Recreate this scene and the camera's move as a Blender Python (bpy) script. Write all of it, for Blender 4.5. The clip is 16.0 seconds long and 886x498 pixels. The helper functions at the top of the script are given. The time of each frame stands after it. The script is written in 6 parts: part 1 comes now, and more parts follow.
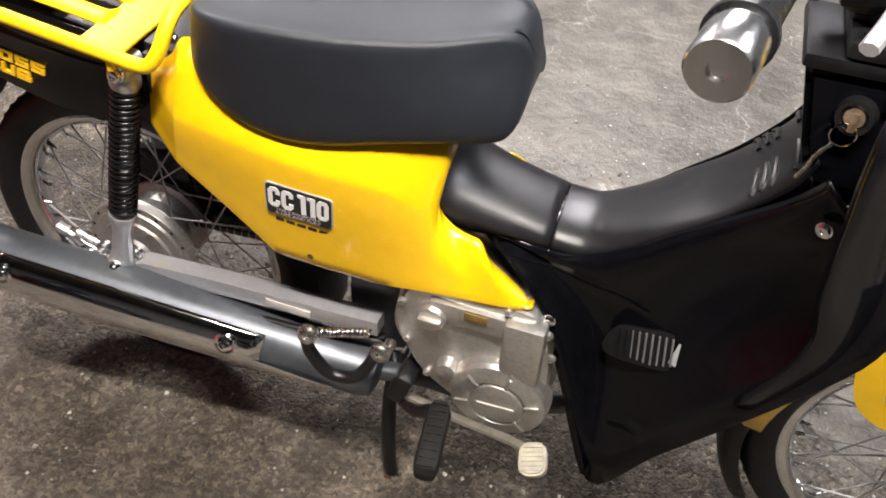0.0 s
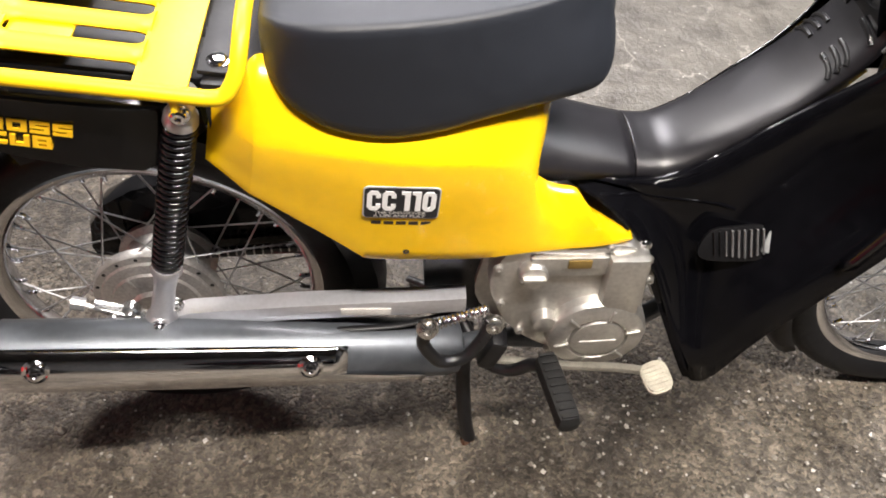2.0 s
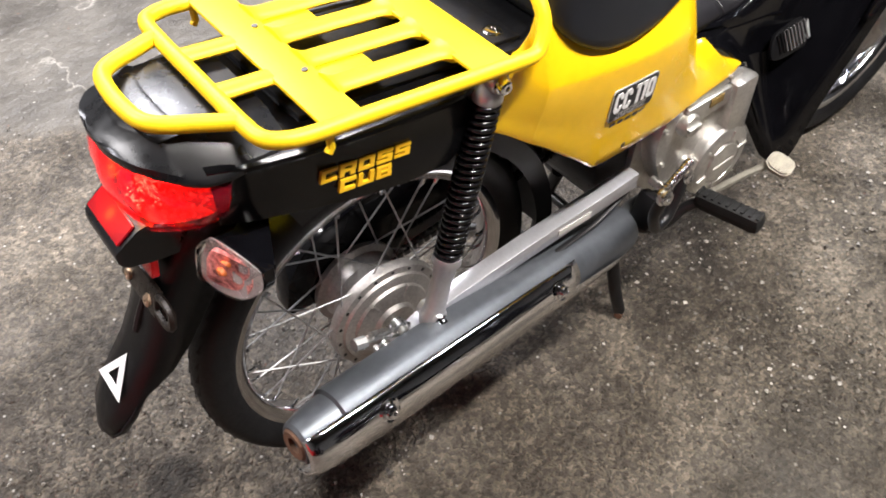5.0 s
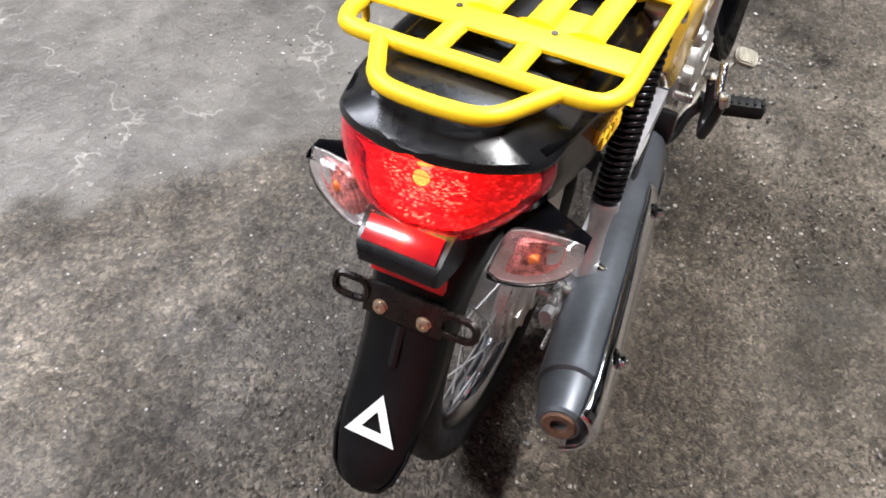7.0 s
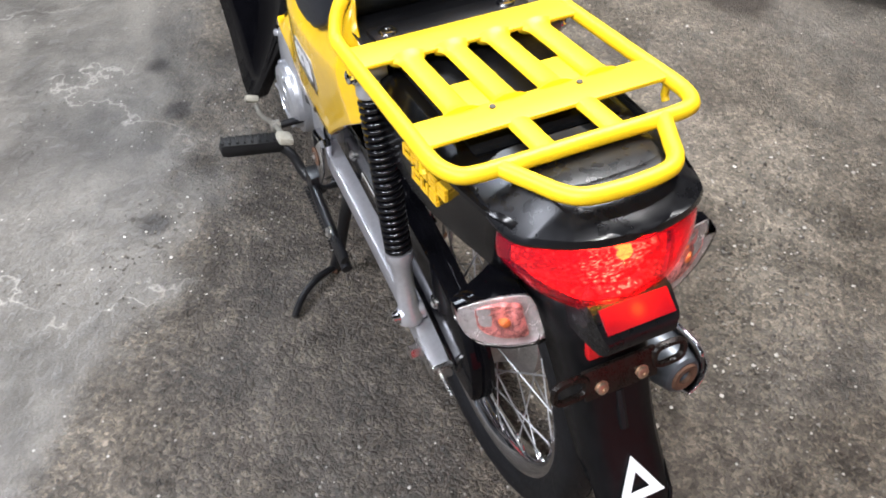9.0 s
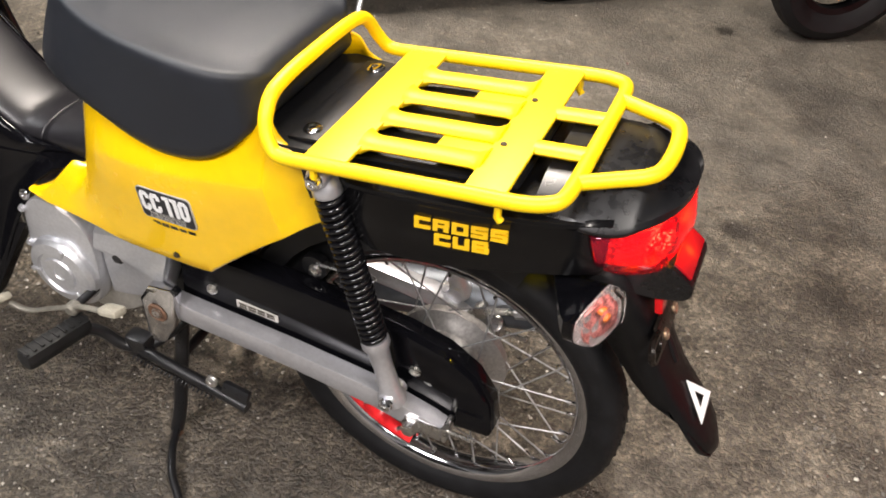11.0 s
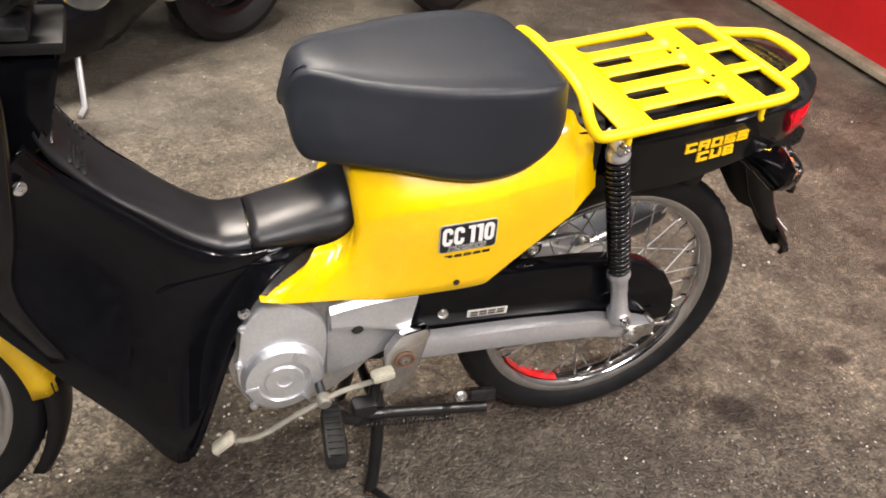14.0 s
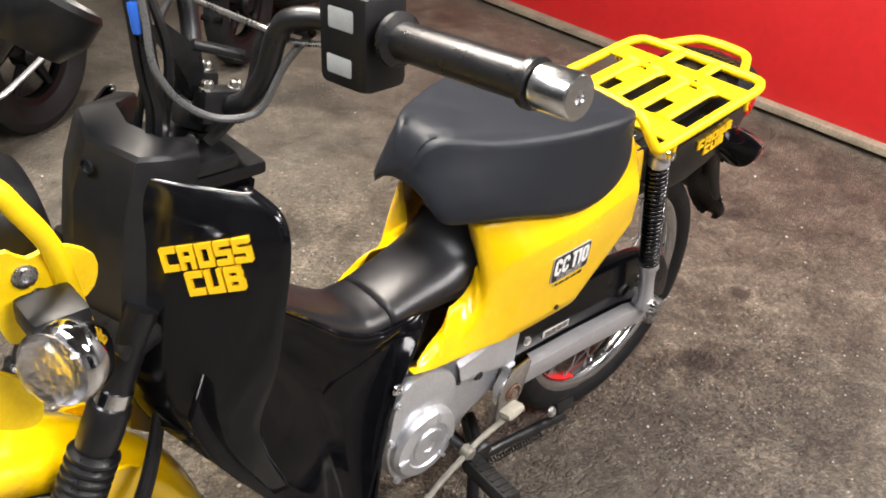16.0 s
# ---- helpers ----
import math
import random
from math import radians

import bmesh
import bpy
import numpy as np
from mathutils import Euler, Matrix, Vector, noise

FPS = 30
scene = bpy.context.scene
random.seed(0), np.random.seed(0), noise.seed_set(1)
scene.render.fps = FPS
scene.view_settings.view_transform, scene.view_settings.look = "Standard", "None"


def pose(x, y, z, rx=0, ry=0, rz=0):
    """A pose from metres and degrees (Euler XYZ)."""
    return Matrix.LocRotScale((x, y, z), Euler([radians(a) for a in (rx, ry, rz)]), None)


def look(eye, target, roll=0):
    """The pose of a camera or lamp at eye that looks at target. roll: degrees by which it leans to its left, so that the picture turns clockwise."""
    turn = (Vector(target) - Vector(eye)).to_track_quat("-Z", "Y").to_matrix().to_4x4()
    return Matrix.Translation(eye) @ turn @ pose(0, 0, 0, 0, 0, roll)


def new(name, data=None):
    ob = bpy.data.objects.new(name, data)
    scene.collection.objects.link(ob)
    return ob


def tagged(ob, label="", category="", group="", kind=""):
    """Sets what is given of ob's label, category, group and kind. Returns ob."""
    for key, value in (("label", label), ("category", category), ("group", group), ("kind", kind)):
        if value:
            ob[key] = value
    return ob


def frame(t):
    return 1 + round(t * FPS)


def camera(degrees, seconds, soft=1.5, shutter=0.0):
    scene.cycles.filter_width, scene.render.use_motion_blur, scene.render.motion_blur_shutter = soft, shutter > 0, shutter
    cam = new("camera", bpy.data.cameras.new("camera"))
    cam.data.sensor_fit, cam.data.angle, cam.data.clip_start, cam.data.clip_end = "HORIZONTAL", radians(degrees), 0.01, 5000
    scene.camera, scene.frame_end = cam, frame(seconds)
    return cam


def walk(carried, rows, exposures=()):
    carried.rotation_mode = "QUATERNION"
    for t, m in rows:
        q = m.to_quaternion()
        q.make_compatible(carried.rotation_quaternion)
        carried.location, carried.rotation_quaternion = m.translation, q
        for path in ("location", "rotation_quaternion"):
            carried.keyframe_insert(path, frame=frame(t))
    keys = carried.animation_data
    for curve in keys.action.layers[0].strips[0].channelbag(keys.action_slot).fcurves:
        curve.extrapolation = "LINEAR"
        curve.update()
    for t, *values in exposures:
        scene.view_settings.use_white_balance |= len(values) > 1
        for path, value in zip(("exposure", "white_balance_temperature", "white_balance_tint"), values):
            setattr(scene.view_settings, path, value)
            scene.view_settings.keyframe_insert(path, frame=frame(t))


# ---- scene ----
from mathutils.bvhtree import BVHTree

cam = camera(55.7, 16.0, soft=1.8)
PATH = [
    (0, (0.711, -0.801, 1.220), (0.306, 0.585, -0.164), 3.6),
    (0.5, (0.631, -0.814, 1.221), (0.412, 0.557, -0.217), 3.6),
    (1, (0.486, -0.931, 1.236), (0.444, 0.470, -0.191), 5.4),
    (1.5, (0.397, -0.866, 1.216), (0.419, 0.516, -0.230), 4.3),
    (2, (0.331, -0.812, 1.219), (0.447, 0.541, -0.248), 2.6),
    (2.5, (0.159, -0.903, 1.251), (0.428, 0.478, -0.171), 2.3),
    (3, (0.032, -0.902, 1.253), (0.322, 0.506, -0.136), 1.2),
    (3.5, (-0.025, -0.783, 1.251), (0.269, 0.569, -0.193), -1.8),
    (3.7, (-0.055, -0.745, 1.243), (0.297, 0.554, -0.236), -2.2),
    (5.8, (-0.651, -0.599, 1.246), (0.384, 0.277, -0.223), 0.9),
    (6, (-0.722, -0.520, 1.256), (0.363, 0.285, -0.220), 2.6),
    (6.5, (-0.778, -0.383, 1.237), (0.384, 0.261, -0.258), 5.6),
    (7, (-0.731, -0.240, 1.212), (0.473, 0.297, -0.291), 2.5),
    (7.5, (-0.701, -0.114, 1.185), (0.528, 0.092, -0.379), 3.4),
    (8, (-0.785, 0.099, 1.226), (0.449, -0.071, -0.339), 4.1),
    (8.5, (-0.775, 0.244, 1.254), (0.450, -0.173, -0.272), 3.8),
    (9, (-0.662, 0.369, 1.271), (0.577, -0.179, -0.199), -0.3),
    (9.2, (-0.628, 0.403, 1.265), (0.560, -0.235, -0.213), -1.4),
    (11.3, (-0.176, 0.846, 1.260), (0.221, -0.622, -0.039), 5.5),
    (11.5, (-0.093, 0.902, 1.262), (0.200, -0.602, -0.022), 6.4),
    (12, (0.086, 1.001, 1.269), (0.192, -0.548, 0.009), 8.6),
    (12.5, (0.205, 0.949, 1.226), (0.213, -0.616, -0.019), 4.9),
    (13, (0.347, 0.909, 1.225), (0.215, -0.580, -0.103), 4.3),
    (13.5, (0.590, 0.987, 1.249), (0.107, -0.514, 0.018), 6.9),
    (14, (0.751, 1.007, 1.246), (0.111, -0.473, 0.062), 7.4),
    (14.5, (0.866, 0.921, 1.231), (0.084, -0.468, 0.021), 4.9),
    (15, (1.006, 0.862, 1.229), (0.008, -0.382, 0.023), 5.9),
    (15.5, (1.209, 0.826, 1.255), (0.050, -0.359, 0.136), 6.6),
    (16, (1.258, 0.741, 1.255), (0.035, -0.421, 0.180), 6.4),
]
walk(cam, [(t, look(eye, target, roll)) for t, eye, target, roll in PATH], exposures=[(0.0, -0.22, 6600, 14), (2.0, 0.0, 6600, 14), (3.7, -0.20, 6600, 16), (6.0, -0.04, 6100, 12), (7.5, -0.36, 6000, 13), (9.2, -0.30, 5950, 12), (11.5, -0.36, 7000, 14), (14.0, -0.15, 7000, 14), (16.0, -0.12, 6850, 13)])

# ---------------------------------------------------------------- world and lamps
world = bpy.data.worlds.new("world")
world.use_nodes = True
scene.world = world
world.node_tree.nodes["Background"].inputs[0].default_value = (0.55, 0.57, 0.6, 1)
world.node_tree.nodes["Background"].inputs[1].default_value = 0.016


# ---------------------------------------------------------------- materials
def mat(name, color=(0.5, 0.5, 0.5), rough=0.5, metal=0.0, coat=0.0, var=0.0, scale=20.0, bump=0.0, bscale=200.0, spec=0.5):
    """A principled material whose colour and roughness vary at two scales, with a fine relief."""
    m = bpy.data.materials.new(name)
    m.use_nodes = True
    nt = m.node_tree
    b = nt.nodes["Principled BSDF"]
    b.inputs["Base Color"].default_value = (*color, 1)
    b.inputs["Roughness"].default_value = rough
    b.inputs["Metallic"].default_value = metal
    b.inputs["Coat Weight"].default_value = coat
    b.inputs["Coat Roughness"].default_value = 0.04
    b.inputs["Specular IOR Level"].default_value = spec
    geo = nt.nodes.new("ShaderNodeNewGeometry")
    if var:
        n1, n2 = nt.nodes.new("ShaderNodeTexNoise"), nt.nodes.new("ShaderNodeTexNoise")
        n1.inputs["Scale"].default_value, n2.inputs["Scale"].default_value = scale, scale * 9
        n1.inputs["Detail"].default_value = n2.inputs["Detail"].default_value = 5
        add = nt.nodes.new("ShaderNodeMath")
        add.operation = "ADD"
        mul = nt.nodes.new("ShaderNodeMapRange")
        mul.inputs["From Min"].default_value, mul.inputs["From Max"].default_value = 0.7, 1.3
        mul.inputs["To Min"].default_value, mul.inputs["To Max"].default_value = 1 - var, 1 + var
        mix = nt.nodes.new("ShaderNodeVectorMath")
        mix.operation = "SCALE"
        mix.inputs[0].default_value = color
        rr = nt.nodes.new("ShaderNodeMapRange")
        rr.inputs["From Min"].default_value, rr.inputs["From Max"].default_value = 0.7, 1.3
        rr.inputs["To Min"].default_value, rr.inputs["To Max"].default_value = max(rough - 0.25 * var, 0.02), min(rough + 0.35 * var, 1)
        for n in (n1, n2):
            nt.links.new(geo.outputs["Position"], n.inputs["Vector"])
        nt.links.new(n1.outputs["Fac"], add.inputs[0])
        nt.links.new(n2.outputs["Fac"], add.inputs[1])
        nt.links.new(add.outputs[0], mul.inputs["Value"])
        nt.links.new(add.outputs[0], rr.inputs["Value"])
        nt.links.new(mul.outputs[0], mix.inputs["Scale"])
        nt.links.new(mix.outputs[0], b.inputs["Base Color"])
        nt.links.new(rr.outputs[0], b.inputs["Roughness"])
    if bump:
        n3 = nt.nodes.new("ShaderNodeTexNoise")
        n3.inputs["Scale"].default_value, n3.inputs["Detail"].default_value = bscale, 4
        bp = nt.nodes.new("ShaderNodeBump")
        bp.inputs["Strength"].default_value, bp.inputs["Distance"].default_value = bump, 0.002
        nt.links.new(geo.outputs["Position"], n3.inputs["Vector"])
        nt.links.new(n3.outputs["Fac"], bp.inputs["Height"])
        nt.links.new(bp.outputs[0], b.inputs["Normal"])
    return m


YELLOW = mat("yellow_paint", (0.88, 0.535, 0.003), 0.26, coat=0.7, var=0.05, scale=6)
RACK_YELLOW = mat("rack_yellow_paint", (0.90, 0.60, 0.004), 0.48, coat=0.0, var=0.06, scale=25, bump=0.05, bscale=300)
GLOSS = mat("gloss_black", (0.003, 0.003, 0.004), 0.09, coat=0.0, var=0.3, scale=7, spec=0.20)
MATTE = mat("matte_black_plastic", (0.006, 0.006, 0.007), 0.42, var=0.25, scale=14, bump=0.12, bscale=900, spec=0.35)
COWL = mat("cowl_plastic", (0.005, 0.005, 0.006), 0.30, coat=0.0, var=0.25, scale=10, spec=0.42)
VINYL = mat("seat_vinyl", (0.0130, 0.0152, 0.0205), 0.44, var=0.12, scale=5, bump=0.25, bscale=1100, spec=0.42)
TUNNEL = mat("tunnel_plastic", (0.012, 0.0115, 0.014), 0.36, var=0.2, scale=10, bump=0.10, bscale=1000, spec=0.55)
SATIN = mat("satin_black_plastic", (0.010, 0.010, 0.011), 0.36, var=0.15, scale=10, bump=0.08, bscale=1000)
FLAP_RUBBER = mat("flap_plastic", (0.004, 0.004, 0.0045), 0.38, var=0.25, scale=12, bump=0.08, bscale=700, spec=0.25)
TAIL_GLOSS = mat("tail_black", (0.003, 0.003, 0.0035), 0.17, var=0.2, scale=9, spec=0.28)
SHIELD_GLOSS = mat("shield_gloss", (0.004, 0.004, 0.005), 0.12, var=0.25, scale=6, spec=0.34)
SLOT_GREY = mat("slot_grey", (0.15, 0.15, 0.155), 0.45, var=0.3, scale=50)
BAR_END = mat("bar_end_chrome", (0.80, 0.80, 0.81), 0.22, 1.0, var=0.12, scale=40)
SPOKE = mat("spoke_steel", (0.38, 0.38, 0.38), 0.5, 0.9, var=0.25, scale=50)
LEVER = mat("worn_lever_steel", (0.24, 0.225, 0.19), 0.5, 0.5, var=0.25, scale=60, bump=0.1, bscale=500)
CHROME = mat("chrome", (0.78, 0.78, 0.80), 0.07, 1.0, var=0.12, scale=30)
RIM_CHROME = mat("rim_chrome", (0.72, 0.72, 0.74), 0.12, 1.0, var=0.15, scale=40)
CAST = mat("cast_aluminium", (0.56, 0.545, 0.515), 0.36, 0.85, var=0.16, scale=18, bump=0.12, bscale=500)
CAST_PAINT = mat("silver_painted_case", (0.66, 0.67, 0.70), 0.30, 0.75, var=0.1, scale=20, bump=0.06, bscale=500)
SILVER = mat("silver_paint", (0.58, 0.58, 0.61), 0.32, 0.7, var=0.08, scale=20)
STEEL = mat("bright_steel", (0.60, 0.59, 0.57), 0.28, 1.0, var=0.2, scale=60)
HUB = mat("hub_aluminium", (0.43, 0.41, 0.39), 0.42, 0.8, var=0.25, scale=25)
MUFFLER = mat("muffler_grey", (0.115, 0.125, 0.14), 0.40, 0.6, var=0.15, scale=9, bump=0.03, bscale=400)
RUBBER = mat("tyre_rubber", (0.0065, 0.0065, 0.0075), 0.55, var=0.4, scale=30, bump=0.25, bscale=500, spec=0.3)
GRIP = mat("grip_rubber", (0.010, 0.010, 0.011), 0.3, var=0.2, scale=40, bump=0.15, bscale=700)
PEG = mat("peg_rubber", (0.009, 0.009, 0.009), 0.6, var=0.4, scale=40, bump=0.3, bscale=500, spec=0.3)
BLACKSTEEL = mat("black_painted_steel", (0.008, 0.008, 0.009), 0.34, coat=0.0, var=0.3, scale=40)
SPRING = mat("spring_black", (0.004, 0.004, 0.005), 0.16, coat=0.0, var=0.2, scale=40)
RUST = mat("rusted_tip", (0.14, 0.075, 0.045), 0.75, 0.2, var=0.5, scale=90, bump=0.3, bscale=500)
BRACKET = mat("plate_bracket_black", (0.014, 0.010, 0.008), 0.3, 0.4, var=0.5, scale=60)
BRASS = mat("dull_bolt", (0.55, 0.42, 0.30), 0.4, 0.9, var=0.3, scale=90)
WORN = mat("worn_pale_rubber", (0.35, 0.325, 0.26), 0.7, var=0.25, scale=70, bump=0.4, bscale=600)
STICKER = mat("pale_sticker", (0.55, 0.53, 0.50), 0.5, var=0.15, scale=60)
GREYTAPE = mat("grey_tape", (0.30, 0.31, 0.31), 0.55, var=0.1, scale=60)
WHITE = mat("white_print", (0.80, 0.80, 0.80), 0.4, var=0.04, scale=60)
PRINT_YELLOW = mat("yellow_print", (0.85, 0.50, 0.01), 0.4, var=0.06, scale=60)
PRINT_DARK = mat("dark_print", (0.03, 0.02, 0.01), 0.4, var=0.1, scale=60)
SLOT_RIM = mat("badge_rim", (0.42, 0.42, 0.40), 0.35, var=0.2, scale=60)
BADGE = mat("badge_black", (0.012, 0.013, 0.016), 0.3, var=0.15, scale=60)
AMBER = mat("amber_bulb", (0.55, 0.13, 0.03), 0.25, var=0.1, scale=60)
RED_BAND = mat("red_band", (0.70, 0.02, 0.025), 0.3, var=0.15, scale=50)
BLUE = mat("blue_connector", (0.02, 0.12, 0.55), 0.4, var=0.1, scale=60)
WALLRED = mat("red_wall_paint", (0.50, 0.012, 0.014), 0.45, var=0.1, scale=3, bump=0.06, bscale=60)
SKIRTING = mat("dirty_wood_strip", (0.24, 0.20, 0.15), 0.75, var=0.4, scale=12, bump=0.4, bscale=120)
# unseen walls and ceiling: tones set by how much light they should bounce
UNSEEN_PALE = mat("unseen_wall_pale", (0.20, 0.205, 0.21), 0.85, var=0.12, scale=2, bump=0.2, bscale=60)
UNSEEN_GREY = mat("unseen_wall_grey", (0.10, 0.10, 0.10), 0.85, var=0.15, scale=2, bump=0.2, bscale=60)
CEILING = mat("unseen_ceiling_dark", (0.06, 0.06, 0.06), 0.85, var=0.1, scale=2, bump=0.1, bscale=60)
CHIPS = mat("stone_chips", (0.20, 0.19, 0.17), 0.42, spec=0.6)


def vary_chips(m):
    """Each chip has a shade of its own, most of them dark, a few nearly white."""
    nt = m.node_tree
    geo = nt.nodes.new("ShaderNodeNewGeometry")
    r = nt.nodes.new("ShaderNodeValToRGB")
    while len(r.color_ramp.elements) < 4:
        r.color_ramp.elements.new(0.5)
    for e, (p, c) in zip(r.color_ramp.elements, ((0.0, (0.045, 0.040, 0.034)), (0.50, (0.10, 0.088, 0.073)), (0.85, (0.24, 0.22, 0.185)), (1.0, (0.58, 0.55, 0.50)))):
        e.position, e.color = p, (*c, 1)
    nt.links.new(geo.outputs["Random Per Island"], r.inputs[0])
    nt.links.new(r.outputs[0], nt.nodes["Principled BSDF"].inputs["Base Color"])


vary_chips(CHIPS)
CABLE_GREY = mat("grey_cable_sheath", (0.10, 0.10, 0.10), 0.3, var=0.2, scale=40, spec=0.6)
CARD = mat("brown_cardboard", (0.25, 0.15, 0.09), 0.8, var=0.2, scale=20)


def lens_mat(name, color, rough=0.05, trans=0.9, emit=0.0):
    m = mat(name, color, rough)
    b = m.node_tree.nodes["Principled BSDF"]
    b.inputs["Transmission Weight"].default_value = trans
    b.inputs["IOR"].default_value = 1.35
    if emit:
        b.inputs["Emission Color"].default_value = (*color, 1)
        b.inputs["Emission Strength"].default_value = emit
    return m


RED_LENS = lens_mat("red_lens", (1.0, 0.010, 0.020), 0.04, 0.92)
LIT_LENS = lens_mat("lit_red_lens", (1.0, 0.042, 0.110), 0.04, 0.92)
CLEAR_LENS = lens_mat("clear_lens", (0.97, 0.95, 0.95), 0.02, 1.0)


def glow(name, color, strength):
    m = bpy.data.materials.new(name)
    m.use_nodes = True
    b = m.node_tree.nodes["Principled BSDF"]
    b.inputs["Base Color"].default_value = (*color, 1)
    b.inputs["Emission Color"].default_value = (*color, 1)
    b.inputs["Emission Strength"].default_value = strength
    return m


def facets_material():
    """Faceted reflector of a lit lamp; bulb light on its small mirrors painted as emission."""
    m = bpy.data.materials.new("facets_painted_glow")
    m.use_nodes = True
    nt = m.node_tree
    b = nt.nodes["Principled BSDF"]
    b.inputs["Base Color"].default_value = (0.7, 0.05, 0.04, 1)
    b.inputs["Metallic"].default_value, b.inputs["Roughness"].default_value = 1.0, 0.2
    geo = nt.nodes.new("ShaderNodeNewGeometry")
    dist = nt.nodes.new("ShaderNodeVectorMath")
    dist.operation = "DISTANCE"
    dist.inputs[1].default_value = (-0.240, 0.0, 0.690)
    # painted glow fades with distance from the bulb
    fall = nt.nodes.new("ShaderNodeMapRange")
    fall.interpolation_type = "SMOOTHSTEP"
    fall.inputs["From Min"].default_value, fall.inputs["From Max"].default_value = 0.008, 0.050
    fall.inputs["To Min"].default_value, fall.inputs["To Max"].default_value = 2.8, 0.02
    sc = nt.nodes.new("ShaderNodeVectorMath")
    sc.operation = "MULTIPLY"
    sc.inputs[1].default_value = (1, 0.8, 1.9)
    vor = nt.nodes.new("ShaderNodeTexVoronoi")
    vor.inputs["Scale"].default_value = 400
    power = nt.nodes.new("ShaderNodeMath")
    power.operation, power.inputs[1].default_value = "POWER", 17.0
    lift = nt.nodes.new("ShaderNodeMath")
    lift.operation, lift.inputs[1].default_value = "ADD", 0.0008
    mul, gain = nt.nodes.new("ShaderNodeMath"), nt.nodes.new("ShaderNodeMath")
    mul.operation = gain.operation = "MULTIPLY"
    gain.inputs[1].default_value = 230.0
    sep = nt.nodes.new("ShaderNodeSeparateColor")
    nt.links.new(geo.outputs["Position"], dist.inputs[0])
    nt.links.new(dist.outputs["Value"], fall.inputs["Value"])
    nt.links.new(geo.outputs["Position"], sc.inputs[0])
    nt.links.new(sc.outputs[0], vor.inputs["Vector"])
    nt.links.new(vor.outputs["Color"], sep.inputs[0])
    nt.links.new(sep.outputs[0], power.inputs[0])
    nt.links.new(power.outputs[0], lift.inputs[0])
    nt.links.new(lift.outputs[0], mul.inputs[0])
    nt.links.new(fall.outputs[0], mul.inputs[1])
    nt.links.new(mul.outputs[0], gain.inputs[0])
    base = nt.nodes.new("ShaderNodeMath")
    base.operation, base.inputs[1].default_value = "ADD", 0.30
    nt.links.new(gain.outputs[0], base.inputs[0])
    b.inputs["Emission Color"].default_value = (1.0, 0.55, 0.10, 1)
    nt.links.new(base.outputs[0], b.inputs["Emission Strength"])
    return m


FACETS = facets_material()
SIGNAL_BACK = mat("signal_inlay", (0.62, 0.22, 0.20), 0.25, 0.5, var=0.6, scale=110, bump=0.9, bscale=260)
FACET_MIRROR = mat("facet_mirror", (0.86, 0.85, 0.85), 0.14, 1.0, var=0.2, scale=60, bump=0.8, bscale=170)
FACET_CHROME = mat("facet_chrome", (0.90, 0.87, 0.87), 0.22, 0.7, var=0.2, scale=60, bump=0.8, bscale=240)
BULB = glow("lit_bulb", (1.0, 0.80, 0.03), 650)


def window_material():
    """Red window with its glow painted as emission, warmest in its middle; no bulb behind."""
    m = mat("red_window_glow", (0.22, 0.004, 0.008), 0.15)
    nt = m.node_tree
    b = nt.nodes["Principled BSDF"]
    geo, dist, r = nt.nodes.new("ShaderNodeNewGeometry"), nt.nodes.new("ShaderNodeVectorMath"), nt.nodes.new("ShaderNodeValToRGB")
    dist.operation, dist.inputs[1].default_value = "DISTANCE", (-0.283, 0.0, 0.6475)
    r.color_ramp.elements.new(0.009)
    for e, (p, c) in zip(r.color_ramp.elements, ((0.002, (1.0, 0.32, 0.04)), (0.009, (1.0, 0.03, 0.02)), (0.030, (0.42, 0.006, 0.014)))):
        e.position, e.color = p, (*c, 1)
    nt.links.new(geo.outputs["Position"], dist.inputs[0])
    nt.links.new(dist.outputs["Value"], r.inputs[0])
    nt.links.new(r.outputs[0], b.inputs["Emission Color"])
    b.inputs["Emission Strength"].default_value = 0.35
    return m


WINDOW_RED = window_material()
REFLECTOR_RED = mat("reflector_red", (0.75, 0.010, 0.014), 0.12, 0.3, var=0.2, scale=90, bump=0.6, bscale=400)
TUBE_GLOW = glow("lit_tube", (1.0, 0.96, 0.9), 9)


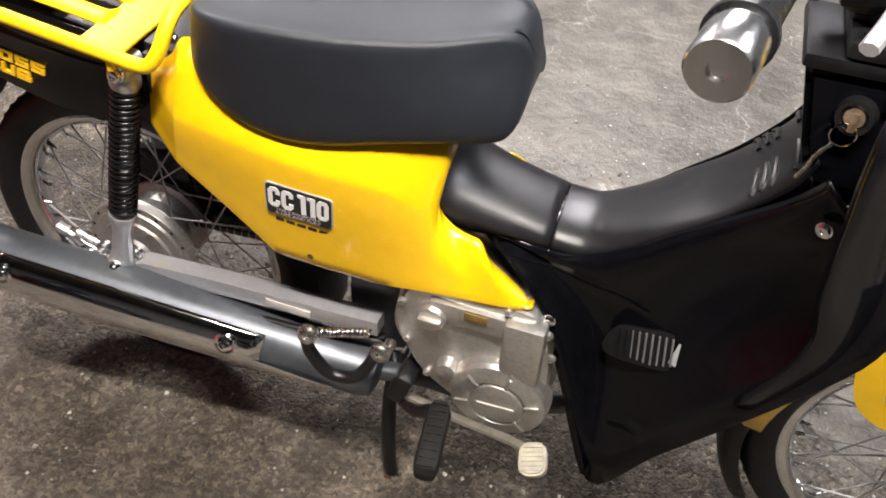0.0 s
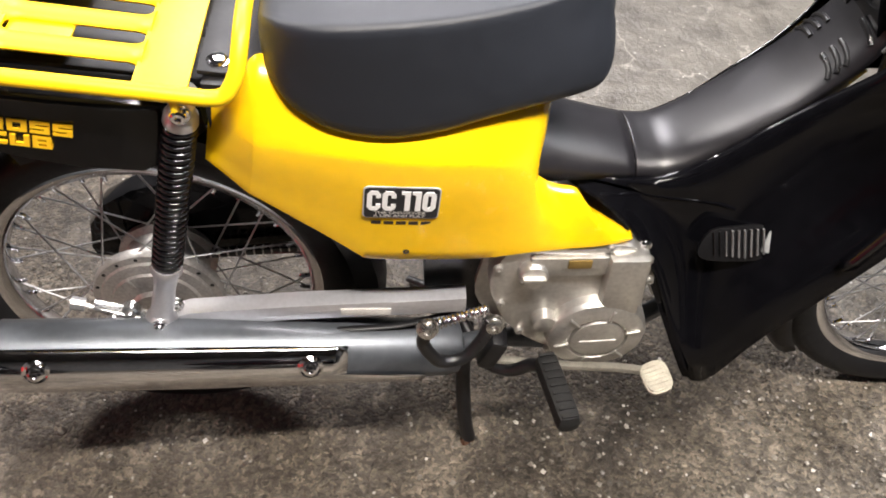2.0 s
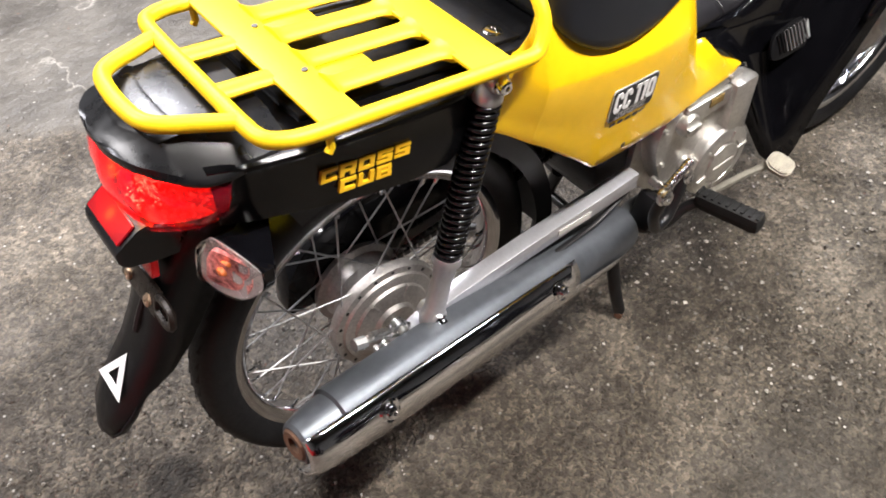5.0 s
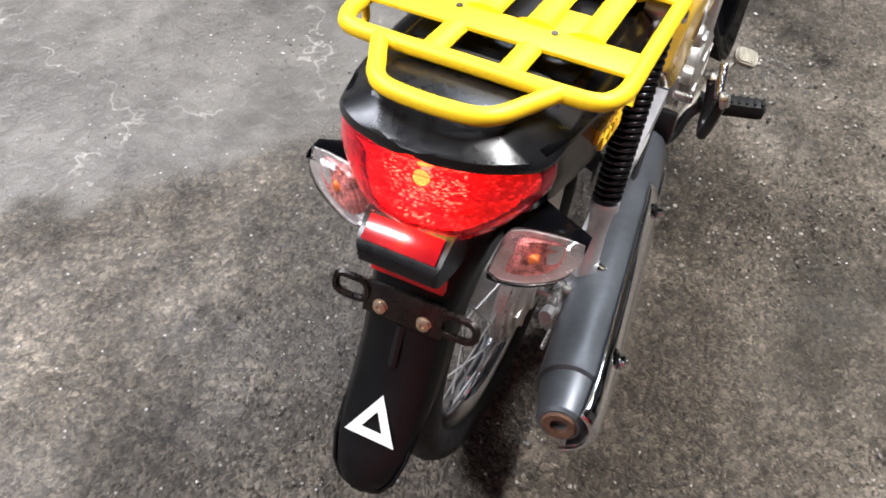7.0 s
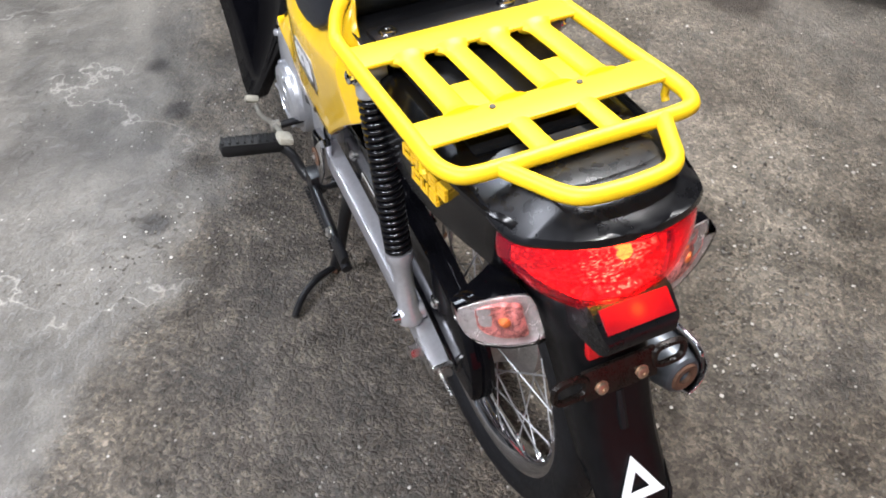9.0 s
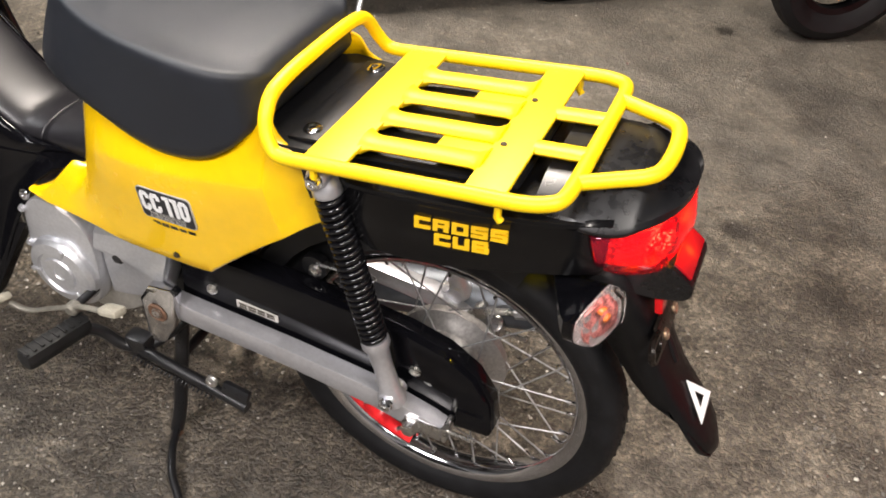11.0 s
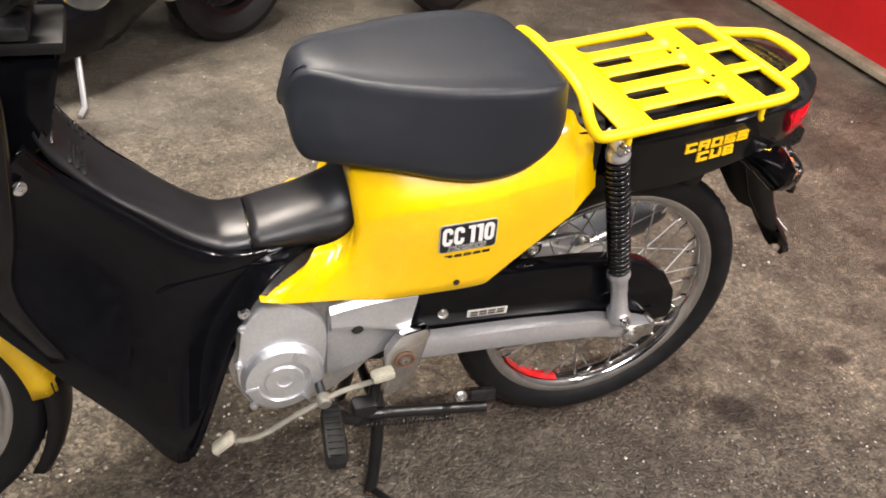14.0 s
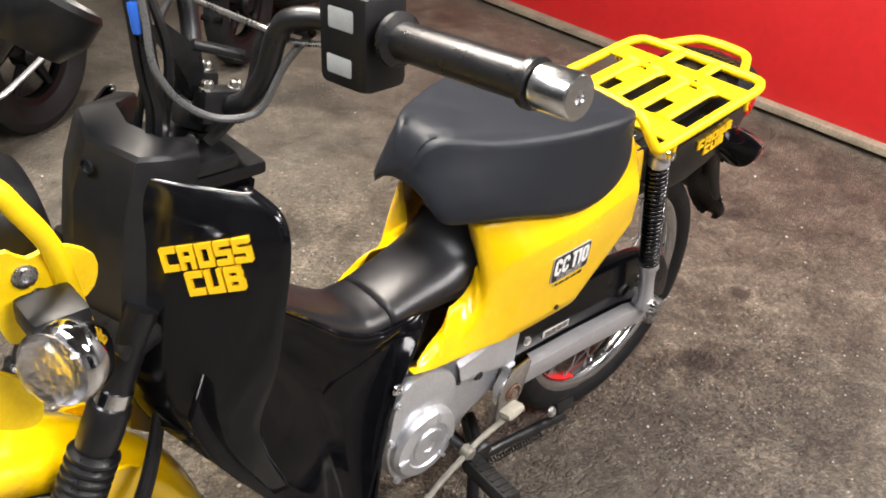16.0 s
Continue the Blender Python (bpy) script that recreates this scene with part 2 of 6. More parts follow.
def floor_material():
    """Worn oily concrete: fine grit, pale scuffs, dark oil patches and small pits."""
    m = bpy.data.materials.new("worn_floor")
    m.use_nodes = True
    nt = m.node_tree
    b = nt.nodes["Principled BSDF"]
    geo = nt.nodes.new("ShaderNodeNewGeometry")

    def noise_node(scale, detail=6, rough=0.6):
        n = nt.nodes.new("ShaderNodeTexNoise")
        n.inputs["Scale"].default_value, n.inputs["Detail"].default_value, n.inputs["Roughness"].default_value = scale, detail, rough
        nt.links.new(geo.outputs["Position"], n.inputs["Vector"])
        return n.outputs["Fac"]

    def ramp(fac, *stops):
        r = nt.nodes.new("ShaderNodeValToRGB")
        while len(r.color_ramp.elements) < len(stops):
            r.color_ramp.elements.new(0.5)
        for e, (p, c) in zip(r.color_ramp.elements, stops):
            e.position, e.color = p, (*c, 1)
        nt.links.new(fac, r.inputs[0])
        return r.outputs[0]

    def mix(kind, fac, a, c):
        n = nt.nodes.new("ShaderNodeMix")
        n.data_type, n.blend_type = "RGBA", kind
        if isinstance(fac, float):
            n.inputs["Factor"].default_value = fac
        else:
            nt.links.new(fac, n.inputs["Factor"])
        for sock, v in ((n.inputs[6], a), (n.inputs[7], c)):
            if isinstance(v, tuple):
                sock.default_value = (*v, 1)
            else:
                nt.links.new(v, sock)
        return n.outputs[2]

    def math_node(op, a, c=None):
        n = nt.nodes.new("ShaderNodeMath")
        n.operation = op
        for sock, v in zip(n.inputs, (a, c)):
            if isinstance(v, (int, float)):
                sock.default_value = v
            elif v is not None:
                nt.links.new(v, sock)
        return n.outputs[0]

    def smooth(v, lo, hi):
        n = nt.nodes.new("ShaderNodeMapRange")
        n.interpolation_type = "SMOOTHSTEP"
        n.inputs["From Min"].default_value, n.inputs["From Max"].default_value = lo, hi
        nt.links.new(v, n.inputs["Value"])
        return n.outputs[0]

    sep = nt.nodes.new("ShaderNodeSeparateXYZ")
    nt.links.new(geo.outputs["Position"], sep.inputs[0])
    warp = math_node("MULTIPLY", math_node("SUBTRACT", noise_node(2.2, 6, 0.65), 0.5), 1.1)
    yy, xx = math_node("ADD", sep.outputs["Y"], warp), math_node("ADD", sep.outputs["X"], warp)
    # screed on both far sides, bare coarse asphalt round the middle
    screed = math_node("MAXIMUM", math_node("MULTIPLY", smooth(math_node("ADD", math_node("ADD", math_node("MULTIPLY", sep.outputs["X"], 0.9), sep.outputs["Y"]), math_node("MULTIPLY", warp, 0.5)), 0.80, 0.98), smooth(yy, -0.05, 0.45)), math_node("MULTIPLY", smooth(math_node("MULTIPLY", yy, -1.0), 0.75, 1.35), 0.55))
    # paler brown ground towards -y, from about x = -0.4 on
    paler = math_node("MULTIPLY", math_node("MULTIPLY", smooth(math_node("MULTIPLY", yy, -1.0), 0.12, 0.5), smooth(xx, -0.4, 0.1)), 0.40)
    large = ramp(noise_node(3.4, 7, 0.66), (0.30, (0.043, 0.036, 0.029)), (0.5, (0.098, 0.083, 0.066)), (0.68, (0.175, 0.150, 0.119)))
    pale = ramp(noise_node(2.6, 6, 0.6), (0.31, (0.078, 0.071, 0.062)), (0.54, (0.122, 0.112, 0.097)), (0.70, (0.164, 0.151, 0.131)))
    stone = nt.nodes.new("ShaderNodeTexVoronoi")
    stone.inputs["Scale"].default_value = 150
    jitter = nt.nodes.new("ShaderNodeVectorMath")
    jitter.operation = "ADD"
    nz = nt.nodes.new("ShaderNodeTexNoise")
    nz.inputs["Scale"].default_value = 60
    nt.links.new(geo.outputs["Position"], nz.inputs["Vector"])
    shrink = nt.nodes.new("ShaderNodeVectorMath")
    shrink.operation = "SCALE"
    shrink.inputs["Scale"].default_value = 0.02
    nt.links.new(nz.outputs["Color"], shrink.inputs[0])
    nt.links.new(geo.outputs["Position"], jitter.inputs[0])
    nt.links.new(shrink.outputs[0], jitter.inputs[1])
    nt.links.new(jitter.outputs[0], stone.inputs["Vector"])
    cell = nt.nodes.new("ShaderNodeSeparateColor")
    nt.links.new(stone.outputs["Color"], cell.inputs[0])
    stones = ramp(cell.outputs[0], (0.0, (0.12, 0.12, 0.12)), (0.50, (0.46, 0.46, 0.46)), (0.80, (0.70, 0.69, 0.67)), (0.94, (1.0, 0.98, 0.95)))
    middle = ramp(noise_node(9.0, 7, 0.72), (0.28, (0.20, 0.20, 0.20)), (0.72, (0.78, 0.78, 0.78)))
    grit = ramp(noise_node(190.0, 4, 0.75), (0.3, (0.25, 0.25, 0.25)), (0.72, (0.85, 0.84, 0.82)))
    mid2 = ramp(noise_node(42.0, 5, 0.7), (0.3, (0.25, 0.25, 0.25)), (0.7, (0.75, 0.75, 0.74)))
    rough_c = mix("OVERLAY", 0.5, mix("OVERLAY", 0.65, mix("OVERLAY", 0.7, mix("OVERLAY", 0.85, large, middle), mid2), stones), grit)
    smooth_c = mix("OVERLAY", 0.5, mix("OVERLAY", 0.6, pale, middle), grit)
    patch = math_node("MULTIPLY", screed, smooth(math_node("ADD", noise_node(24.0, 4, 0.7), math_node("MULTIPLY", screed, 0.5)), 0.55, 0.80))
    rough_c = mix("MIX", paler, rough_c, mix("OVERLAY", 0.6, mix("OVERLAY", 0.6, mix("OVERLAY", 0.7, (0.215, 0.186, 0.148), middle), stones), grit))
    c = mix("MIX", patch, rough_c, smooth_c)
    # dirt blotches, pale scuffs, chalky specks and a few cracks
    dirt = ramp(noise_node(4.2, 5, 0.6), (0.56, (0, 0, 0)), (0.70, (0.62, 0.62, 0.62)))
    c = mix("MIX", dirt, c, (0.034, 0.029, 0.024))
    drop = nt.nodes.new("ShaderNodeTexVoronoi")
    drop.inputs["Scale"].default_value = 2.6
    nt.links.new(jitter.outputs[0], drop.inputs["Vector"])
    spot = ramp(drop.outputs["Distance"], (0.07, (0.85, 0.85, 0.85)), (0.12, (0, 0, 0)))
    c = mix("MIX", spot, c, (0.022, 0.018, 0.015))
    scuff = ramp(noise_node(14.0, 6, 0.75), (0.60, (0, 0, 0)), (0.78, (0.55, 0.55, 0.55)))
    c = mix("MIX", scuff, c, (0.20, 0.185, 0.16))
    vor = nt.nodes.new("ShaderNodeTexVoronoi")
    vor.inputs["Scale"].default_value = 34
    nt.links.new(geo.outputs["Position"], vor.inputs["Vector"])
    speck = ramp(vor.outputs["Distance"], (0.05, (0.85, 0.85, 0.85)), (0.12, (0, 0, 0)))
    thin = ramp(noise_node(5.3, 3), (0.40, (0, 0, 0)), (0.54, (1, 1, 1)))
    speck = mix("MULTIPLY", 1.0, speck, thin)
    c = mix("MIX", speck, c, (0.50, 0.475, 0.43))
    crack = nt.nodes.new("ShaderNodeTexVoronoi")
    crack.feature = "DISTANCE_TO_EDGE"
    crack.inputs["Scale"].default_value = 1.7
    wig = nt.nodes.new("ShaderNodeVectorMath")
    wig.operation = "SCALE"
    wig.inputs["Scale"].default_value = 0.25
    nz2 = nt.nodes.new("ShaderNodeTexNoise")
    nz2.inputs["Scale"].default_value, nz2.inputs["Detail"].default_value = 9, 6
    nt.links.new(geo.outputs["Position"], nz2.inputs["Vector"])
    nt.links.new(nz2.outputs["Color"], wig.inputs[0])
    wadd = nt.nodes.new("ShaderNodeVectorMath")
    nt.links.new(geo.outputs["Position"], wadd.inputs[0])
    nt.links.new(wig.outputs[0], wadd.inputs[1])
    nt.links.new(wadd.outputs[0], crack.inputs["Vector"])
    line = ramp(crack.outputs["Distance"], (0.002, (0.5, 0.5, 0.5)), (0.006, (0, 0, 0)))
    line = mix("MULTIPLY", 1.0, mix("MULTIPLY", 1.0, line, patch), thin)
    c = mix("MIX", line, c, (0.46, 0.43, 0.38))
    def stain_shade(x, y, rx, ry, soft):
        gap = nt.nodes.new("ShaderNodeVectorMath")
        gap.operation, gap.inputs[1].default_value = "SUBTRACT", (x, y, 0)
        fit = nt.nodes.new("ShaderNodeVectorMath")
        fit.operation, fit.inputs[1].default_value = "MULTIPLY", (1 / rx, 1 / ry, 0)
        size = nt.nodes.new("ShaderNodeVectorMath")
        size.operation = "LENGTH"
        nt.links.new(geo.outputs["Position"], gap.inputs[0])
        nt.links.new(gap.outputs[0], fit.inputs[0])
        nt.links.new(fit.outputs[0], size.inputs[0])
        ragged = math_node("ADD", size.outputs["Value"], math_node("MULTIPLY", math_node("SUBTRACT", noise_node(11.0, 5, 0.7), 0.5), 0.9))
        return math_node("SUBTRACT", 1.0, smooth(ragged, 1.0 - soft, 1.0 + soft))

    # stains, and at (1.20, -1.26) a painted shadow under the parked scooter
    for x, y, rx, ry, soft, full, tint in ((-1.47, -0.48, 0.11, 0.045, 0.15, 0.75, (0.19, 0.175, 0.145)), (-1.08, -0.23, 0.05, 0.035, 0.3, 0.8, (0.022, 0.019, 0.016)), (1.20, -1.26, 0.34, 0.13, 0.2, 0.8, (0.042, 0.032, 0.025)),
                                           # last of this row: broad, soft darker patch towards +y
                                           (0.45, -0.50, 0.20, 0.10, 0.5, 0.5, (0.030, 0.027, 0.022)), (-0.35, 0.10, 0.05, 0.04, 0.4, 0.8, (0.020, 0.018, 0.016)), (0.15, 0.22, 0.45, 0.14, 0.6, 0.35, (0.030, 0.026, 0.022))):
        c = mix("MIX", math_node("MULTIPLY", stain_shade(x, y, rx, ry, soft), full), c, tint)
    nt.links.new(c, b.inputs["Base Color"])
    r = nt.nodes.new("ShaderNodeMapRange")
    r.inputs["To Min"].default_value, r.inputs["To Max"].default_value = 0.28, 0.56
    nt.links.new(noise_node(5.0), r.inputs["Value"])
    nt.links.new(r.outputs[0], b.inputs["Roughness"])
    bp1, bp2 = nt.nodes.new("ShaderNodeBump"), nt.nodes.new("ShaderNodeBump")
    bp1.inputs["Strength"].default_value, bp1.inputs["Distance"].default_value = 1.0, 0.0068
    bp2.inputs["Strength"].default_value, bp2.inputs["Distance"].default_value = 0.6, 0.02
    patchy = smooth(noise_node(2.0, 5, 0.6), 0.36, 0.62)
    worn = math_node("MULTIPLY", smooth(yy, 0.05, 0.35), 0.5)
    coarse = math_node("MULTIPLY", math_node("SUBTRACT", 1.1, math_node("MAXIMUM", patch, worn)), math_node("ADD", math_node("MULTIPLY", patchy, 1.0), 0.35))
    height = math_node("MULTIPLY", math_node("SUBTRACT", noise_node(90.0, 6, 0.75), math_node("MULTIPLY", stone.outputs["Distance"], 0.9)), coarse)
    nt.links.new(height, bp1.inputs["Height"])
    nt.links.new(noise_node(18.0, 5, 0.65), bp2.inputs["Height"])
    nt.links.new(bp2.outputs[0], bp1.inputs["Normal"])
    nt.links.new(bp1.outputs[0], b.inputs["Normal"])
    return m


FLOOR = floor_material()


# ---------------------------------------------------------------- shape helpers
def finish(bm, name, material, sharp=38):
    bmesh.ops.recalc_face_normals(bm, faces=bm.faces)
    for e in bm.edges:
        if len(e.link_faces) == 2 and e.calc_face_angle() > radians(sharp):
            e.smooth = False
    for f in bm.faces:
        f.smooth = True
    me = bpy.data.meshes.new(name)
    bm.to_mesh(me)
    bm.free()
    me.materials.append(material)
    return me


def part(name, bm, material, parent=None, label="", sharp=38, at=None):
    ob = new(name, finish(bm, name, material, sharp))
    if parent is not None:
        ob.parent = parent
    if at is not None:
        ob.matrix_basis = at
    if label:
        ob["label"] = label
    return ob


def thing(name, label, category, group="", at=(0, 0, 0)):
    ob = new(name)
    ob.location = at
    return tagged(ob, label, category, group)


def spline(pts, n=6, closed=False):
    """Points of a smooth curve through pts."""
    P = [Vector(p) for p in pts]
    out, k = [], len(P)
    for i in range(k if closed else k - 1):
        a, b, c, d = (P[(i + j) % k] if closed else P[min(max(i + j, 0), k - 1)] for j in (-1, 0, 1, 2))
        for s in range(n):
            t = s / n
            out.append(0.5 * (2 * b + (c - a) * t + (2 * a - 5 * b + 4 * c - d) * t * t + (3 * b - a - 3 * c + d) * t ** 3))
    if not closed:
        out.append(P[-1])
    return out


def sweep(path, r, seg=10, closed=False, bm=None, flat=1.0):
    """A round bar along path; r may be a list; flat squashes it across."""
    bm = bm or bmesh.new()
    P = [Vector(p) for p in path]
    n = len(P)
    R = r if isinstance(r, (list, tuple)) else [r] * n
    rings, up = [], None
    for i in range(n):
        d = (P[(i + 1) % n] - P[i - 1]) if closed else (P[min(i + 1, n - 1)] - P[max(i - 1, 0)])
        d.normalize()
        if up is None:
            up = Vector((0, 0, 1)) if abs(d.z) < 0.9 else Vector((1, 0, 0))
        side = d.cross(up).normalized()
        up = side.cross(d).normalized()
        rings.append([bm.verts.new(P[i] + (side * math.cos(a) + up * math.sin(a) * flat) * R[i]) for a in (2 * math.pi * j / seg for j in range(seg))])
    for i in range(n if closed else n - 1):
        a, b = rings[i], rings[(i + 1) % n]
        for j in range(seg):
            bm.faces.new((a[j], a[(j + 1) % seg], b[(j + 1) % seg], b[j]))
    if not closed:
        bm.faces.new(rings[0][::-1])
        bm.faces.new(rings[-1])
    return bm


def loft(rings, caps=True, closed=True, bm=None):
    bm = bm or bmesh.new()
    V = [[bm.verts.new(p) for p in ring] for ring in rings]
    k = len(rings[0])
    for a, b in zip(V, V[1:]):
        for j in range(k if closed else k - 1):
            bm.faces.new((a[j], a[(j + 1) % k], b[(j + 1) % k], b[j]))
    if caps and closed:
        bm.faces.new(V[0][::-1])
        bm.faces.new(V[-1])
    return bm


def lathe(profile, origin=(0, 0, 0), axis=(0, 1, 0), seg=48, bm=None, a0=0.0, a1=360.0):
    """Turns a profile of (radius, height) round axis."""
    bm = bm or bmesh.new()
    ax = Vector(axis).normalized()
    u = ax.orthogonal().normalized()
    if abs(ax.y) > 0.99:
        u = Vector((1, 0, 0))
    v = ax.cross(u)
    full = a1 - a0 >= 360
    steps = seg if full else seg + 1
    rings = []
    for i in range(steps):
        a = radians(a0 + (a1 - a0) * i / seg)
        d = u * math.cos(a) + v * math.sin(a)
        rings.append([bm.verts.new(Vector(origin) + d * max(r, 1e-5) + ax * h) for r, h in profile])
    for i in range(seg):
        a, b = rings[i], rings[(i + 1) % steps]
        for j in range(len(profile) - 1):
            bm.faces.new((a[j], a[j + 1], b[j + 1], b[j]))
    bmesh.ops.remove_doubles(bm, verts=bm.verts, dist=2e-5)
    return bm


def block(c, size, bev=0.003, m=None, bm=None):
    b2 = bmesh.new()
    bmesh.ops.create_cube(b2, size=1)
    b2.transform(Matrix.Diagonal((*size, 1)))
    if bev:
        bmesh.ops.bevel(b2, geom=list(b2.edges), offset=bev, segments=2, affect="EDGES", profile=0.6)
    b2.transform(Matrix.Translation(c) @ (m or Matrix()))
    if bm is None:
        return b2
    tmp = bpy.data.meshes.new("tmp")
    b2.to_mesh(tmp)
    b2.free()
    bm.from_mesh(tmp)
    bpy.data.meshes.remove(tmp)
    return bm


def prism(outline, y0, y1, bev=0.0, bm=None):
    """An outline in x and z, thick from y0 to y1."""
    b2 = bmesh.new()
    a = [b2.verts.new((x, y0, z)) for x, z in outline]
    b = [b2.verts.new((x, y1, z)) for x, z in outline]
    b2.faces.new(a)
    b2.faces.new(b[::-1])
    k = len(a)
    for i in range(k):
        b2.faces.new((a[i], b[i], b[(i + 1) % k], a[(i + 1) % k]))
    bmesh.ops.recalc_face_normals(b2, faces=b2.faces)
    if bev:
        bmesh.ops.bevel(b2, geom=[e for e in b2.edges if abs(e.verts[0].co.y - e.verts[1].co.y) < 1e-6], offset=bev, segments=2, affect="EDGES", profile=0.6)
    if bm is None:
        return b2
    tmp = bpy.data.meshes.new("tmp")
    b2.to_mesh(tmp)
    b2.free()
    bm.from_mesh(tmp)
    bpy.data.meshes.remove(tmp)
    return bm


def curve2(pts, n=5, closed=True):
    """A smooth closed outline in the plane."""
    return [(p.x, p.y) for p in spline([(x, z, 0) for x, z in pts], n, closed)]


def bolt(parent, at, axis, r=0.008, h=0.006, material=None, name="bolt"):
    ax = Vector(axis).normalized()
    bm = lathe([(0, 0), (r * 1.25, 0), (r * 1.25, h * 0.35), (r, h * 0.4), (r, h * 0.85), (r * 0.75, h), (r * 0.4, h), (r * 0.35, h * 0.7), (0, h * 0.7)], at, ax, 12)
    return part(name, bm, material or STEEL, parent)


def mirror_y(bm):
    bm.transform(Matrix.Diagonal((1, -1, 1, 1)))
    return bm


GLYPHS = {
    "C": [(0, 0, 1.4, 6), (1.4, 0, 5, 1.5), (1.4, 4.5, 5, 6)],
    "R": [(0, 0, 1.4, 6), (1.4, 4.6, 5, 6), (3.6, 2.6, 5, 4.6), (1.4, 2, 3.6, 3.2), (3.3, 0, 4.8, 2.6)],
    "O": [(0, 0, 1.4, 6), (3.6, 0, 5, 6), (1.4, 0, 3.6, 1.4), (1.4, 4.6, 3.6, 6)],
    "S": [(0, 0, 5, 1.4), (3.6, 1.4, 5, 3.6), (0, 2.4, 3.6, 3.6), (0, 3.6, 1.4, 4.6), (0, 4.6, 5, 6)],
    "U": [(0, 0, 1.4, 6), (3.6, 0, 5, 6), (1.4, 0, 3.6, 1.4)],
    "B": [(0, 0, 1.4, 6), (1.4, 4.7, 4.6, 6), (1.4, 2.4, 4.6, 3.6), (1.4, 0, 5, 1.3), (3.6, 3.6, 4.8, 4.7), (3.6, 1.3, 5, 2.4)],
}


def lettering(word, m, height, width, pitch=5.6, thick=0.0012, slant=0.1):
    """Block letters in the plane of m (x reads on, y up), width long in all."""
    bm = bmesh.new()
    unit = (len(word) - 1) * pitch + 5
    for i, ch in enumerate(word):
        for x0, y0, x1, y1 in GLYPHS[ch]:
            cx, cy = (i * pitch + (x0 + x1) / 2) / unit * width, (y0 + y1) / 12 * height
            block((cx, cy, 0), ((x1 - x0) / unit * width, (y1 - y0) / 6 * height, thick), 0, None, bm)
    bm.transform(m @ Matrix(((1, slant, 0, 0), (0, 1, 0, 0), (0, 0, 1, 0), (0, 0, 0, 1))))
    return bm


FIGURES = {
    "C": (4.0, [[(1, 0), (3, 0), (4, 1), (4, 2.1), (2.6, 2.1), (2.6, 1.2), (1.5, 1.2), (1.5, 4.8), (2.6, 4.8), (2.6, 3.9), (4, 3.9), (4, 5), (3, 6), (1, 6), (0, 5), (0, 1)]]),
    "1": (2.7, [[(1.1, 0), (2.7, 0), (2.7, 6), (0, 6), (0, 5.1), (1.1, 4.9)]]),
    "0": (4.0, [[(1, 0), (2, 0), (2, 1.2), (1.5, 1.2), (1.5, 4.8), (2, 4.8), (2, 6), (1, 6), (0, 5), (0, 1)], [(2, 0), (3, 0), (4, 1), (4, 5), (3, 6), (2, 6), (2, 4.8), (2.5, 4.8), (2.5, 1.2), (2, 1.2)]]),
}


def figures(word, m, height, width):
    """Narrow heavy figures with cut corners in the plane of m, width long in all."""
    bm = bmesh.new()
    unit = sum(FIGURES[ch][0] + 0.45 for ch in word) - 0.45
    at = 0.0
    for ch in word:
        wide, shapes = FIGURES[ch]
        for shape in shapes:
            pts = [((at + x) / unit * width, y / 6 * height) for x, y in shape]
            low, top = ([bm.verts.new((x, y, z)) for x, y in pts] for z in (-0.0003, 0.0004))
            bm.faces.new(top)
            for i in range(len(pts)):
                j = (i + 1) % len(pts)
                bm.faces.new((low[i], low[j], top[j], top[i]))
        at += wide + 0.45
    bm.transform(m)
    return bm


def printed(words, m, height, width):
    """A line of print in the built-in font, fitted into height and width."""
    cu = bpy.data.curves.new("print", "FONT")
    cu.body, cu.resolution_u, cu.offset = words, 2, 0.02
    ob = bpy.data.objects.new("print", cu)
    scene.collection.objects.link(ob)
    me = bpy.data.meshes.new_from_object(ob.evaluated_get(bpy.context.evaluated_depsgraph_get()))
    bm = bmesh.new()
    bm.from_mesh(me)
    bpy.data.objects.remove(ob)
    bpy.data.curves.remove(cu)
    bpy.data.meshes.remove(me)
    xs, ys = [v.co.x for v in bm.verts], [v.co.y for v in bm.verts]
    k, q = width / (max(xs) - min(xs)), height / (max(ys) - min(ys))
    bm.transform(m @ Matrix.Diagonal((k, q, 1, 1)) @ Matrix.Translation((-min(xs), -min(ys), 0)))
    return bm


def plane_at(origin, right, up):
    """A pose with x to the right, y up and z out of the surface."""
    r = Vector(right).normalized()
    u = (Vector(up) - r * r.dot(Vector(up))).normalized()
    n = r.cross(u)
    return Matrix(((r.x, u.x, n.x, origin[0]), (r.y, u.y, n.y, origin[1]), (r.z, u.z, n.z, origin[2]), (0, 0, 0, 1)))


# ---------------------------------------------------------------- the place
def grid_floor():
    bm = bmesh.new()
    xs, ys = np.linspace(-2.02, 4.6, 70), np.linspace(-5.2, 4.4, 96)
    V = [[bm.verts.new((x, y, 0.004 * noise.noise((x * 1.3, y * 1.3, 0)) - 0.002)) for y in ys] for x in xs]
    for i in range(len(xs) - 1):
        for j in range(len(ys) - 1):
            bm.faces.new((V[i][j], V[i + 1][j], V[i + 1][j + 1], V[i][j + 1]))
    return bm


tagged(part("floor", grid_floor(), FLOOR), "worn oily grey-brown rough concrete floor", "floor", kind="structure")


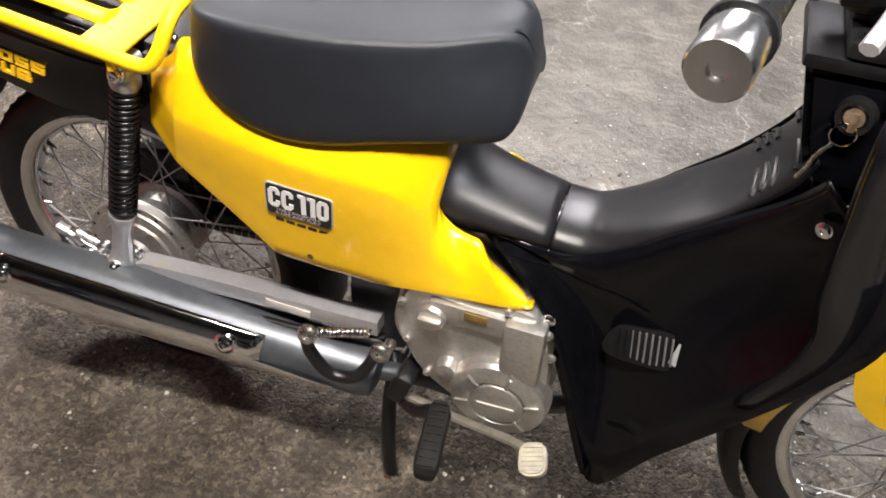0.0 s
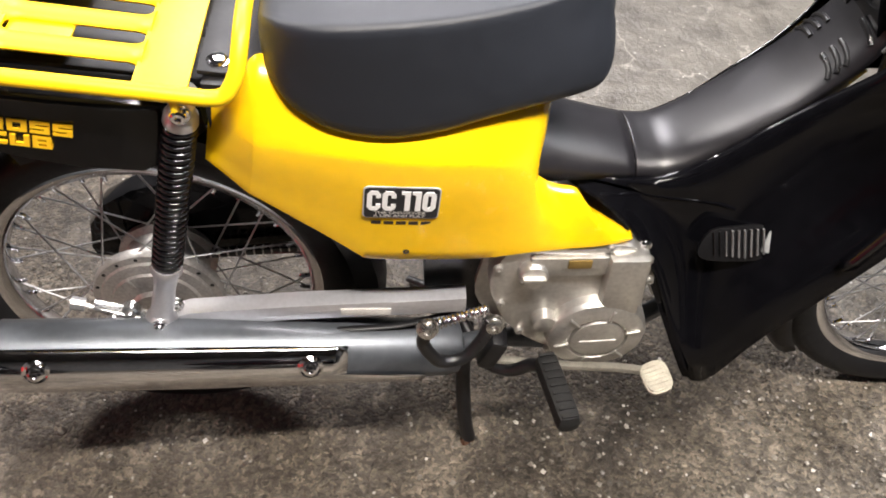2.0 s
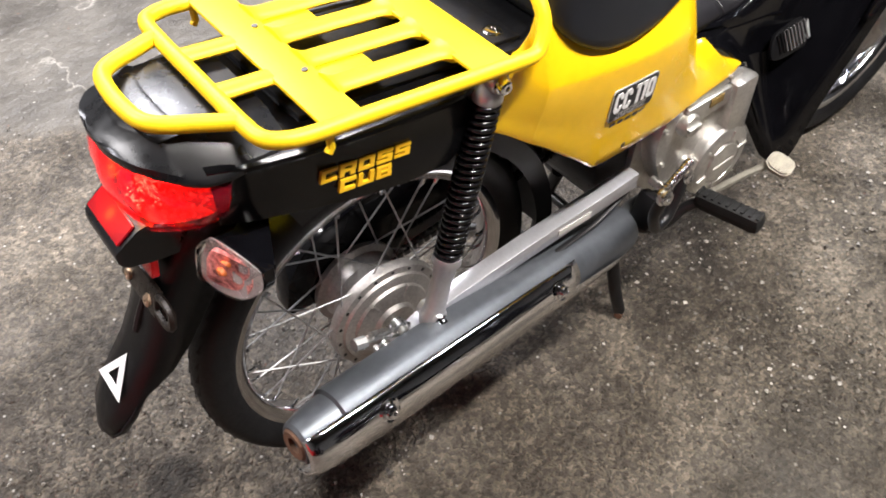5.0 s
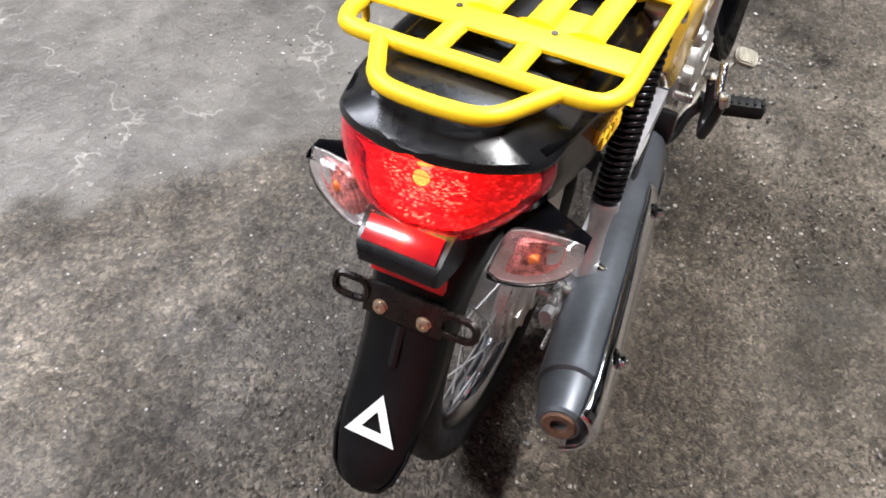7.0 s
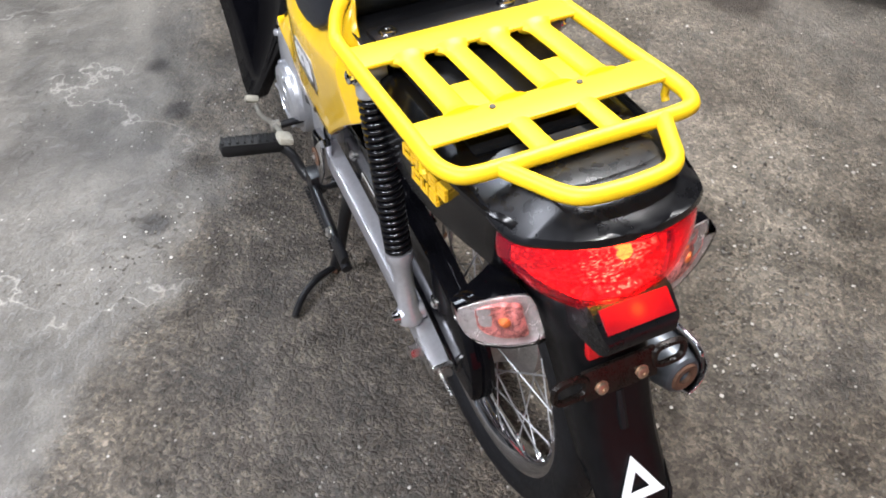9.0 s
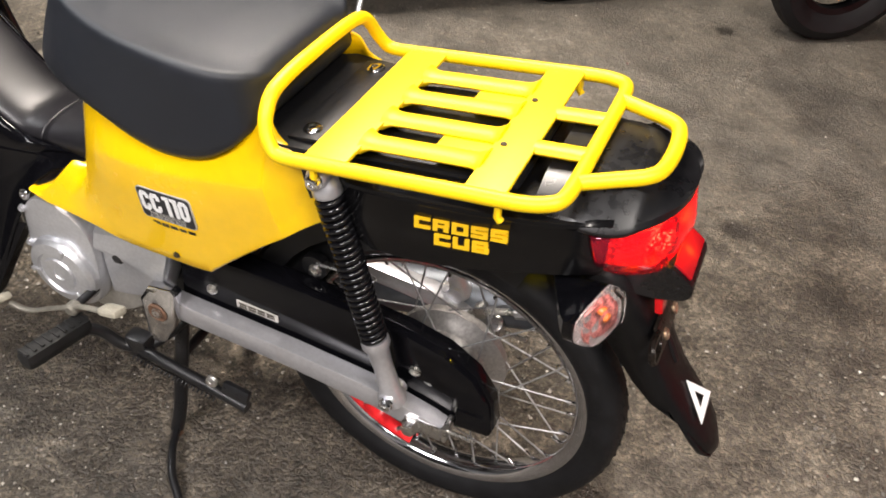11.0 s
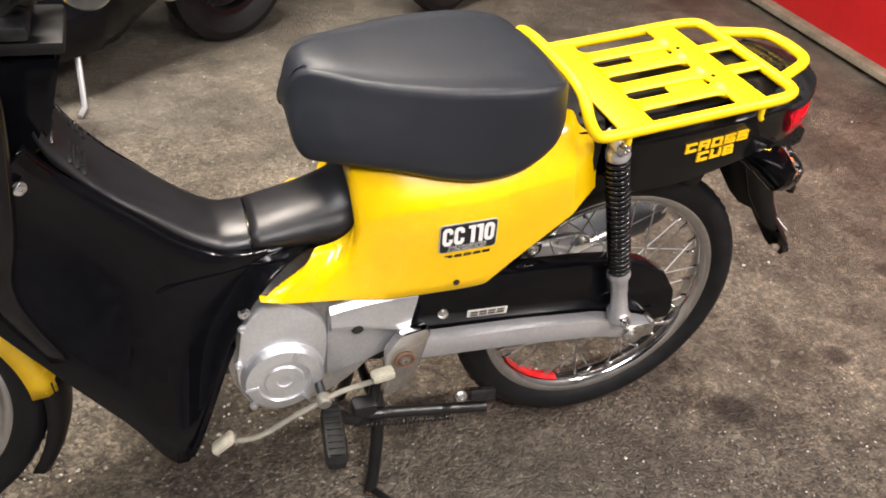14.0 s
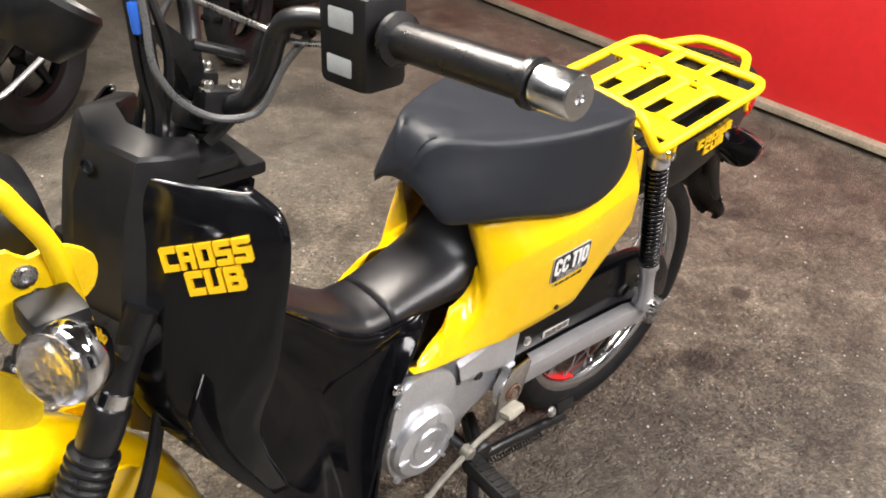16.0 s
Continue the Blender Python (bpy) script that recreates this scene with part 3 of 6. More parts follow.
def loose_grit():
    """Angular chips of stone, half sunk in the worn surface or lying loose on it; thickest on the bare ground round the motorcycle."""
    rng = random.Random(5)
    verts, faces = [], []
    for _ in range(22000):
        x, y = rng.gauss(0.25, 0.85), rng.gauss(-0.05, 0.62)
        if noise.noise((x * 2.3, y * 2.3, 7)) * 1.3 + rng.uniform(-0.35, 0.35) < (0.30 if y > 0.25 else 0.34 if x < -0.15 else 0.06) or not (-1.9 < x < 4.4):
            continue
        r = rng.choice((0.0014, 0.0018, 0.0022, 0.0022, 0.0028, 0.0034, 0.0046)) * (1.15 if y < -0.05 else 0.85)
        base, turn, sides = len(verts), rng.uniform(0, 6.28), rng.choice((4, 5))
        sink = rng.uniform(0.2, 0.9)
        for k in range(sides):
            a = turn + 2 * math.pi * k / sides
            q = r * rng.uniform(0.65, 1.25)
            verts.append((x + q * math.cos(a), y + q * math.sin(a), 0.001))
        verts.append((x + r * rng.uniform(-0.45, 0.45), y + r * rng.uniform(-0.45, 0.45), 0.0018 + r * sink))
        faces += [(base + k, base + (k + 1) % sides, base + sides) for k in range(sides)]
    me = bpy.data.meshes.new("grit")
    me.from_pydata(verts, [], faces)
    me.materials.append(CHIPS)
    return tagged(new("grit", me), "loose pale and dark stone grit scattered on the floor", "grit", kind="stuff")


loose_grit()
tagged(part("wall_red", block((-2.12, -2.45, 0.42), (0.2, 5.5, 0.84), 0.004), WALLRED), "bright red painted metal dado", "wall", kind="structure")
# unseen upper and end parts of the wall, added grey against red bounce
tagged(part("wall_red_upper", block((-2.125, -0.4, 1.87), (0.19, 9.6, 2.06), 0), UNSEEN_GREY), "unseen upper wall, grey to cut the red bounce", "wall", kind="structure")
tagged(part("wall_tail", block((-2.125, 2.35, 0.42), (0.19, 4.1, 0.84), 0), UNSEEN_GREY), "unseen wall, grey to hold down bounced light", "wall", kind="structure")
def wall_with_opening(name, along_x, at, lo, hi, o0, o1, top, material, label):
    """A wall along x or y, 0.2 m thick, with a wide doorway from o0 to o1."""
    bm = bmesh.new()
    for a, c, z0, z1 in ((lo, o0, 0.0, 2.9), (o1, hi, 0.0, 2.9), (o0, o1, top, 2.9)):
        mid, size = ((a + c) / 2, at, (z0 + z1) / 2), (c - a, 0.2, z1 - z0)
        if not along_x:
            mid, size = (mid[1], mid[0], mid[2]), (size[1], size[0], size[2])
        block(mid, size, 0, None, bm)
    return tagged(part(name, bm, material), label, "wall", kind="structure")


def daylight(x, y, turn, width, height, watts):
    """The sky's light through a doorway."""
    lamp = new("doorway_daylight", bpy.data.lights.new("doorway_daylight", "AREA"))
    lamp.data.shape, lamp.data.size, lamp.data.size_y = "RECTANGLE", width, height
    lamp.data.energy, lamp.data.color = watts, (0.80, 0.90, 1.0)
    lamp.matrix_world = Matrix.Translation((x, y, height / 2 + 0.02)) @ Matrix.Rotation(radians(turn), 4, "Z") @ Matrix.Rotation(radians(90), 4, "X")


wall_with_opening("wall_front", False, 4.7, -5.2, 4.4, -1.6, 1.6, 2.4, UNSEEN_GREY, "unseen grey wall with a wide open doorway")
daylight(4.68, 0.0, -90, 3.2, 2.4, 130)
tagged(part("wall_side", block((1.3, -5.3, 1.45), (6.6, 0.2, 2.9), 0), UNSEEN_GREY), "unseen wall, grey to hold down bounced light", "wall", kind="structure")
# unseen back wall, made paler to give broad soft reflections
wall_with_opening("wall_back", True, 4.5, -2.0, 4.6, -0.2, 2.4, 2.4, UNSEEN_PALE, "unseen wall, paler for soft reflections, with a wide open doorway")
daylight(1.1, 4.48, 0, 2.6, 2.4, 210)
# unseen ceiling, kept dark for dark reflections in the black panels
tagged(part("ceiling", block((1.3, -0.4, 3.0), (7.0, 9.8, 0.2), 0), CEILING), "unseen ceiling, dark so that black panels reflect little", "ceiling", kind="structure")
tagged(part("baseboard", block((-1.99, -0.4, 0.030), (0.06, 9.5, 0.028), 0.004), SKIRTING), "dirty pale wooden strip along the foot of the red wall", "baseboard", kind="structure")


def ceiling_lamp(x, y, turn, watts, color, wide=0.12):
    """A fitting with two lit tubes under a white housing."""
    t = thing("ceiling_lamp", "white ceiling tube lamp, lit", "lamp", "ceiling lamps", (x, y, 2.9))
    t.rotation_euler = (0, 0, radians(turn))
    part("housing", block((0, 0, -0.03), (1.25, wide + 0.06, 0.06), 0.01), WHITE, t)
    for s in (1, -1):
        part("tube", sweep([(-0.6, s * wide * 0.3, -0.085), (0.6, s * wide * 0.3, -0.085)], 0.016, 10), TUBE_GLOW, t, "lit glass tube")
    lamp = new("tube_light", bpy.data.lights.new("tube_light", "AREA"))
    lamp.data.shape, lamp.data.size, lamp.data.size_y = "RECTANGLE", 1.2, wide
    lamp.data.energy, lamp.data.color = watts, color
    lamp.parent = t
    lamp.location = (0, 0, -0.12)
    return t


ceiling_lamp(0.5, 2.4, 0, 175, (0.97, 0.97, 1.0), 1.0)
ceiling_lamp(0.8, -0.95, 0, 188, (1.0, 0.95, 0.87))
ceiling_lamp(-1.3, 1.3, 90, 130, (1.0, 0.98, 0.95))
ceiling_lamp(2.3, 0.2, 90, 105, (0.90, 0.96, 1.0), 0.7)


# ---------------------------------------------------------------- the yellow motorcycle
bike = thing("motorcycle", "yellow and black step-through motorcycle with rear rack on its centre stand", "motorcycle")
AXLE_Z, FRONT_X, FRONT_Z = 0.292, 1.207, 0.281


def wheel(name, x, z, label):
    """Steel rim with tyre, drum hub and 36 spokes; the rim carries the rest."""
    rim_profile = [(0.209, -0.010), (0.212, -0.017), (0.225, -0.021), (0.230, -0.021), (0.230, -0.018), (0.222, -0.014), (0.222, 0.014), (0.230, 0.018),
                   (0.230, 0.021), (0.225, 0.021), (0.212, 0.017), (0.209, 0.010), (0.206, 0.0), (0.209, -0.010)]
    rim = part(name, lathe(rim_profile, seg=96), RIM_CHROME, bike, label, sharp=60, at=Matrix.Translation((x, 0, z)))
    tyre_profile = [(0.226, -0.019), (0.233, -0.0255), (0.243, -0.030), (0.253, -0.032), (0.262, -0.031), (0.269, -0.027), (0.2745, -0.019), (0.2775, -0.010), (0.2785, 0.0)]
    tyre_profile += [(r, -h) for r, h in tyre_profile[-2::-1]]
    bm = lathe(tyre_profile, seg=96)
    for i in range(64):
        a = 2 * math.pi * i / 64
        for s in (-1, 1):
            m = Matrix.Rotation(-a, 4, "Y") @ Matrix.Translation((0.2706, s * 0.0180, 0)) @ Matrix.Rotation(radians(s * 38), 4, "Z") @ Matrix.Rotation(radians(s * 18), 4, "X")
            block((0, 0, 0), (0.0036, 0.020, 0.017), 0, m, bm)
    part("tyre", bm, RUBBER, rim, "worn black treaded tyre", sharp=30)
    hub_profile = [(0.012, -0.064), (0.030, -0.064), (0.034, -0.058), (0.060, -0.054), (0.062, -0.050), (0.076, -0.048), (0.078, -0.044), (0.088, -0.043), (0.090, -0.038), (0.090, -0.028), (0.082, -0.024), (0.066, -0.012),
                   (0.056, 0.012), (0.06, 0.03), (0.070, 0.034), (0.070, 0.042), (0.05, 0.05), (0.03, 0.058), (0.012, 0.06)]
    hub = part("hub", lathe(hub_profile, seg=56), HUB, rim, "dull aluminium drum hub", sharp=30)
    for k in range(6):
        a = 2 * math.pi * k / 6
        part("hub_rib", block((0, 0, 0), (0.03, 0.006, 0.005), 0.001, Matrix.Rotation(-a, 4, "Y") @ Matrix.Translation((0.047, -0.054, 0))), HUB, hub)
    for k in range(18):
        a = 2 * math.pi * k / 18
        part("hub_hole", lathe([(0, -0.0006), (0.0028, -0.0006), (0.0028, 0.0), (0, 0.0)], (0.083 * math.cos(a), -0.0437, 0.083 * math.sin(a)), (0, 1, 0), 8), MATTE, hub)
    part("axle", sweep([(0, -0.125, 0), (0, 0.125, 0)], 0.0075, 12), STEEL, rim)
    me = finish(sweep([(0, 0, 0), (0, 0, 1)], 0.0014, 6), "spoke", SPOKE)
    for i in range(36):
        side = 1 if i % 2 else -1
        lean = 1 if (i // 2) % 2 else -1
        a = 2 * math.pi * i / 36
        b = a + lean * radians(38)
        rh = 0.068 if side > 0 else 0.088
        p0 = Vector((rh * math.cos(b), side * 0.034, rh * math.sin(b)))
        p1 = Vector((0.207 * math.cos(a), side * 0.004, 0.207 * math.sin(a)))
        sp = new("spoke", me)
        sp.parent = rim
        d = p1 - p0
        sp.matrix_basis = Matrix.Translation(p0) @ d.to_track_quat("Z", "Y").to_matrix().to_4x4() @ Matrix.Diagonal((1, 1, d.length, 1))
    nipple = finish(lathe([(0, 0), (0.0032, 0), (0.0032, 0.012), (0.002, 0.016), (0, 0.016)], axis=(0, 0, 1), seg=8), "nipple", CHROME)
    for i in range(36):
        a = 2 * math.pi * i / 36
        nb = new("spoke_nipple", nipple)
        nb.parent = rim
        d = Vector((-math.cos(a), 0, -math.sin(a)))
        nb.matrix_basis = Matrix.Translation((0.2085 * math.cos(a), (0.004 if i % 2 else -0.004), 0.2085 * math.sin(a))) @ d.to_track_quat("Z", "Y").to_matrix().to_4x4()
    return rim


rear_wheel = wheel("rear_wheel", 0, AXLE_Z, "chrome spoked rear wheel")
front_wheel = wheel("front_wheel", FRONT_X, FRONT_Z, "chrome spoked front wheel")
# red band along the lower front of the rim's inner face
part("rim_band", lathe([(0.2065, -0.012), (0.2045, 0.0), (0.2065, 0.012)], seg=20, a0=38, a1=78), RED_BAND, rear_wheel, "red band inside the rim")

# side covers: stations from rear to front; each gives x, z of its lower edge, shoulder and upper edge, then the three half widths
SIDE = [(0.129, 0.604, 0.142, 0.66, 0.148, 0.7, 0.104, 0.106, 0.103), (0.15, 0.592, 0.165, 0.656, 0.162, 0.704, 0.116, 0.121, 0.111),
        (0.17, 0.578, 0.186, 0.653, 0.182, 0.716, 0.127, 0.135, 0.108), (0.178, 0.572, 0.193, 0.652, 0.197, 0.738, 0.129, 0.1385, 0.104),
        (0.205, 0.55, 0.218, 0.648, 0.222, 0.732, 0.13, 0.14, 0.1), (0.262, 0.499, 0.268, 0.64, 0.272, 0.703, 0.13, 0.1415, 0.099),
        (0.288, 0.474, 0.298, 0.635, 0.302, 0.693, 0.13, 0.142, 0.098), (0.3, 0.466, 0.312, 0.633, 0.316, 0.692, 0.13, 0.142, 0.097),
        (0.34, 0.463, 0.345, 0.628, 0.35, 0.69, 0.13, 0.142, 0.095), (0.39, 0.461, 0.395, 0.622, 0.4, 0.69, 0.129, 0.139, 0.092),
        (0.44, 0.459, 0.444, 0.614, 0.45, 0.69, 0.127, 0.131, 0.082), (0.492, 0.463, 0.484, 0.585, 0.506, 0.674, 0.123, 0.116, 0.069),
        (0.518, 0.465, 0.498, 0.546, 0.4855, 0.594, 0.121, 0.110, 0.076), (0.542, 0.466, 0.508, 0.534, 0.486, 0.578, 0.119, 0.107, 0.075),
        (0.562, 0.467, 0.519, 0.524, 0.491, 0.56, 0.118, 0.104, 0.077), (0.576, 0.468, 0.535, 0.516, 0.508, 0.546, 0.1175, 0.104, 0.08),
        (0.588, 0.469, 0.553, 0.514, 0.53, 0.542, 0.117, 0.105, 0.086), (0.598, 0.47, 0.566, 0.513, 0.546, 0.54, 0.116, 0.105, 0.089),
        (0.607, 0.471, 0.579, 0.499, 0.56, 0.516, 0.115, 0.106, 0.092), (0.617, 0.473, 0.601, 0.486, 0.59, 0.493, 0.113, 0.105, 0.094),
        (0.626, 0.474, 0.618, 0.479, 0.612, 0.481, 0.111, 0.107, 0.101)]


def side_cover(s):
    rows = []
    for x0, z0, x1, z1, x2, z2, yb, yc, yt in SIDE:
        row = []
        for v, inset in ((0.0, 0.014), (0.0, 0.003), (0.025, 0.0), (0.12, -0.001), (0.20, -0.0002), (0.45, -0.001), (0.72, -0.0015), (0.965, 0.0)):
            row.append((x0 + (x1 - x0) * v, yb + (yc - yb) * v - inset, z0 + (z1 - z0) * v))
        for v, out in ((0.04, 0.0003), (0.25, 0.001), (0.6, 0.002), (1.0, 0.0)):
            row.append((x1 + (x2 - x1) * v, yc + (yt - yc) * v + out, z1 + (z2 - z1) * v))
        rows.append(row)
    rows = [[(x + 0.012, y * 0.6, z) for x, y, z in rows[0]]] + rows
    n = len(rows[0])
    fine = [[Vector(rows[0][q])] + spline([r[q] for r in rows[1:]], 4) for q in range(n)]
    bm = loft([[tuple(fine[q][i]) for q in range(n)] for i in range(len(fine[0]))], closed=False)
    if s < 0:
        mirror_y(bm)
    ob = part("side_cover", bm, YELLOW, bike, "glossy yellow moulded side cover", sharp=33)
    sol = ob.modifiers.new("thickness", "SOLIDIFY")
    sol.thickness, sol.offset = 0.003, -1 if s > 0 else 1
    return ob


for s in (1, -1):
    cover = side_cover(s)
    # model badge: black plate with pale rim, figures and print
    bpy.context.view_layer.update()
    shell = BVHTree.FromObject(cover, bpy.context.evaluated_depsgraph_get())

    def skin(x, z):
        hit = shell.ray_cast(Vector((x, s * 0.4, z)), Vector((0, -s, 0)))[0]
        return Vector((x, hit.y if hit else s * 0.14, z))

    a, b, d = skin(0.384, 0.592), skin(0.2985, 0.598), skin(0.381, 0.542)
    face = (b - a).cross(d - a).normalized()
    face = face if face.y * s > 0 else -face
    lift = max((skin((a + (b - a) * u + (d - a) * v).x, (a + (b - a) * u + (d - a) * v).z) - a).dot(face) for u in (0, 0.25, 0.5, 0.75, 1) for v in (0, 0.25, 0.5, 0.75, 1))
    a, b, d = (q + face * (lift - 0.0002) for q in (a, b, d))
    right = (b - a) if s > 0 else (a - b)
    org = (a if s > 0 else b) + (d - a)
    m = plane_at(org, right, a - d)
    w, h = right.length, (a - d).length

    def rounded(w0, h0, r, z0, z1, grow=0.0):
        pts = []
        for cx, cy, q in ((w0 - r, h0 - r, 0), (r, h0 - r, 90), (r, r, 180), (w0 - r, r, 270)):
            for k in range(4):
                an = radians(q + 30 * k)
                pts.append((cx + (r + grow) * math.cos(an), cy + (r + grow) * math.sin(an)))
        return loft([[(x, y, z0) for x, y in pts], [(x, y, z1) for x, y in pts]])

    bm = rounded(w, h, 0.006, -0.002, 0.0008)
    bm.transform(m)
    plate = part("badge", bm, SLOT_RIM, cover, "black model badge with white figures")
    bm = rounded(w - 0.003, h - 0.003, 0.005, 0.0009, 0.0014)
    bm.transform(m @ Matrix.Translation((0.0015, 0.0015, 0)))
    part("badge_face", bm, BADGE, cover)
    part("badge_number", figures("CC", m @ Matrix.Translation((w * 0.050, h * 0.27, 0.0018)), h * 0.62, w * 0.375), WHITE, cover)
    part("badge_number", figures("110", m @ Matrix.Translation((w * 0.490, h * 0.27, 0.0018)), h * 0.62, w * 0.455), WHITE, cover)
    part("badge_print", printed("THE CROSSOVER", m @ Matrix.Translation((w * 0.15, h * 0.155, 0.0018)), h * 0.085, w * 0.68), STICKER, cover)
    part("badge_print", printed("A LIFE AND PLAY", m @ Matrix.Translation((w * 0.14, h * 0.050, 0.0018)), h * 0.085, w * 0.68), STICKER, cover)
    bm = bmesh.new()
    for k in range(5):
        block((0.016 + k * 0.0142, -0.0095, 0), (0.0112, 0.0052, 0.0008), 0, None, bm)
    bm.transform(m)
    for v in bm.verts:
        v.co.y = skin(v.co.x, v.co.z).y + s * (0.0006 if abs(v.co.y) > abs(d.y) else -0.0004)
    part("maker_mark", bm, PRINT_DARK, cover)
    bolt(cover, (0.345, s * 0.133, 0.482), (0, s, 0), 0.004, 0.003, PRINT_DARK, "clip")

# seat
SEAT = [(0.200, 0.066, 0.080, 0.740, 0.764, 0), (0.206, 0.096, 0.108, 0.722, 0.778, 0), (0.222, 0.118, 0.128, 0.702, 0.786, 0), (0.245, 0.131, 0.136, 0.682, 0.789, 0), (0.28, 0.1365, 0.140, 0.664, 0.791, 0),
        (0.33, 0.133, 0.140, 0.656, 0.791, 0), (0.38, 0.124, 0.135, 0.660, 0.790, 0), (0.43, 0.109, 0.126, 0.670, 0.789, 0), (0.48, 0.088, 0.113, 0.676, 0.788, 0.004), (0.52, 0.066, 0.098, 0.677, 0.790, 0.016),
        (0.543, 0.050, 0.086, 0.676, 0.789, 0.030), (0.556, 0.039, 0.078, 0.677, 0.783, 0.034), (0.564, 0.032, 0.071, 0.683, 0.773, 0.030), (0.570, 0.025, 0.061, 0.694, 0.757, 0.020), (0.573, 0.018, 0.046, 0.708, 0.745, 0.008)]


def seat_mesh():
    """Flat top with a tight ridge round it, upright flanks, and a nose whose lower edge arches over the tunnel."""
    rings = []
    fine = spline([Vector((x, wt, wb)) for x, wt, wb, zb, zt, arch in SEAT], 4)
    fine2 = spline([Vector((arch, zb, zt)) for x, wt, wb, zb, zt, arch in SEAT], 4)
    for p, q in zip(fine, fine2):
        x, wt, wb, arch, zb, zt = p.x, p.y, p.z, q.x, q.y, q.z
        h = zt - zb
        half = [(0.0, zt + 0.0035), (wt * 0.35, zt + 0.0030), (wt * 0.68, zt + 0.0002), (wt - 0.014, zt - 0.0026), (wt - 0.007, zt - 0.0016), (wt - 0.001, zt - 0.0030), (wt + 0.002, zt - 0.0075), (wt + 0.0034, zt - 0.015),
                (wt + (wb - wt) * 0.45, zt - h * 0.36), (wt + (wb - wt) * 0.8, zb + h * 0.36), (wb, zb + h * 0.14), (wb - 0.0005, zb + h * 0.05), (wb - 0.004, zb), (wb * 0.72, zb - 0.001 + arch * 0.5), (wb * 0.4, zb - 0.001 + arch * 0.85), (0.0, zb - 0.001 + arch)]
        rings.append([(x, y, z) for y, z in half] + [(x, -y, z) for y, z in half[-2:0:-1]])
    return loft(rings)


seat = part("seat", seat_mesh(), VINYL, bike, "black grained vinyl saddle", sharp=70)
bm = bmesh.new()
for k in range(5):
    block((0.2005 + abs(k - 2) * 0.001, -0.060 + k * 0.021, 0.756), (0.003, 0.016, 0.012), 0.0008, None, bm)
part("seat_print", bm, WHITE, seat, "pale printed maker mark on the rear of the seat")
part("seat_base", loft([[(x, y, z) for y in (-w, w) for z in ((0.64, 0.70) if y < 0 else (0.70, 0.64))] for x, w in ((0.19, 0.06), (0.24, 0.095), (0.35, 0.105), (0.42, 0.085), (0.47, 0.055), (0.50, 0.03))]), MATTE, seat)

# tunnel between seat and steering head
TOP = [(0.440, 0.690), (0.468, 0.650), (0.491, 0.606), (0.517, 0.587), (0.56, 0.572), (0.627, 0.553), (0.645, 0.551), (0.672, 0.553), (0.707, 0.573), (0.755, 0.609), (0.80, 0.645), (0.845, 0.706), (0.862, 0.748)]
LOW = [(0.440, 0.560), (0.468, 0.548), (0.491, 0.540), (0.51, 0.537), (0.56, 0.532), (0.627, 0.527), (0.645, 0.526), (0.668, 0.528), (0.715, 0.556), (0.763, 0.598), (0.81, 0.640), (0.856, 0.690), (0.872, 0.728)]


def tunnel_width(x):
    """Half the tunnel's width: broad below the seat, slimmer ahead."""
    return 0.060 + 0.014 * min(max((0.60 - x) / 0.09, 0.0), 1.0)


def tunnel(i0, i1):
    rings = []
    for (xt, zt), (xl, zl) in list(zip(TOP, LOW))[i0:i1]:
        ring = []
        for k in range(13):
            a = math.pi * k / 12
            c, sn = math.cos(a), max(math.sin(a), 0.0)
            e = sn ** 0.80
            wd = tunnel_width(xl)
            ring.append((xl + (xt - xl) * e, wd * math.copysign(abs(c) ** 0.85, c), zl + (zt - zl) * e))
        rings.append(ring)
    cols = list(zip(*rings))
    fine = [spline(c, 4) for c in cols]
    return loft([[tuple(fine[j][i]) for j in range(13)] for i in range(len(fine[0]))], closed=False)


for i0, i1, lab in ((0, 6, "black plastic tunnel cover below the seat"), (5, 13, "black plastic tunnel cover behind the head")):
    bm = tunnel(i0, i1)
    if i0:
        bm.transform(Matrix.Translation((0.0015, 0, 0)))
    ob = part("tunnel_cover", bm, TUNNEL, bike, lab, sharp=60)
    sol = ob.modifiers.new("thickness", "SOLIDIFY")
    sol.thickness, sol.offset = 0.003, 0


def tunnel_at(u, deg, lift=0.0):
    """A point of the tunnel's skin: u counts stations, deg runs from its left edge (0) to its right (180)."""
    k = min(int(u), len(TOP) - 2)
    f = u - k
    xt, zt = (TOP[k][q] + (TOP[k + 1][q] - TOP[k][q]) * f for q in (0, 1))
    xl, zl = (LOW[k][q] + (LOW[k + 1][q] - LOW[k][q]) * f for q in (0, 1))
    a = radians(deg)
    c, e = math.cos(a), max(math.sin(a), 0.0) ** 0.80
    return Vector((xl + (xt - xl) * e - lift * 0.5 * e, (0.060 + lift) * math.copysign(abs(c) ** 0.85, c), zl + (zt - zl) * e + lift * 0.8 * e))


for s in (1, -1):
    for k in range(4):
        u = 10.55 + 0.16 * k + (0.42 if k == 3 else 0)
        way = [tunnel_at(u - 0.22 * q, (d if s > 0 else 180 - d), -0.0016) for q, d in ((0.6, 30), (0.3, 40), (0.1, 52), (0.0, 64), (0.0, 75))]
        part("vent_slot", sweep(spline(way, 4), 0.0036, 8), GRIP, bike)
        part("vent_rib", sweep(spline([p + Vector((0.0050, 0, 0.0028)) for p in way], 4), 0.0024, 8), TUNNEL, bike)


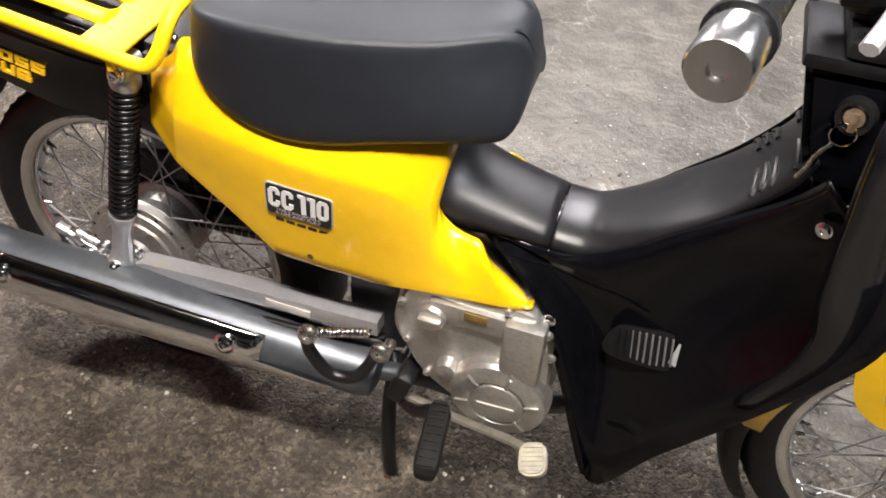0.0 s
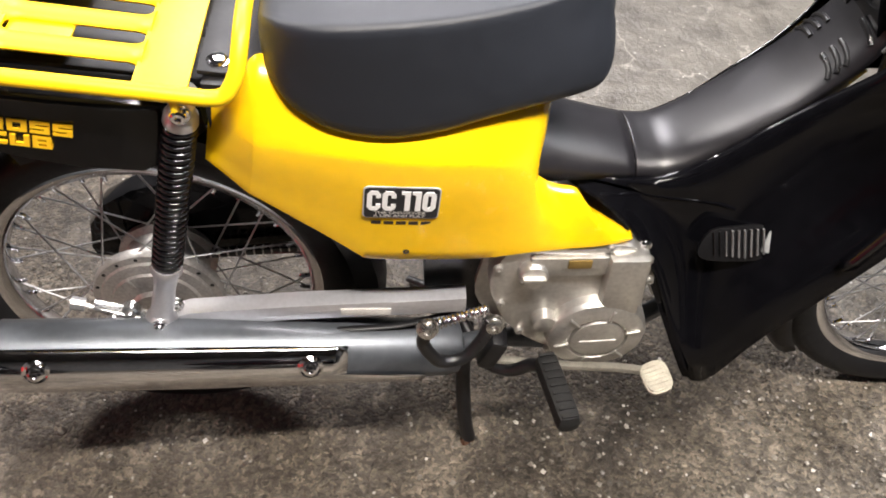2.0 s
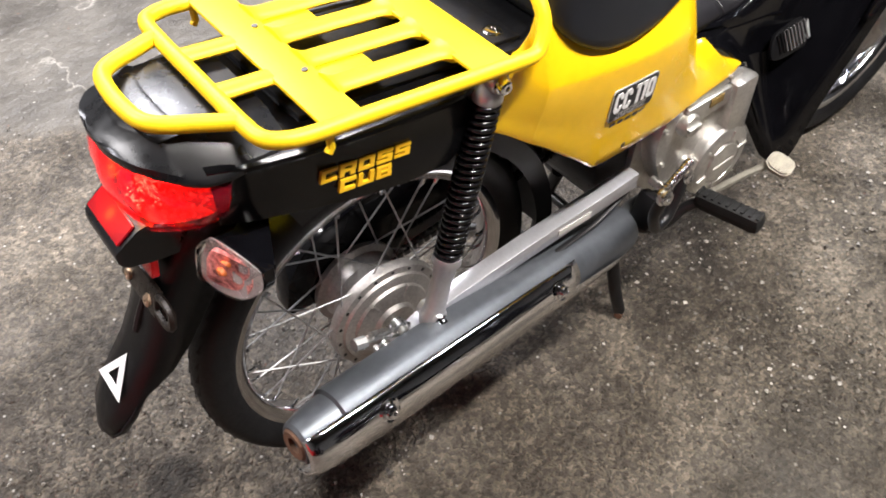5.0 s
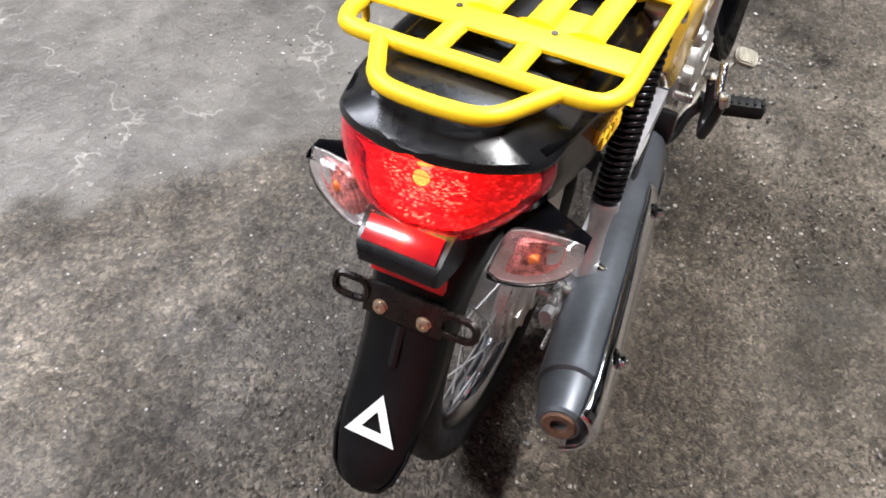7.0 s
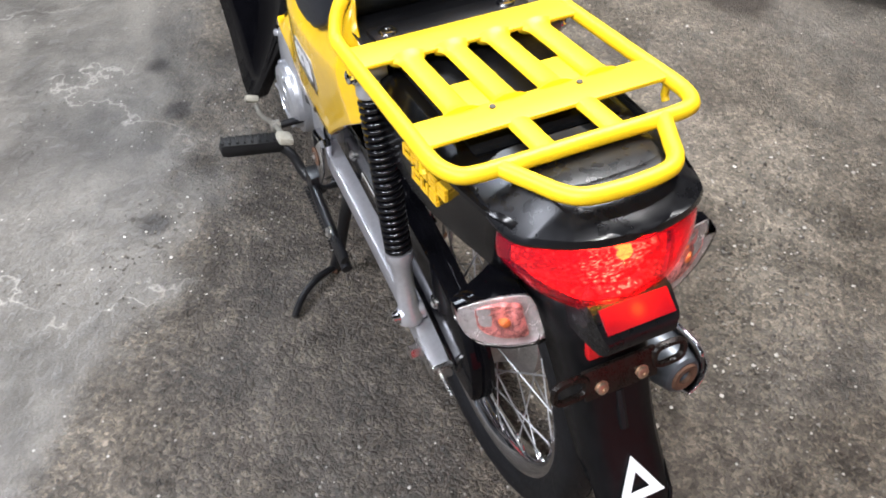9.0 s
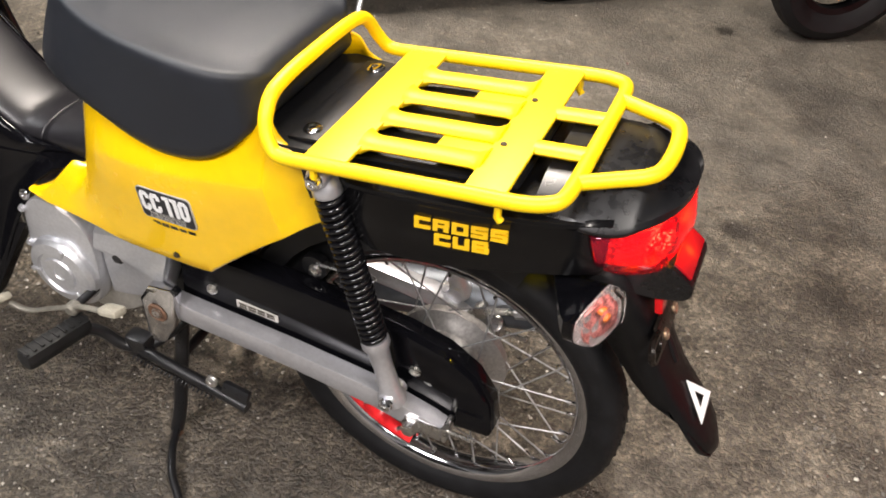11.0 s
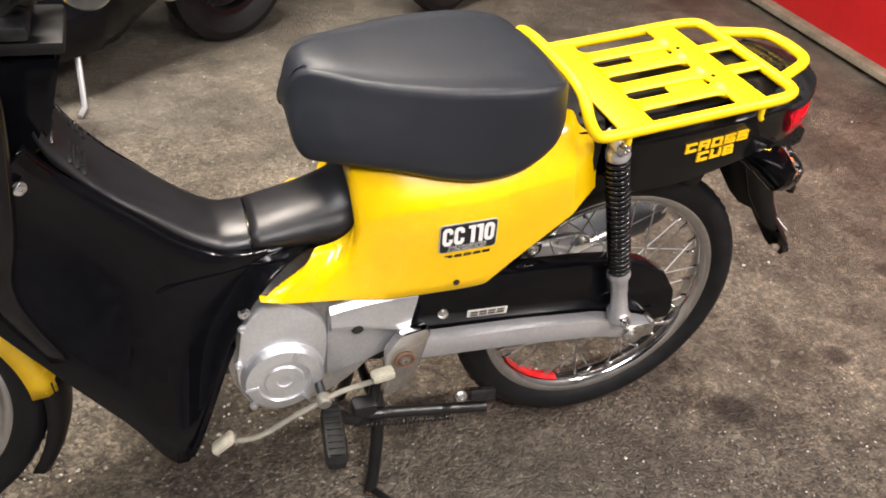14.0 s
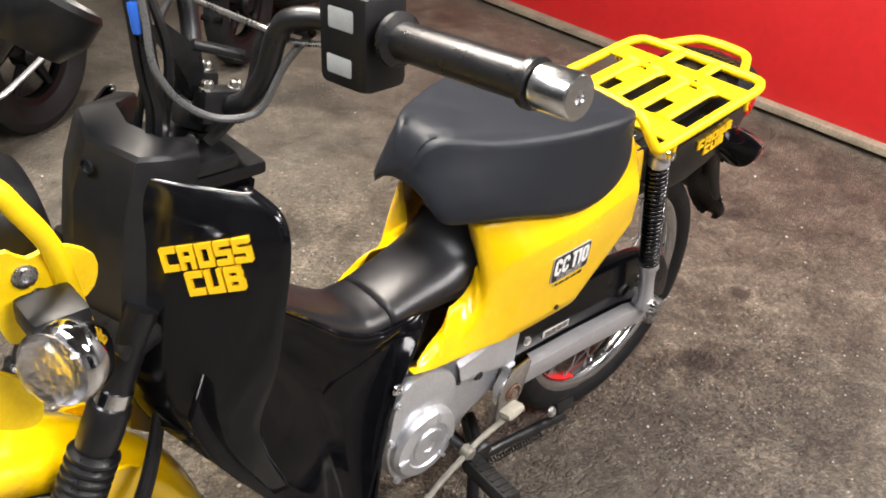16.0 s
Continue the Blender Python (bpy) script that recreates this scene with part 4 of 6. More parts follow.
# glossy lower panels and leg shields
PANEL = [(0.525, 0.539, 0.548, 0.520, 0.044, 0.056, 0.0), (0.600, 0.531, 0.615, 0.487, 0.056, 0.095, 0.0), (0.660, 0.531, 0.670, 0.402, 0.061, 0.113, 0.004), (0.715, 0.560, 0.744, 0.238, 0.062, 0.166, 0.010),
         (0.763, 0.602, 0.817, 0.344, 0.063, 0.170, 0.012), (0.810, 0.644, 0.909, 0.484, 0.066, 0.171, 0.012), (0.856, 0.694, 0.966, 0.578, 0.080, 0.169, 0.008), (0.880, 0.740, 0.985, 0.64, 0.098, 0.160, 0.0)]
SHIELD = [(0.47, [(0.898, 0.162), (0.892, 0.165), (0.886, 0.167), (0.88, 0.168)]),
          (0.545, [(0.955, 0.135), (0.944, 0.150), (0.932, 0.162), (0.91, 0.172)]),
          (0.60, [(0.998, 0.07), (0.978, 0.115), (0.948, 0.155), (0.918, 0.170)]),
          (0.67, [(1.000, 0.06), (0.975, 0.106), (0.938, 0.156), (0.903, 0.180)]),
          (0.75, [(0.990, 0.06), (0.965, 0.104), (0.925, 0.157), (0.894, 0.185)]),
          (0.80, [(0.984, 0.06), (0.959, 0.103), (0.921, 0.156), (0.889, 0.187)]),
          (0.832, [(0.979, 0.06), (0.956, 0.100), (0.919, 0.152), (0.888, 0.184)]),
          (0.852, [(0.975, 0.057), (0.953, 0.095), (0.918, 0.142), (0.891, 0.172)]),
          (0.866, [(0.971, 0.053), (0.950, 0.086), (0.921, 0.122), (0.902, 0.145)])]


def lower_panel(s):
    vs = (0, 0.04, 0.12, 0.25, 0.4, 0.55, 0.7, 0.85, 1.0)
    rows = []
    for xt, zt, xb, zb, yt, yb, dip in PANEL:
        rows.append([(xt + (xb - xt) * v, yt + (yb - yt) * (v ** 1.25) - dip * math.sin(math.pi * v) + (0.008 if 0 < v < 0.2 else 0), zt + (zb - zt) * v) for v in vs])
    cols = [spline([r[j] for r in rows], 5) for j in range(len(vs))]
    bm = loft([[tuple(cols[j][i]) for j in range(len(vs))] for i in range(len(cols[0]))], closed=False)
    return mirror_y(bm) if s < 0 else bm


def shield(s):
    rows = []
    for z, pts in SHIELD:
        p = spline([(x, y, z) for x, y in pts], 5)
        tip = p[-1]
        p += [tip + Vector((-0.006, 0.001, 0)), tip + Vector((-0.009, -0.003, 0)), tip + Vector((-0.007, -0.009, 0)), tip + Vector((0.0, -0.012, 0))]
        rows.append([tuple(q) for q in p])
    cols = [spline([r[j] for r in rows], 4) for j in range(len(rows[0]))]
    bm = loft([[tuple(cols[j][i]) for j in range(len(cols))] for i in range(len(cols[0]))], closed=False)
    return mirror_y(bm) if s < 0 else bm


for s in (1, -1):
    ob = part("lower_panel", lower_panel(s), GLOSS, bike, "glossy black panel below the tunnel", sharp=50)
    sol = ob.modifiers.new("thickness", "SOLIDIFY")
    sol.thickness, sol.offset = 0.004, 0
    sh = part("leg_shield", shield(s), SHIELD_GLOSS, bike, "glossy black leg shield with yellow lettering", sharp=60)
    sol = sh.modifiers.new("thickness", "SOLIDIFY")
    sol.thickness, sol.offset = 0.003, 0
    skin = BVHTree.FromBMesh(lower_panel(s))
    fold = []
    for x, z in ((0.585, 0.5125), (0.61, 0.510), (0.64, 0.507), (0.67, 0.504), (0.70, 0.501), (0.73, 0.497), (0.76, 0.491)):
        hit = skin.ray_cast(Vector((x, s * 0.4, z)), Vector((0, -s, 0)))[0]
        if hit:
            fold.append(hit + Vector((0, s * 0.0006, 0)))
    part("panel_crease", sweep(spline(fold, 3), 0.0028, 8), GLOSS, ob)
    rim = [Vector((0.672, s * 0.112, 0.398)), Vector((0.690, s * 0.124, 0.36)), Vector((0.712, s * 0.143, 0.31)), Vector((0.732, s * 0.158, 0.265)), Vector((0.744, s * 0.164, 0.242))]
    part("panel_flange", loft([[tuple(q) for q in rim], [tuple(q + Vector((-0.010, -s * 0.004, -0.004))) for q in rim], [tuple(q + Vector((-0.013, -s * 0.030, 0.004))) for q in rim]], closed=False), GLOSS, ob, sharp=30)
    bolt(ob, (0.648, s * 0.103, 0.452), (0, s, 0.2), 0.007, 0.006, CHROME, "screw")
    bolt(ob, (0.891, s * 0.110, 0.690), (-0.5, s, 0.1), 0.007, 0.005, CHROME, "screw")
    # yellow lettering on the front face
    p, q, u = Vector((0.9655, s * 0.1010, 0.778)), Vector((0.9115, s * 0.1715, 0.809)), Vector((-0.10, 0, 1))
    if s < 0:
        p, q = q, p
    m1 = plane_at(p, q - p, u)
    m2 = m1 @ Matrix.Translation((0.018, -0.0275, 0.0015))
    part("lettering", lettering("CROSS", m1, 0.025, 0.094, 5.6, 0.006), PRINT_YELLOW, sh)
    part("lettering", lettering("CUB", m2, 0.025, 0.060, 5.6, 0.006), PRINT_YELLOW, sh)
# intake slot with pale ribs in the lower panel
SLOT = plane_at((0.766, -0.1045, 0.456), (1, -0.03, 0.10), (0, 0.40, 0.92))
bm = prism(curve2([(-0.050, 0.008), (-0.034, -0.018), (0.0, -0.021), (0.030, -0.022), (0.046, -0.010), (0.034, 0.024), (0.0, 0.027), (-0.040, 0.022)], 3), -0.004, 0.002, 0.001)
bm.transform(SLOT @ Matrix.Rotation(radians(90), 4, "X"))
slot = part("intake_slot", bm, MATTE, bike, "recessed ribbed intake slot")
for k in range(9):
    x = -0.030 + 0.0078 * k
    part("slot_rib", sweep([SLOT @ Vector((x, -0.021 + abs(k - 5) * 0.0012, 0.0042)), SLOT @ Vector((x - 0.002, 0.017, 0.0042))], 0.0030 if k > 2 else 0.002, 6, flat=0.5), SLOT_GREY if k > 1 else MATTE, slot)

# grey block stands in for the brightness seen through the slot's open end
bm = block((0, 0, 0), (0.014, 0.030, 0.004), 0.0015)
bm.transform(SLOT @ Matrix.Translation((0.040, -0.002, 0.003)) @ Matrix.Rotation(radians(-18), 4, "Z"))
part("slot_opening", bm, GREYTAPE, slot, "pale block in place of the slot's open end")

# steering head covers
bm = loft([[(x, y, z) for x, y in pts] for z, pts in (
    (0.56, [(0.985, 0.085), (1.005, 0.06), (1.012, 0), (1.005, -0.06), (0.985, -0.085)]),
    (0.66, [(0.975, 0.095), (1.006, 0.066), (1.018, 0), (1.006, -0.066), (0.975, -0.095)]),
    (0.76, [(0.955, 0.098), (0.998, 0.070), (1.014, 0), (0.998, -0.070), (0.955, -0.098)]),
    (0.83, [(0.935, 0.096), (0.986, 0.070), (1.005, 0), (0.986, -0.070), (0.935, -0.096)]),
    (0.881, [(0.915, 0.089), (0.968, 0.068), (0.986, 0), (0.968, -0.068), (0.915, -0.089)]),
    (0.885, [(0.914, 0.085), (0.964, 0.065), (0.982, 0), (0.964, -0.065), (0.914, -0.085)]),
    (0.890, [(0.905, 0.062), (0.934, 0.046), (0.944, 0), (0.934, -0.046), (0.905, -0.062)]),
    (0.885, [(0.904, 0.060), (0.932, 0.044), (0.942, 0), (0.932, -0.044), (0.904, -0.060)]),
    (0.80, [(0.904, 0.060), (0.932, 0.044), (0.942, 0), (0.932, -0.044), (0.904, -0.060)]))], closed=False)
ob = part("front_cowl", bm, SATIN, bike, "satin black front cowl over the steering head", sharp=25)
sol = ob.modifiers.new("thickness", "SOLIDIFY")
sol.thickness, sol.offset = 0.005, -1
part("cowl_hole", lathe([(0, 0), (0.008, 0), (0.008, 0.003), (0.006, 0.003), (0.006, 0.001), (0, 0.001)], (0.994, 0.018, 0.864), (1, 0.3, 0.1), 16), BADGE, bike)
bm = loft([[(x, y * w, z) for x, y in ((x0, -1.0), (x0, 1.0), (x1, 1.0), (x1, -1.0))] for z, x0, x1, w in (
    (0.70, 0.868, 0.92, 0.060), (0.735, 0.852, 0.93, 0.060), (0.80, 0.834, 0.94, 0.056), (0.822, 0.828, 0.94, 0.052))])
bmesh.ops.bevel(bm, geom=list(bm.edges), offset=0.008, segments=2, affect="EDGES")
part("inner_cover", bm, GLOSS, bike, "black inner cover with the ignition lock")
bm = block((0.872, 0, 0.832), (0.10, 0.116, 0.016), 0.006)
part("cover_lid", bm, MATTE, bike)
lock = part("ignition_lock", lathe([(0, 0.008), (0.011, 0.008), (0.013, 0.012), (0.017, 0.012), (0.019, 0.004), (0.019, 0)], (0.885, -0.060, 0.790), (-0.35, -1, 0.15), 20), BLACKSTEEL, bike, "ignition lock with keys hanging")
ringpath = [(0.877 + 0.012 * math.cos(a), -0.078, 0.777 + 0.012 * math.sin(a)) for a in np.linspace(0, 2 * math.pi, 14)[:-1]]
part("lock_face", lathe([(0, 0.009), (0.009, 0.009), (0.0095, 0.011), (0.006, 0.0112), (0, 0.0105)], (0.885, -0.060, 0.790), (-0.35, -1, 0.15), 20), BRASS, lock)
part("key", block((0.881, -0.078, 0.791), (0.007, 0.002, 0.02), 0.001), BRASS, lock)
part("key_ring", sweep(ringpath, 0.001, 6, True), CHROME, lock)
part("key_chain", sweep(spline([(0.872, -0.079, 0.767), (0.862, -0.08, 0.752), (0.858, -0.081, 0.737), (0.852, -0.081, 0.722)], 4), [0.0018, 0.0024] * 6 + [0.002], 6), STEEL, lock)

# steering: bar, grips, switches, cables
BAR = [(0.779, 0.335, 1.018), (0.789, 0.22, 1.0145), (0.808, 0.14, 1.012), (0.826, 0.108, 1.006), (0.832, 0.092, 0.985), (0.835, 0.078, 0.945), (0.846, 0.058, 0.912), (0.856, 0.032, 0.901), (0.858, 0, 0.899)]
ends = {1: (0.777, 0.404, 1.028), -1: (0.733, -0.411, 1.001)}


def bar_point(p, s):
    """The bar is turned a little: its right end lies back and lower."""
    k = abs(p[1]) / 0.392
    return (p[0] - (0.034 * k if s < 0 else 0), s * p[1], p[2] - (0.024 * k if s < 0 else 0))


path = [bar_point(p, 1) for p in BAR] + [bar_point(p, -1) for p in BAR[-2::-1]]
handlebar = part("handlebar", sweep(spline(path, 5), 0.011, 12), BLACKSTEEL, bike, "black steel handlebar")
for s in (1, -1):
    e = Vector(ends[s])
    inner = Vector(bar_point((0.789, 0.212, 1.0145), s))
    d = (e - inner).normalized()
    L = (e - inner).length
    prof = [(0, 0), (0.024, 0), (0.024, 0.006), (0.0165, 0.009)]
    prof += [(0.0168, 0.02), (0.0172, 0.05), (0.0168, L - 0.06)]
    prof += [(0.0165, L - 0.047), (0.021, L - 0.045), (0.021, L - 0.039), (0.014, L - 0.037), (0, L - 0.037)]
    grip = part("grip", lathe(prof, inner, d, 24), GRIP, handlebar, "black rubber grip", sharp=30)
    part("bar_end", lathe([(0, L - 0.036), (0.0165, L - 0.036), (0.0185, L - 0.034), (0.0185, L - 0.002), (0.017, L), (0.006, L), (0.005, L - 0.003), (0, L - 0.003)], inner, d, 28), BAR_END, handlebar, "chrome bar-end weight")
    c = inner - d * 0.042 + Vector((0, 0, -0.008))
    turn = d.to_track_quat("Y", "Z").to_matrix().to_4x4()
    sw = part("switch_box", block(c, (0.052, 0.064, 0.086), 0.009, turn), MATTE, handlebar, "black switch housing")
    part("switch_face", block(c + Vector((0.0235, 0, 0.020)), (0.006, 0.036, 0.022), 0.003, turn), GREYTAPE, handlebar)
    part("switch_button", block(c + Vector((0.0225, 0, -0.022)), (0.008, 0.036, 0.020), 0.003, turn), GREYTAPE, handlebar)
    lever = [c + Vector((0.03, 0, 0.0)), c + Vector((0.058, s * 0.03, -0.002)), c + Vector((0.055, s * 0.09, -0.006)), c + Vector((0.035, s * 0.155, -0.008))]
    if s < 0:
        part("brake_lever", sweep(spline(lever, 5), 0.006, 8, flat=0.7), SILVER, handlebar, "silver brake lever")
for s in (1, -1):
    part("bar_clamp", block((0.858, s * 0.030, 0.901), (0.052, 0.026, 0.036), 0.006, pose(0, 0, 0, 0, -12, 0)), BLACKSTEEL, handlebar, "black bar clamp")
    for x, z in ((0.873, 0.917), (0.841, 0.912)):
        bolt(handlebar, (x, s * 0.030, z), (-0.2, 0, 1), 0.0065, 0.012, STEEL)
    bolt(handlebar, (0.892, s * 0.030, 0.868), (0.4, s * 0.5, 0.8), 0.006, 0.008, CHROME)
part("stem", lathe([(0, -0.06), (0.021, -0.06), (0.021, 0.0), (0.026, 0.004), (0.026, 0.022), (0.020, 0.03), (0, 0.03)], (0.872, 0.0, 0.868), (-0.3, 0, 1), 20), BLACKSTEEL, handlebar, "black steering stem")
part("top_bridge", block((0.885, 0, 0.850), (0.060, 0.12, 0.018), 0.007), BLACKSTEEL, handlebar, "black fork bridge")
BUNDLE = [(0.940, 0.026, 1.055), (0.935, 0.030, 1.010), (0.931, 0.031, 0.950), (0.925, 0.030, 0.906), (0.930, 0.024, 0.850)]
CABLES = [(BUNDLE, 0.0085, GRIP), ([(x - 0.012, y - 0.016, z) for x, y, z in BUNDLE], 0.006, GRIP), ([(x + 0.010, y + 0.002, z + 0.004) for x, y, z in BUNDLE], 0.0035, MATTE),
          ([(0.940, 0.040, 1.050), (0.936, 0.045, 1.006), (0.936, 0.050, 0.971), (0.930, 0.052, 0.950), (0.913, 0.056, 0.924), (0.885, 0.065, 0.906), (0.854, 0.075, 0.904), (0.840, 0.084, 0.918), (0.826, 0.098, 0.960), (0.812, 0.120, 0.995)], 0.0038, CABLE_GREY),
          ([(0.815, 0.125, 0.998), (0.822, 0.090, 0.994), (0.830, 0.066, 0.975), (0.838, 0.060, 0.930), (0.850, 0.050, 0.900), (0.880, 0.040, 0.868)], 0.0068, GRIP),
          ([(0.776, 0.205, 0.992), (0.800, 0.150, 0.990), (0.822, 0.110, 0.985), (0.836, 0.070, 0.990), (0.880, 0.030, 1.010)], 0.0032, STEEL),
          ([(0.755, -0.19, 0.985), (0.820, -0.11, 0.985), (0.880, -0.05, 0.960), (0.915, -0.02, 0.910), (0.93, -0.02, 0.85)], 0.0045, GRIP),
          ([(0.912, 0.0, 1.02), (0.905, 0.018, 0.970), (0.908, 0.022, 0.930), (0.915, 0.020, 0.885), (0.92, 0.018, 0.85)], 0.0050, MATTE)]
for c, r, material in CABLES:
    part("cable", sweep(spline(c, 6), r, 8), material, handlebar, "control cable")
part("connector", lathe([(0, -0.014), (0.0050, -0.014), (0.0056, -0.011), (0.0056, 0.011), (0.0050, 0.014), (0, 0.014)], (0.941, 0.038, 1.004), (0.1, 0, 1), 12), BLUE, handlebar, "blue wiring connector")
part("meter_stay", sweep(spline([(0.845, 0.055, 0.958), (0.868, 0.050, 0.966), (0.892, 0.045, 0.974)], 4), 0.0055, 10), BLACKSTEEL, handlebar, "black meter stay")
part("meter_bracket", loft([[(0.862, y, 0.905), (0.866, y, 0.955), (0.90, y, 0.985), (0.912, y, 0.985), (0.885, y, 0.930), (0.878, y, 0.905)] for y in (-0.014, 0.012)]), BLACKSTEEL, handlebar, "black meter bracket")
part("meter_case", lathe([(0, -0.03), (0.03, -0.03), (0.046, -0.005), (0.048, 0.02), (0.044, 0.026), (0.04, 0.022), (0, 0.022)], (0.99, -0.05, 0.985), (-0.55, 0, 0.8), 28), MATTE, handlebar, "round black speedometer case")

# fork, front guard, front signals
for s in (1, -1):
    top, foot = Vector((0.985, s * 0.085, 0.735)), Vector((1.187, s * 0.085, FRONT_Z))
    d = (foot - top).normalized()
    L = (foot - top).length
    fork = part("fork_leg", lathe([(0, L * 0.6), (0.0165, L * 0.6), (0.0185, L * 0.62), (0.0185, L * 0.98), (0.014, L), (0, L)], top, d, 24), SILVER, bike, "silver fork leg")
    part("fork_tube", lathe([(0, 0), (0.0165, 0), (0.0165, L * 0.62), (0, L * 0.62)], top, d, 24), BLACKSTEEL, fork)
    part("fork_clamp", lathe([(0, 0.112), (0.021, 0.112), (0.0225, 0.118), (0.0225, 0.158), (0.021, 0.166), (0, 0.166)], top, d, 24), BLACKSTEEL, fork)
    part("fork_ring", lathe([(0, 0.094), (0.0185, 0.094), (0.0185, 0.112), (0, 0.112)], top, d, 24), CHROME, fork)
    prof, k = [(0.016, 0.166), (0.022, 0.168)], 0.172
    while k < 0.325:
        prof += [(0.0275, k), (0.0275, k + 0.004), (0.022, k + 0.008)]
        k += 0.012
    prof += [(0.024, 0.338), (0.019, 0.34)]
    part("fork_gaiter", lathe(prof, top, d, 28), GRIP, fork, "black ribbed rubber gaiter", sharp=25)
    bolt(fork, (1.187, s * 0.106, FRONT_Z), (0, s, 0), 0.011, 0.012)
part("lower_bridge", block((0.995, 0, 0.70), (0.05, 0.2, 0.025), 0.006, pose(0, 0, 0, 0, 25, 0)), BLACKSTEEL, bike)
part("brake_cable", sweep(spline([(0.96, 0.075, 0.70), (0.985, 0.09, 0.60), (1.03, 0.11, 0.50), (1.10, 0.11, 0.42), (1.18, 0.10, 0.36)], 6), 0.006, 8), GRIP, bike)
part("brake_cable", sweep(spline([(0.955, 0.06, 0.70), (0.975, 0.075, 0.58), (1.01, 0.085, 0.47), (1.08, 0.10, 0.38)], 6), 0.005, 8), GRIP, bike)
FZ = FRONT_Z


def fender_arc(r, a0, a1, half, drop, n=26):
    rings = []
    for i in range(n + 1):
        a = radians(a0 + (a1 - a0) * i / n)
        ring = []
        for y, dr in ((half + 0.002, -drop), (half, -drop * 0.45), (half * 0.82, -0.006), (half * 0.45, 0.0), (0, 0.003), (-half * 0.45, 0.0), (-half * 0.82, -0.006), (-half, -drop * 0.45), (-half - 0.002, -drop)):
            ring.append((FRONT_X + (r + dr) * math.cos(a), y, FZ + (r + dr) * math.sin(a)))
        rings.append(ring)
    return loft(rings, closed=False)


ob = part("front_fender", fender_arc(0.303, 45, 176, 0.054, 0.040), YELLOW, bike, "yellow front mudguard", sharp=60)
sol = ob.modifiers.new("thickness", "SOLIDIFY")
sol.thickness = 0.003
bm = fender_arc(0.303, 172, 211, 0.045, 0.028, 9)
fl = part("mud_flap", bm, MATTE, bike, "black rubber front mud flap", sharp=60)
sol = fl.modifiers.new("thickness", "SOLIDIFY")
sol.thickness = 0.004
for s in (1, -1):
    stay = [(1.0, 0.50), (1.018, 0.42), (1.055, 0.385), (1.11, 0.375), (1.118, 0.395), (1.07, 0.408), (1.046, 0.44), (1.05, 0.51)]
    y = s * 0.062
    part("fender_stay", prism(curve2(stay, 3), y - 0.003, y + 0.003), YELLOW, bike, "yellow fender side stay")
    guard = [(1.105, s * 0.10, 0.915), (1.085, s * 0.105, 0.885), (1.066, s * 0.105, 0.845), (1.055, s * 0.10, 0.79), (1.045, s * 0.095, 0.735)]
    front = [(1.19, s * 0.045, 0.93), (1.15, s * 0.08, 0.925)] + guard
    part("light_guard", sweep(spline(front, 5), 0.0095, 12), RACK_YELLOW, bike, "yellow tubular headlight guard")
    plate = [(1.105, 0.850), (1.085, 0.838), (1.06, 0.842), (1.03, 0.822), (1.034, 0.79), (1.06, 0.775), (1.07, 0.80), (1.088, 0.805), (1.096, 0.765), (1.112, 0.76), (1.118, 0.80)]
    y = s * 0.098
    gp = part("guard_plate", prism(curve2(plate, 3), y - 0.003, y + 0.003), RACK_YELLOW, bike, "yellow guard mounting plate")
    bolt(gp, (1.09, s * 0.101, 0.823), (0, s, 0), 0.009, 0.006, STEEL)
    plate2 = [(1.155, 0.745), (1.12, 0.728), (1.10, 0.70), (1.098, 0.668), (1.115, 0.66), (1.15, 0.68), (1.19, 0.70)]
    part("guard_bracket", prism(curve2(plate2, 3), y - 0.003, y + 0.003), RACK_YELLOW, bike, "yellow lower guard bracket")
    # front signal
    c = Vector((1.085, s * 0.165, 0.775))
    sig = part("front_signal", lathe([(0, -0.03), (0.022, -0.028), (0.034, -0.012), (0.038, 0.004), (0.036, 0.012), (0.03, 0.018), (0, 0.02)], c, (0.85, s * 0.45, 0.1), 28), CHROME, bike, "chrome front signal with clear lens")
    part("signal_lens", lathe([(0.036, 0.012), (0.034, 0.022), (0.024, 0.034), (0.012, 0.039), (0, 0.04)], c, (0.85, s * 0.45, 0.1), 28), CLEAR_LENS, sig, "clear signal lens")
    part("signal_reflector", lathe([(0, 0.0205), (0.034, 0.0205), (0.034, 0.022), (0.02, 0.0215), (0, 0.0225)], c, (0.85, s * 0.45, 0.1), 28), FACET_MIRROR, sig, "bright faceted reflector, bulb light on it set as emission")
    part("signal_stem", block((1.083, s * 0.135, 0.80), (0.05, 0.05, 0.028), 0.008), MATTE, sig)
head = part("headlight", lathe([(0, -0.09), (0.05, -0.085), (0.078, -0.05), (0.085, 0.0), (0.085, 0.012), (0.078, 0.02), (0, 0.02)], (1.13, 0, 0.82), (1, 0, -0.1), 36), MATTE, bike, "round black headlight shell")
part("headlight_lens", lathe([(0.078, 0.02), (0.06, 0.035), (0.03, 0.044), (0, 0.046)], (1.13, 0, 0.82), (1, 0, -0.1), 36), CLEAR_LENS, head, "clear headlight glass")

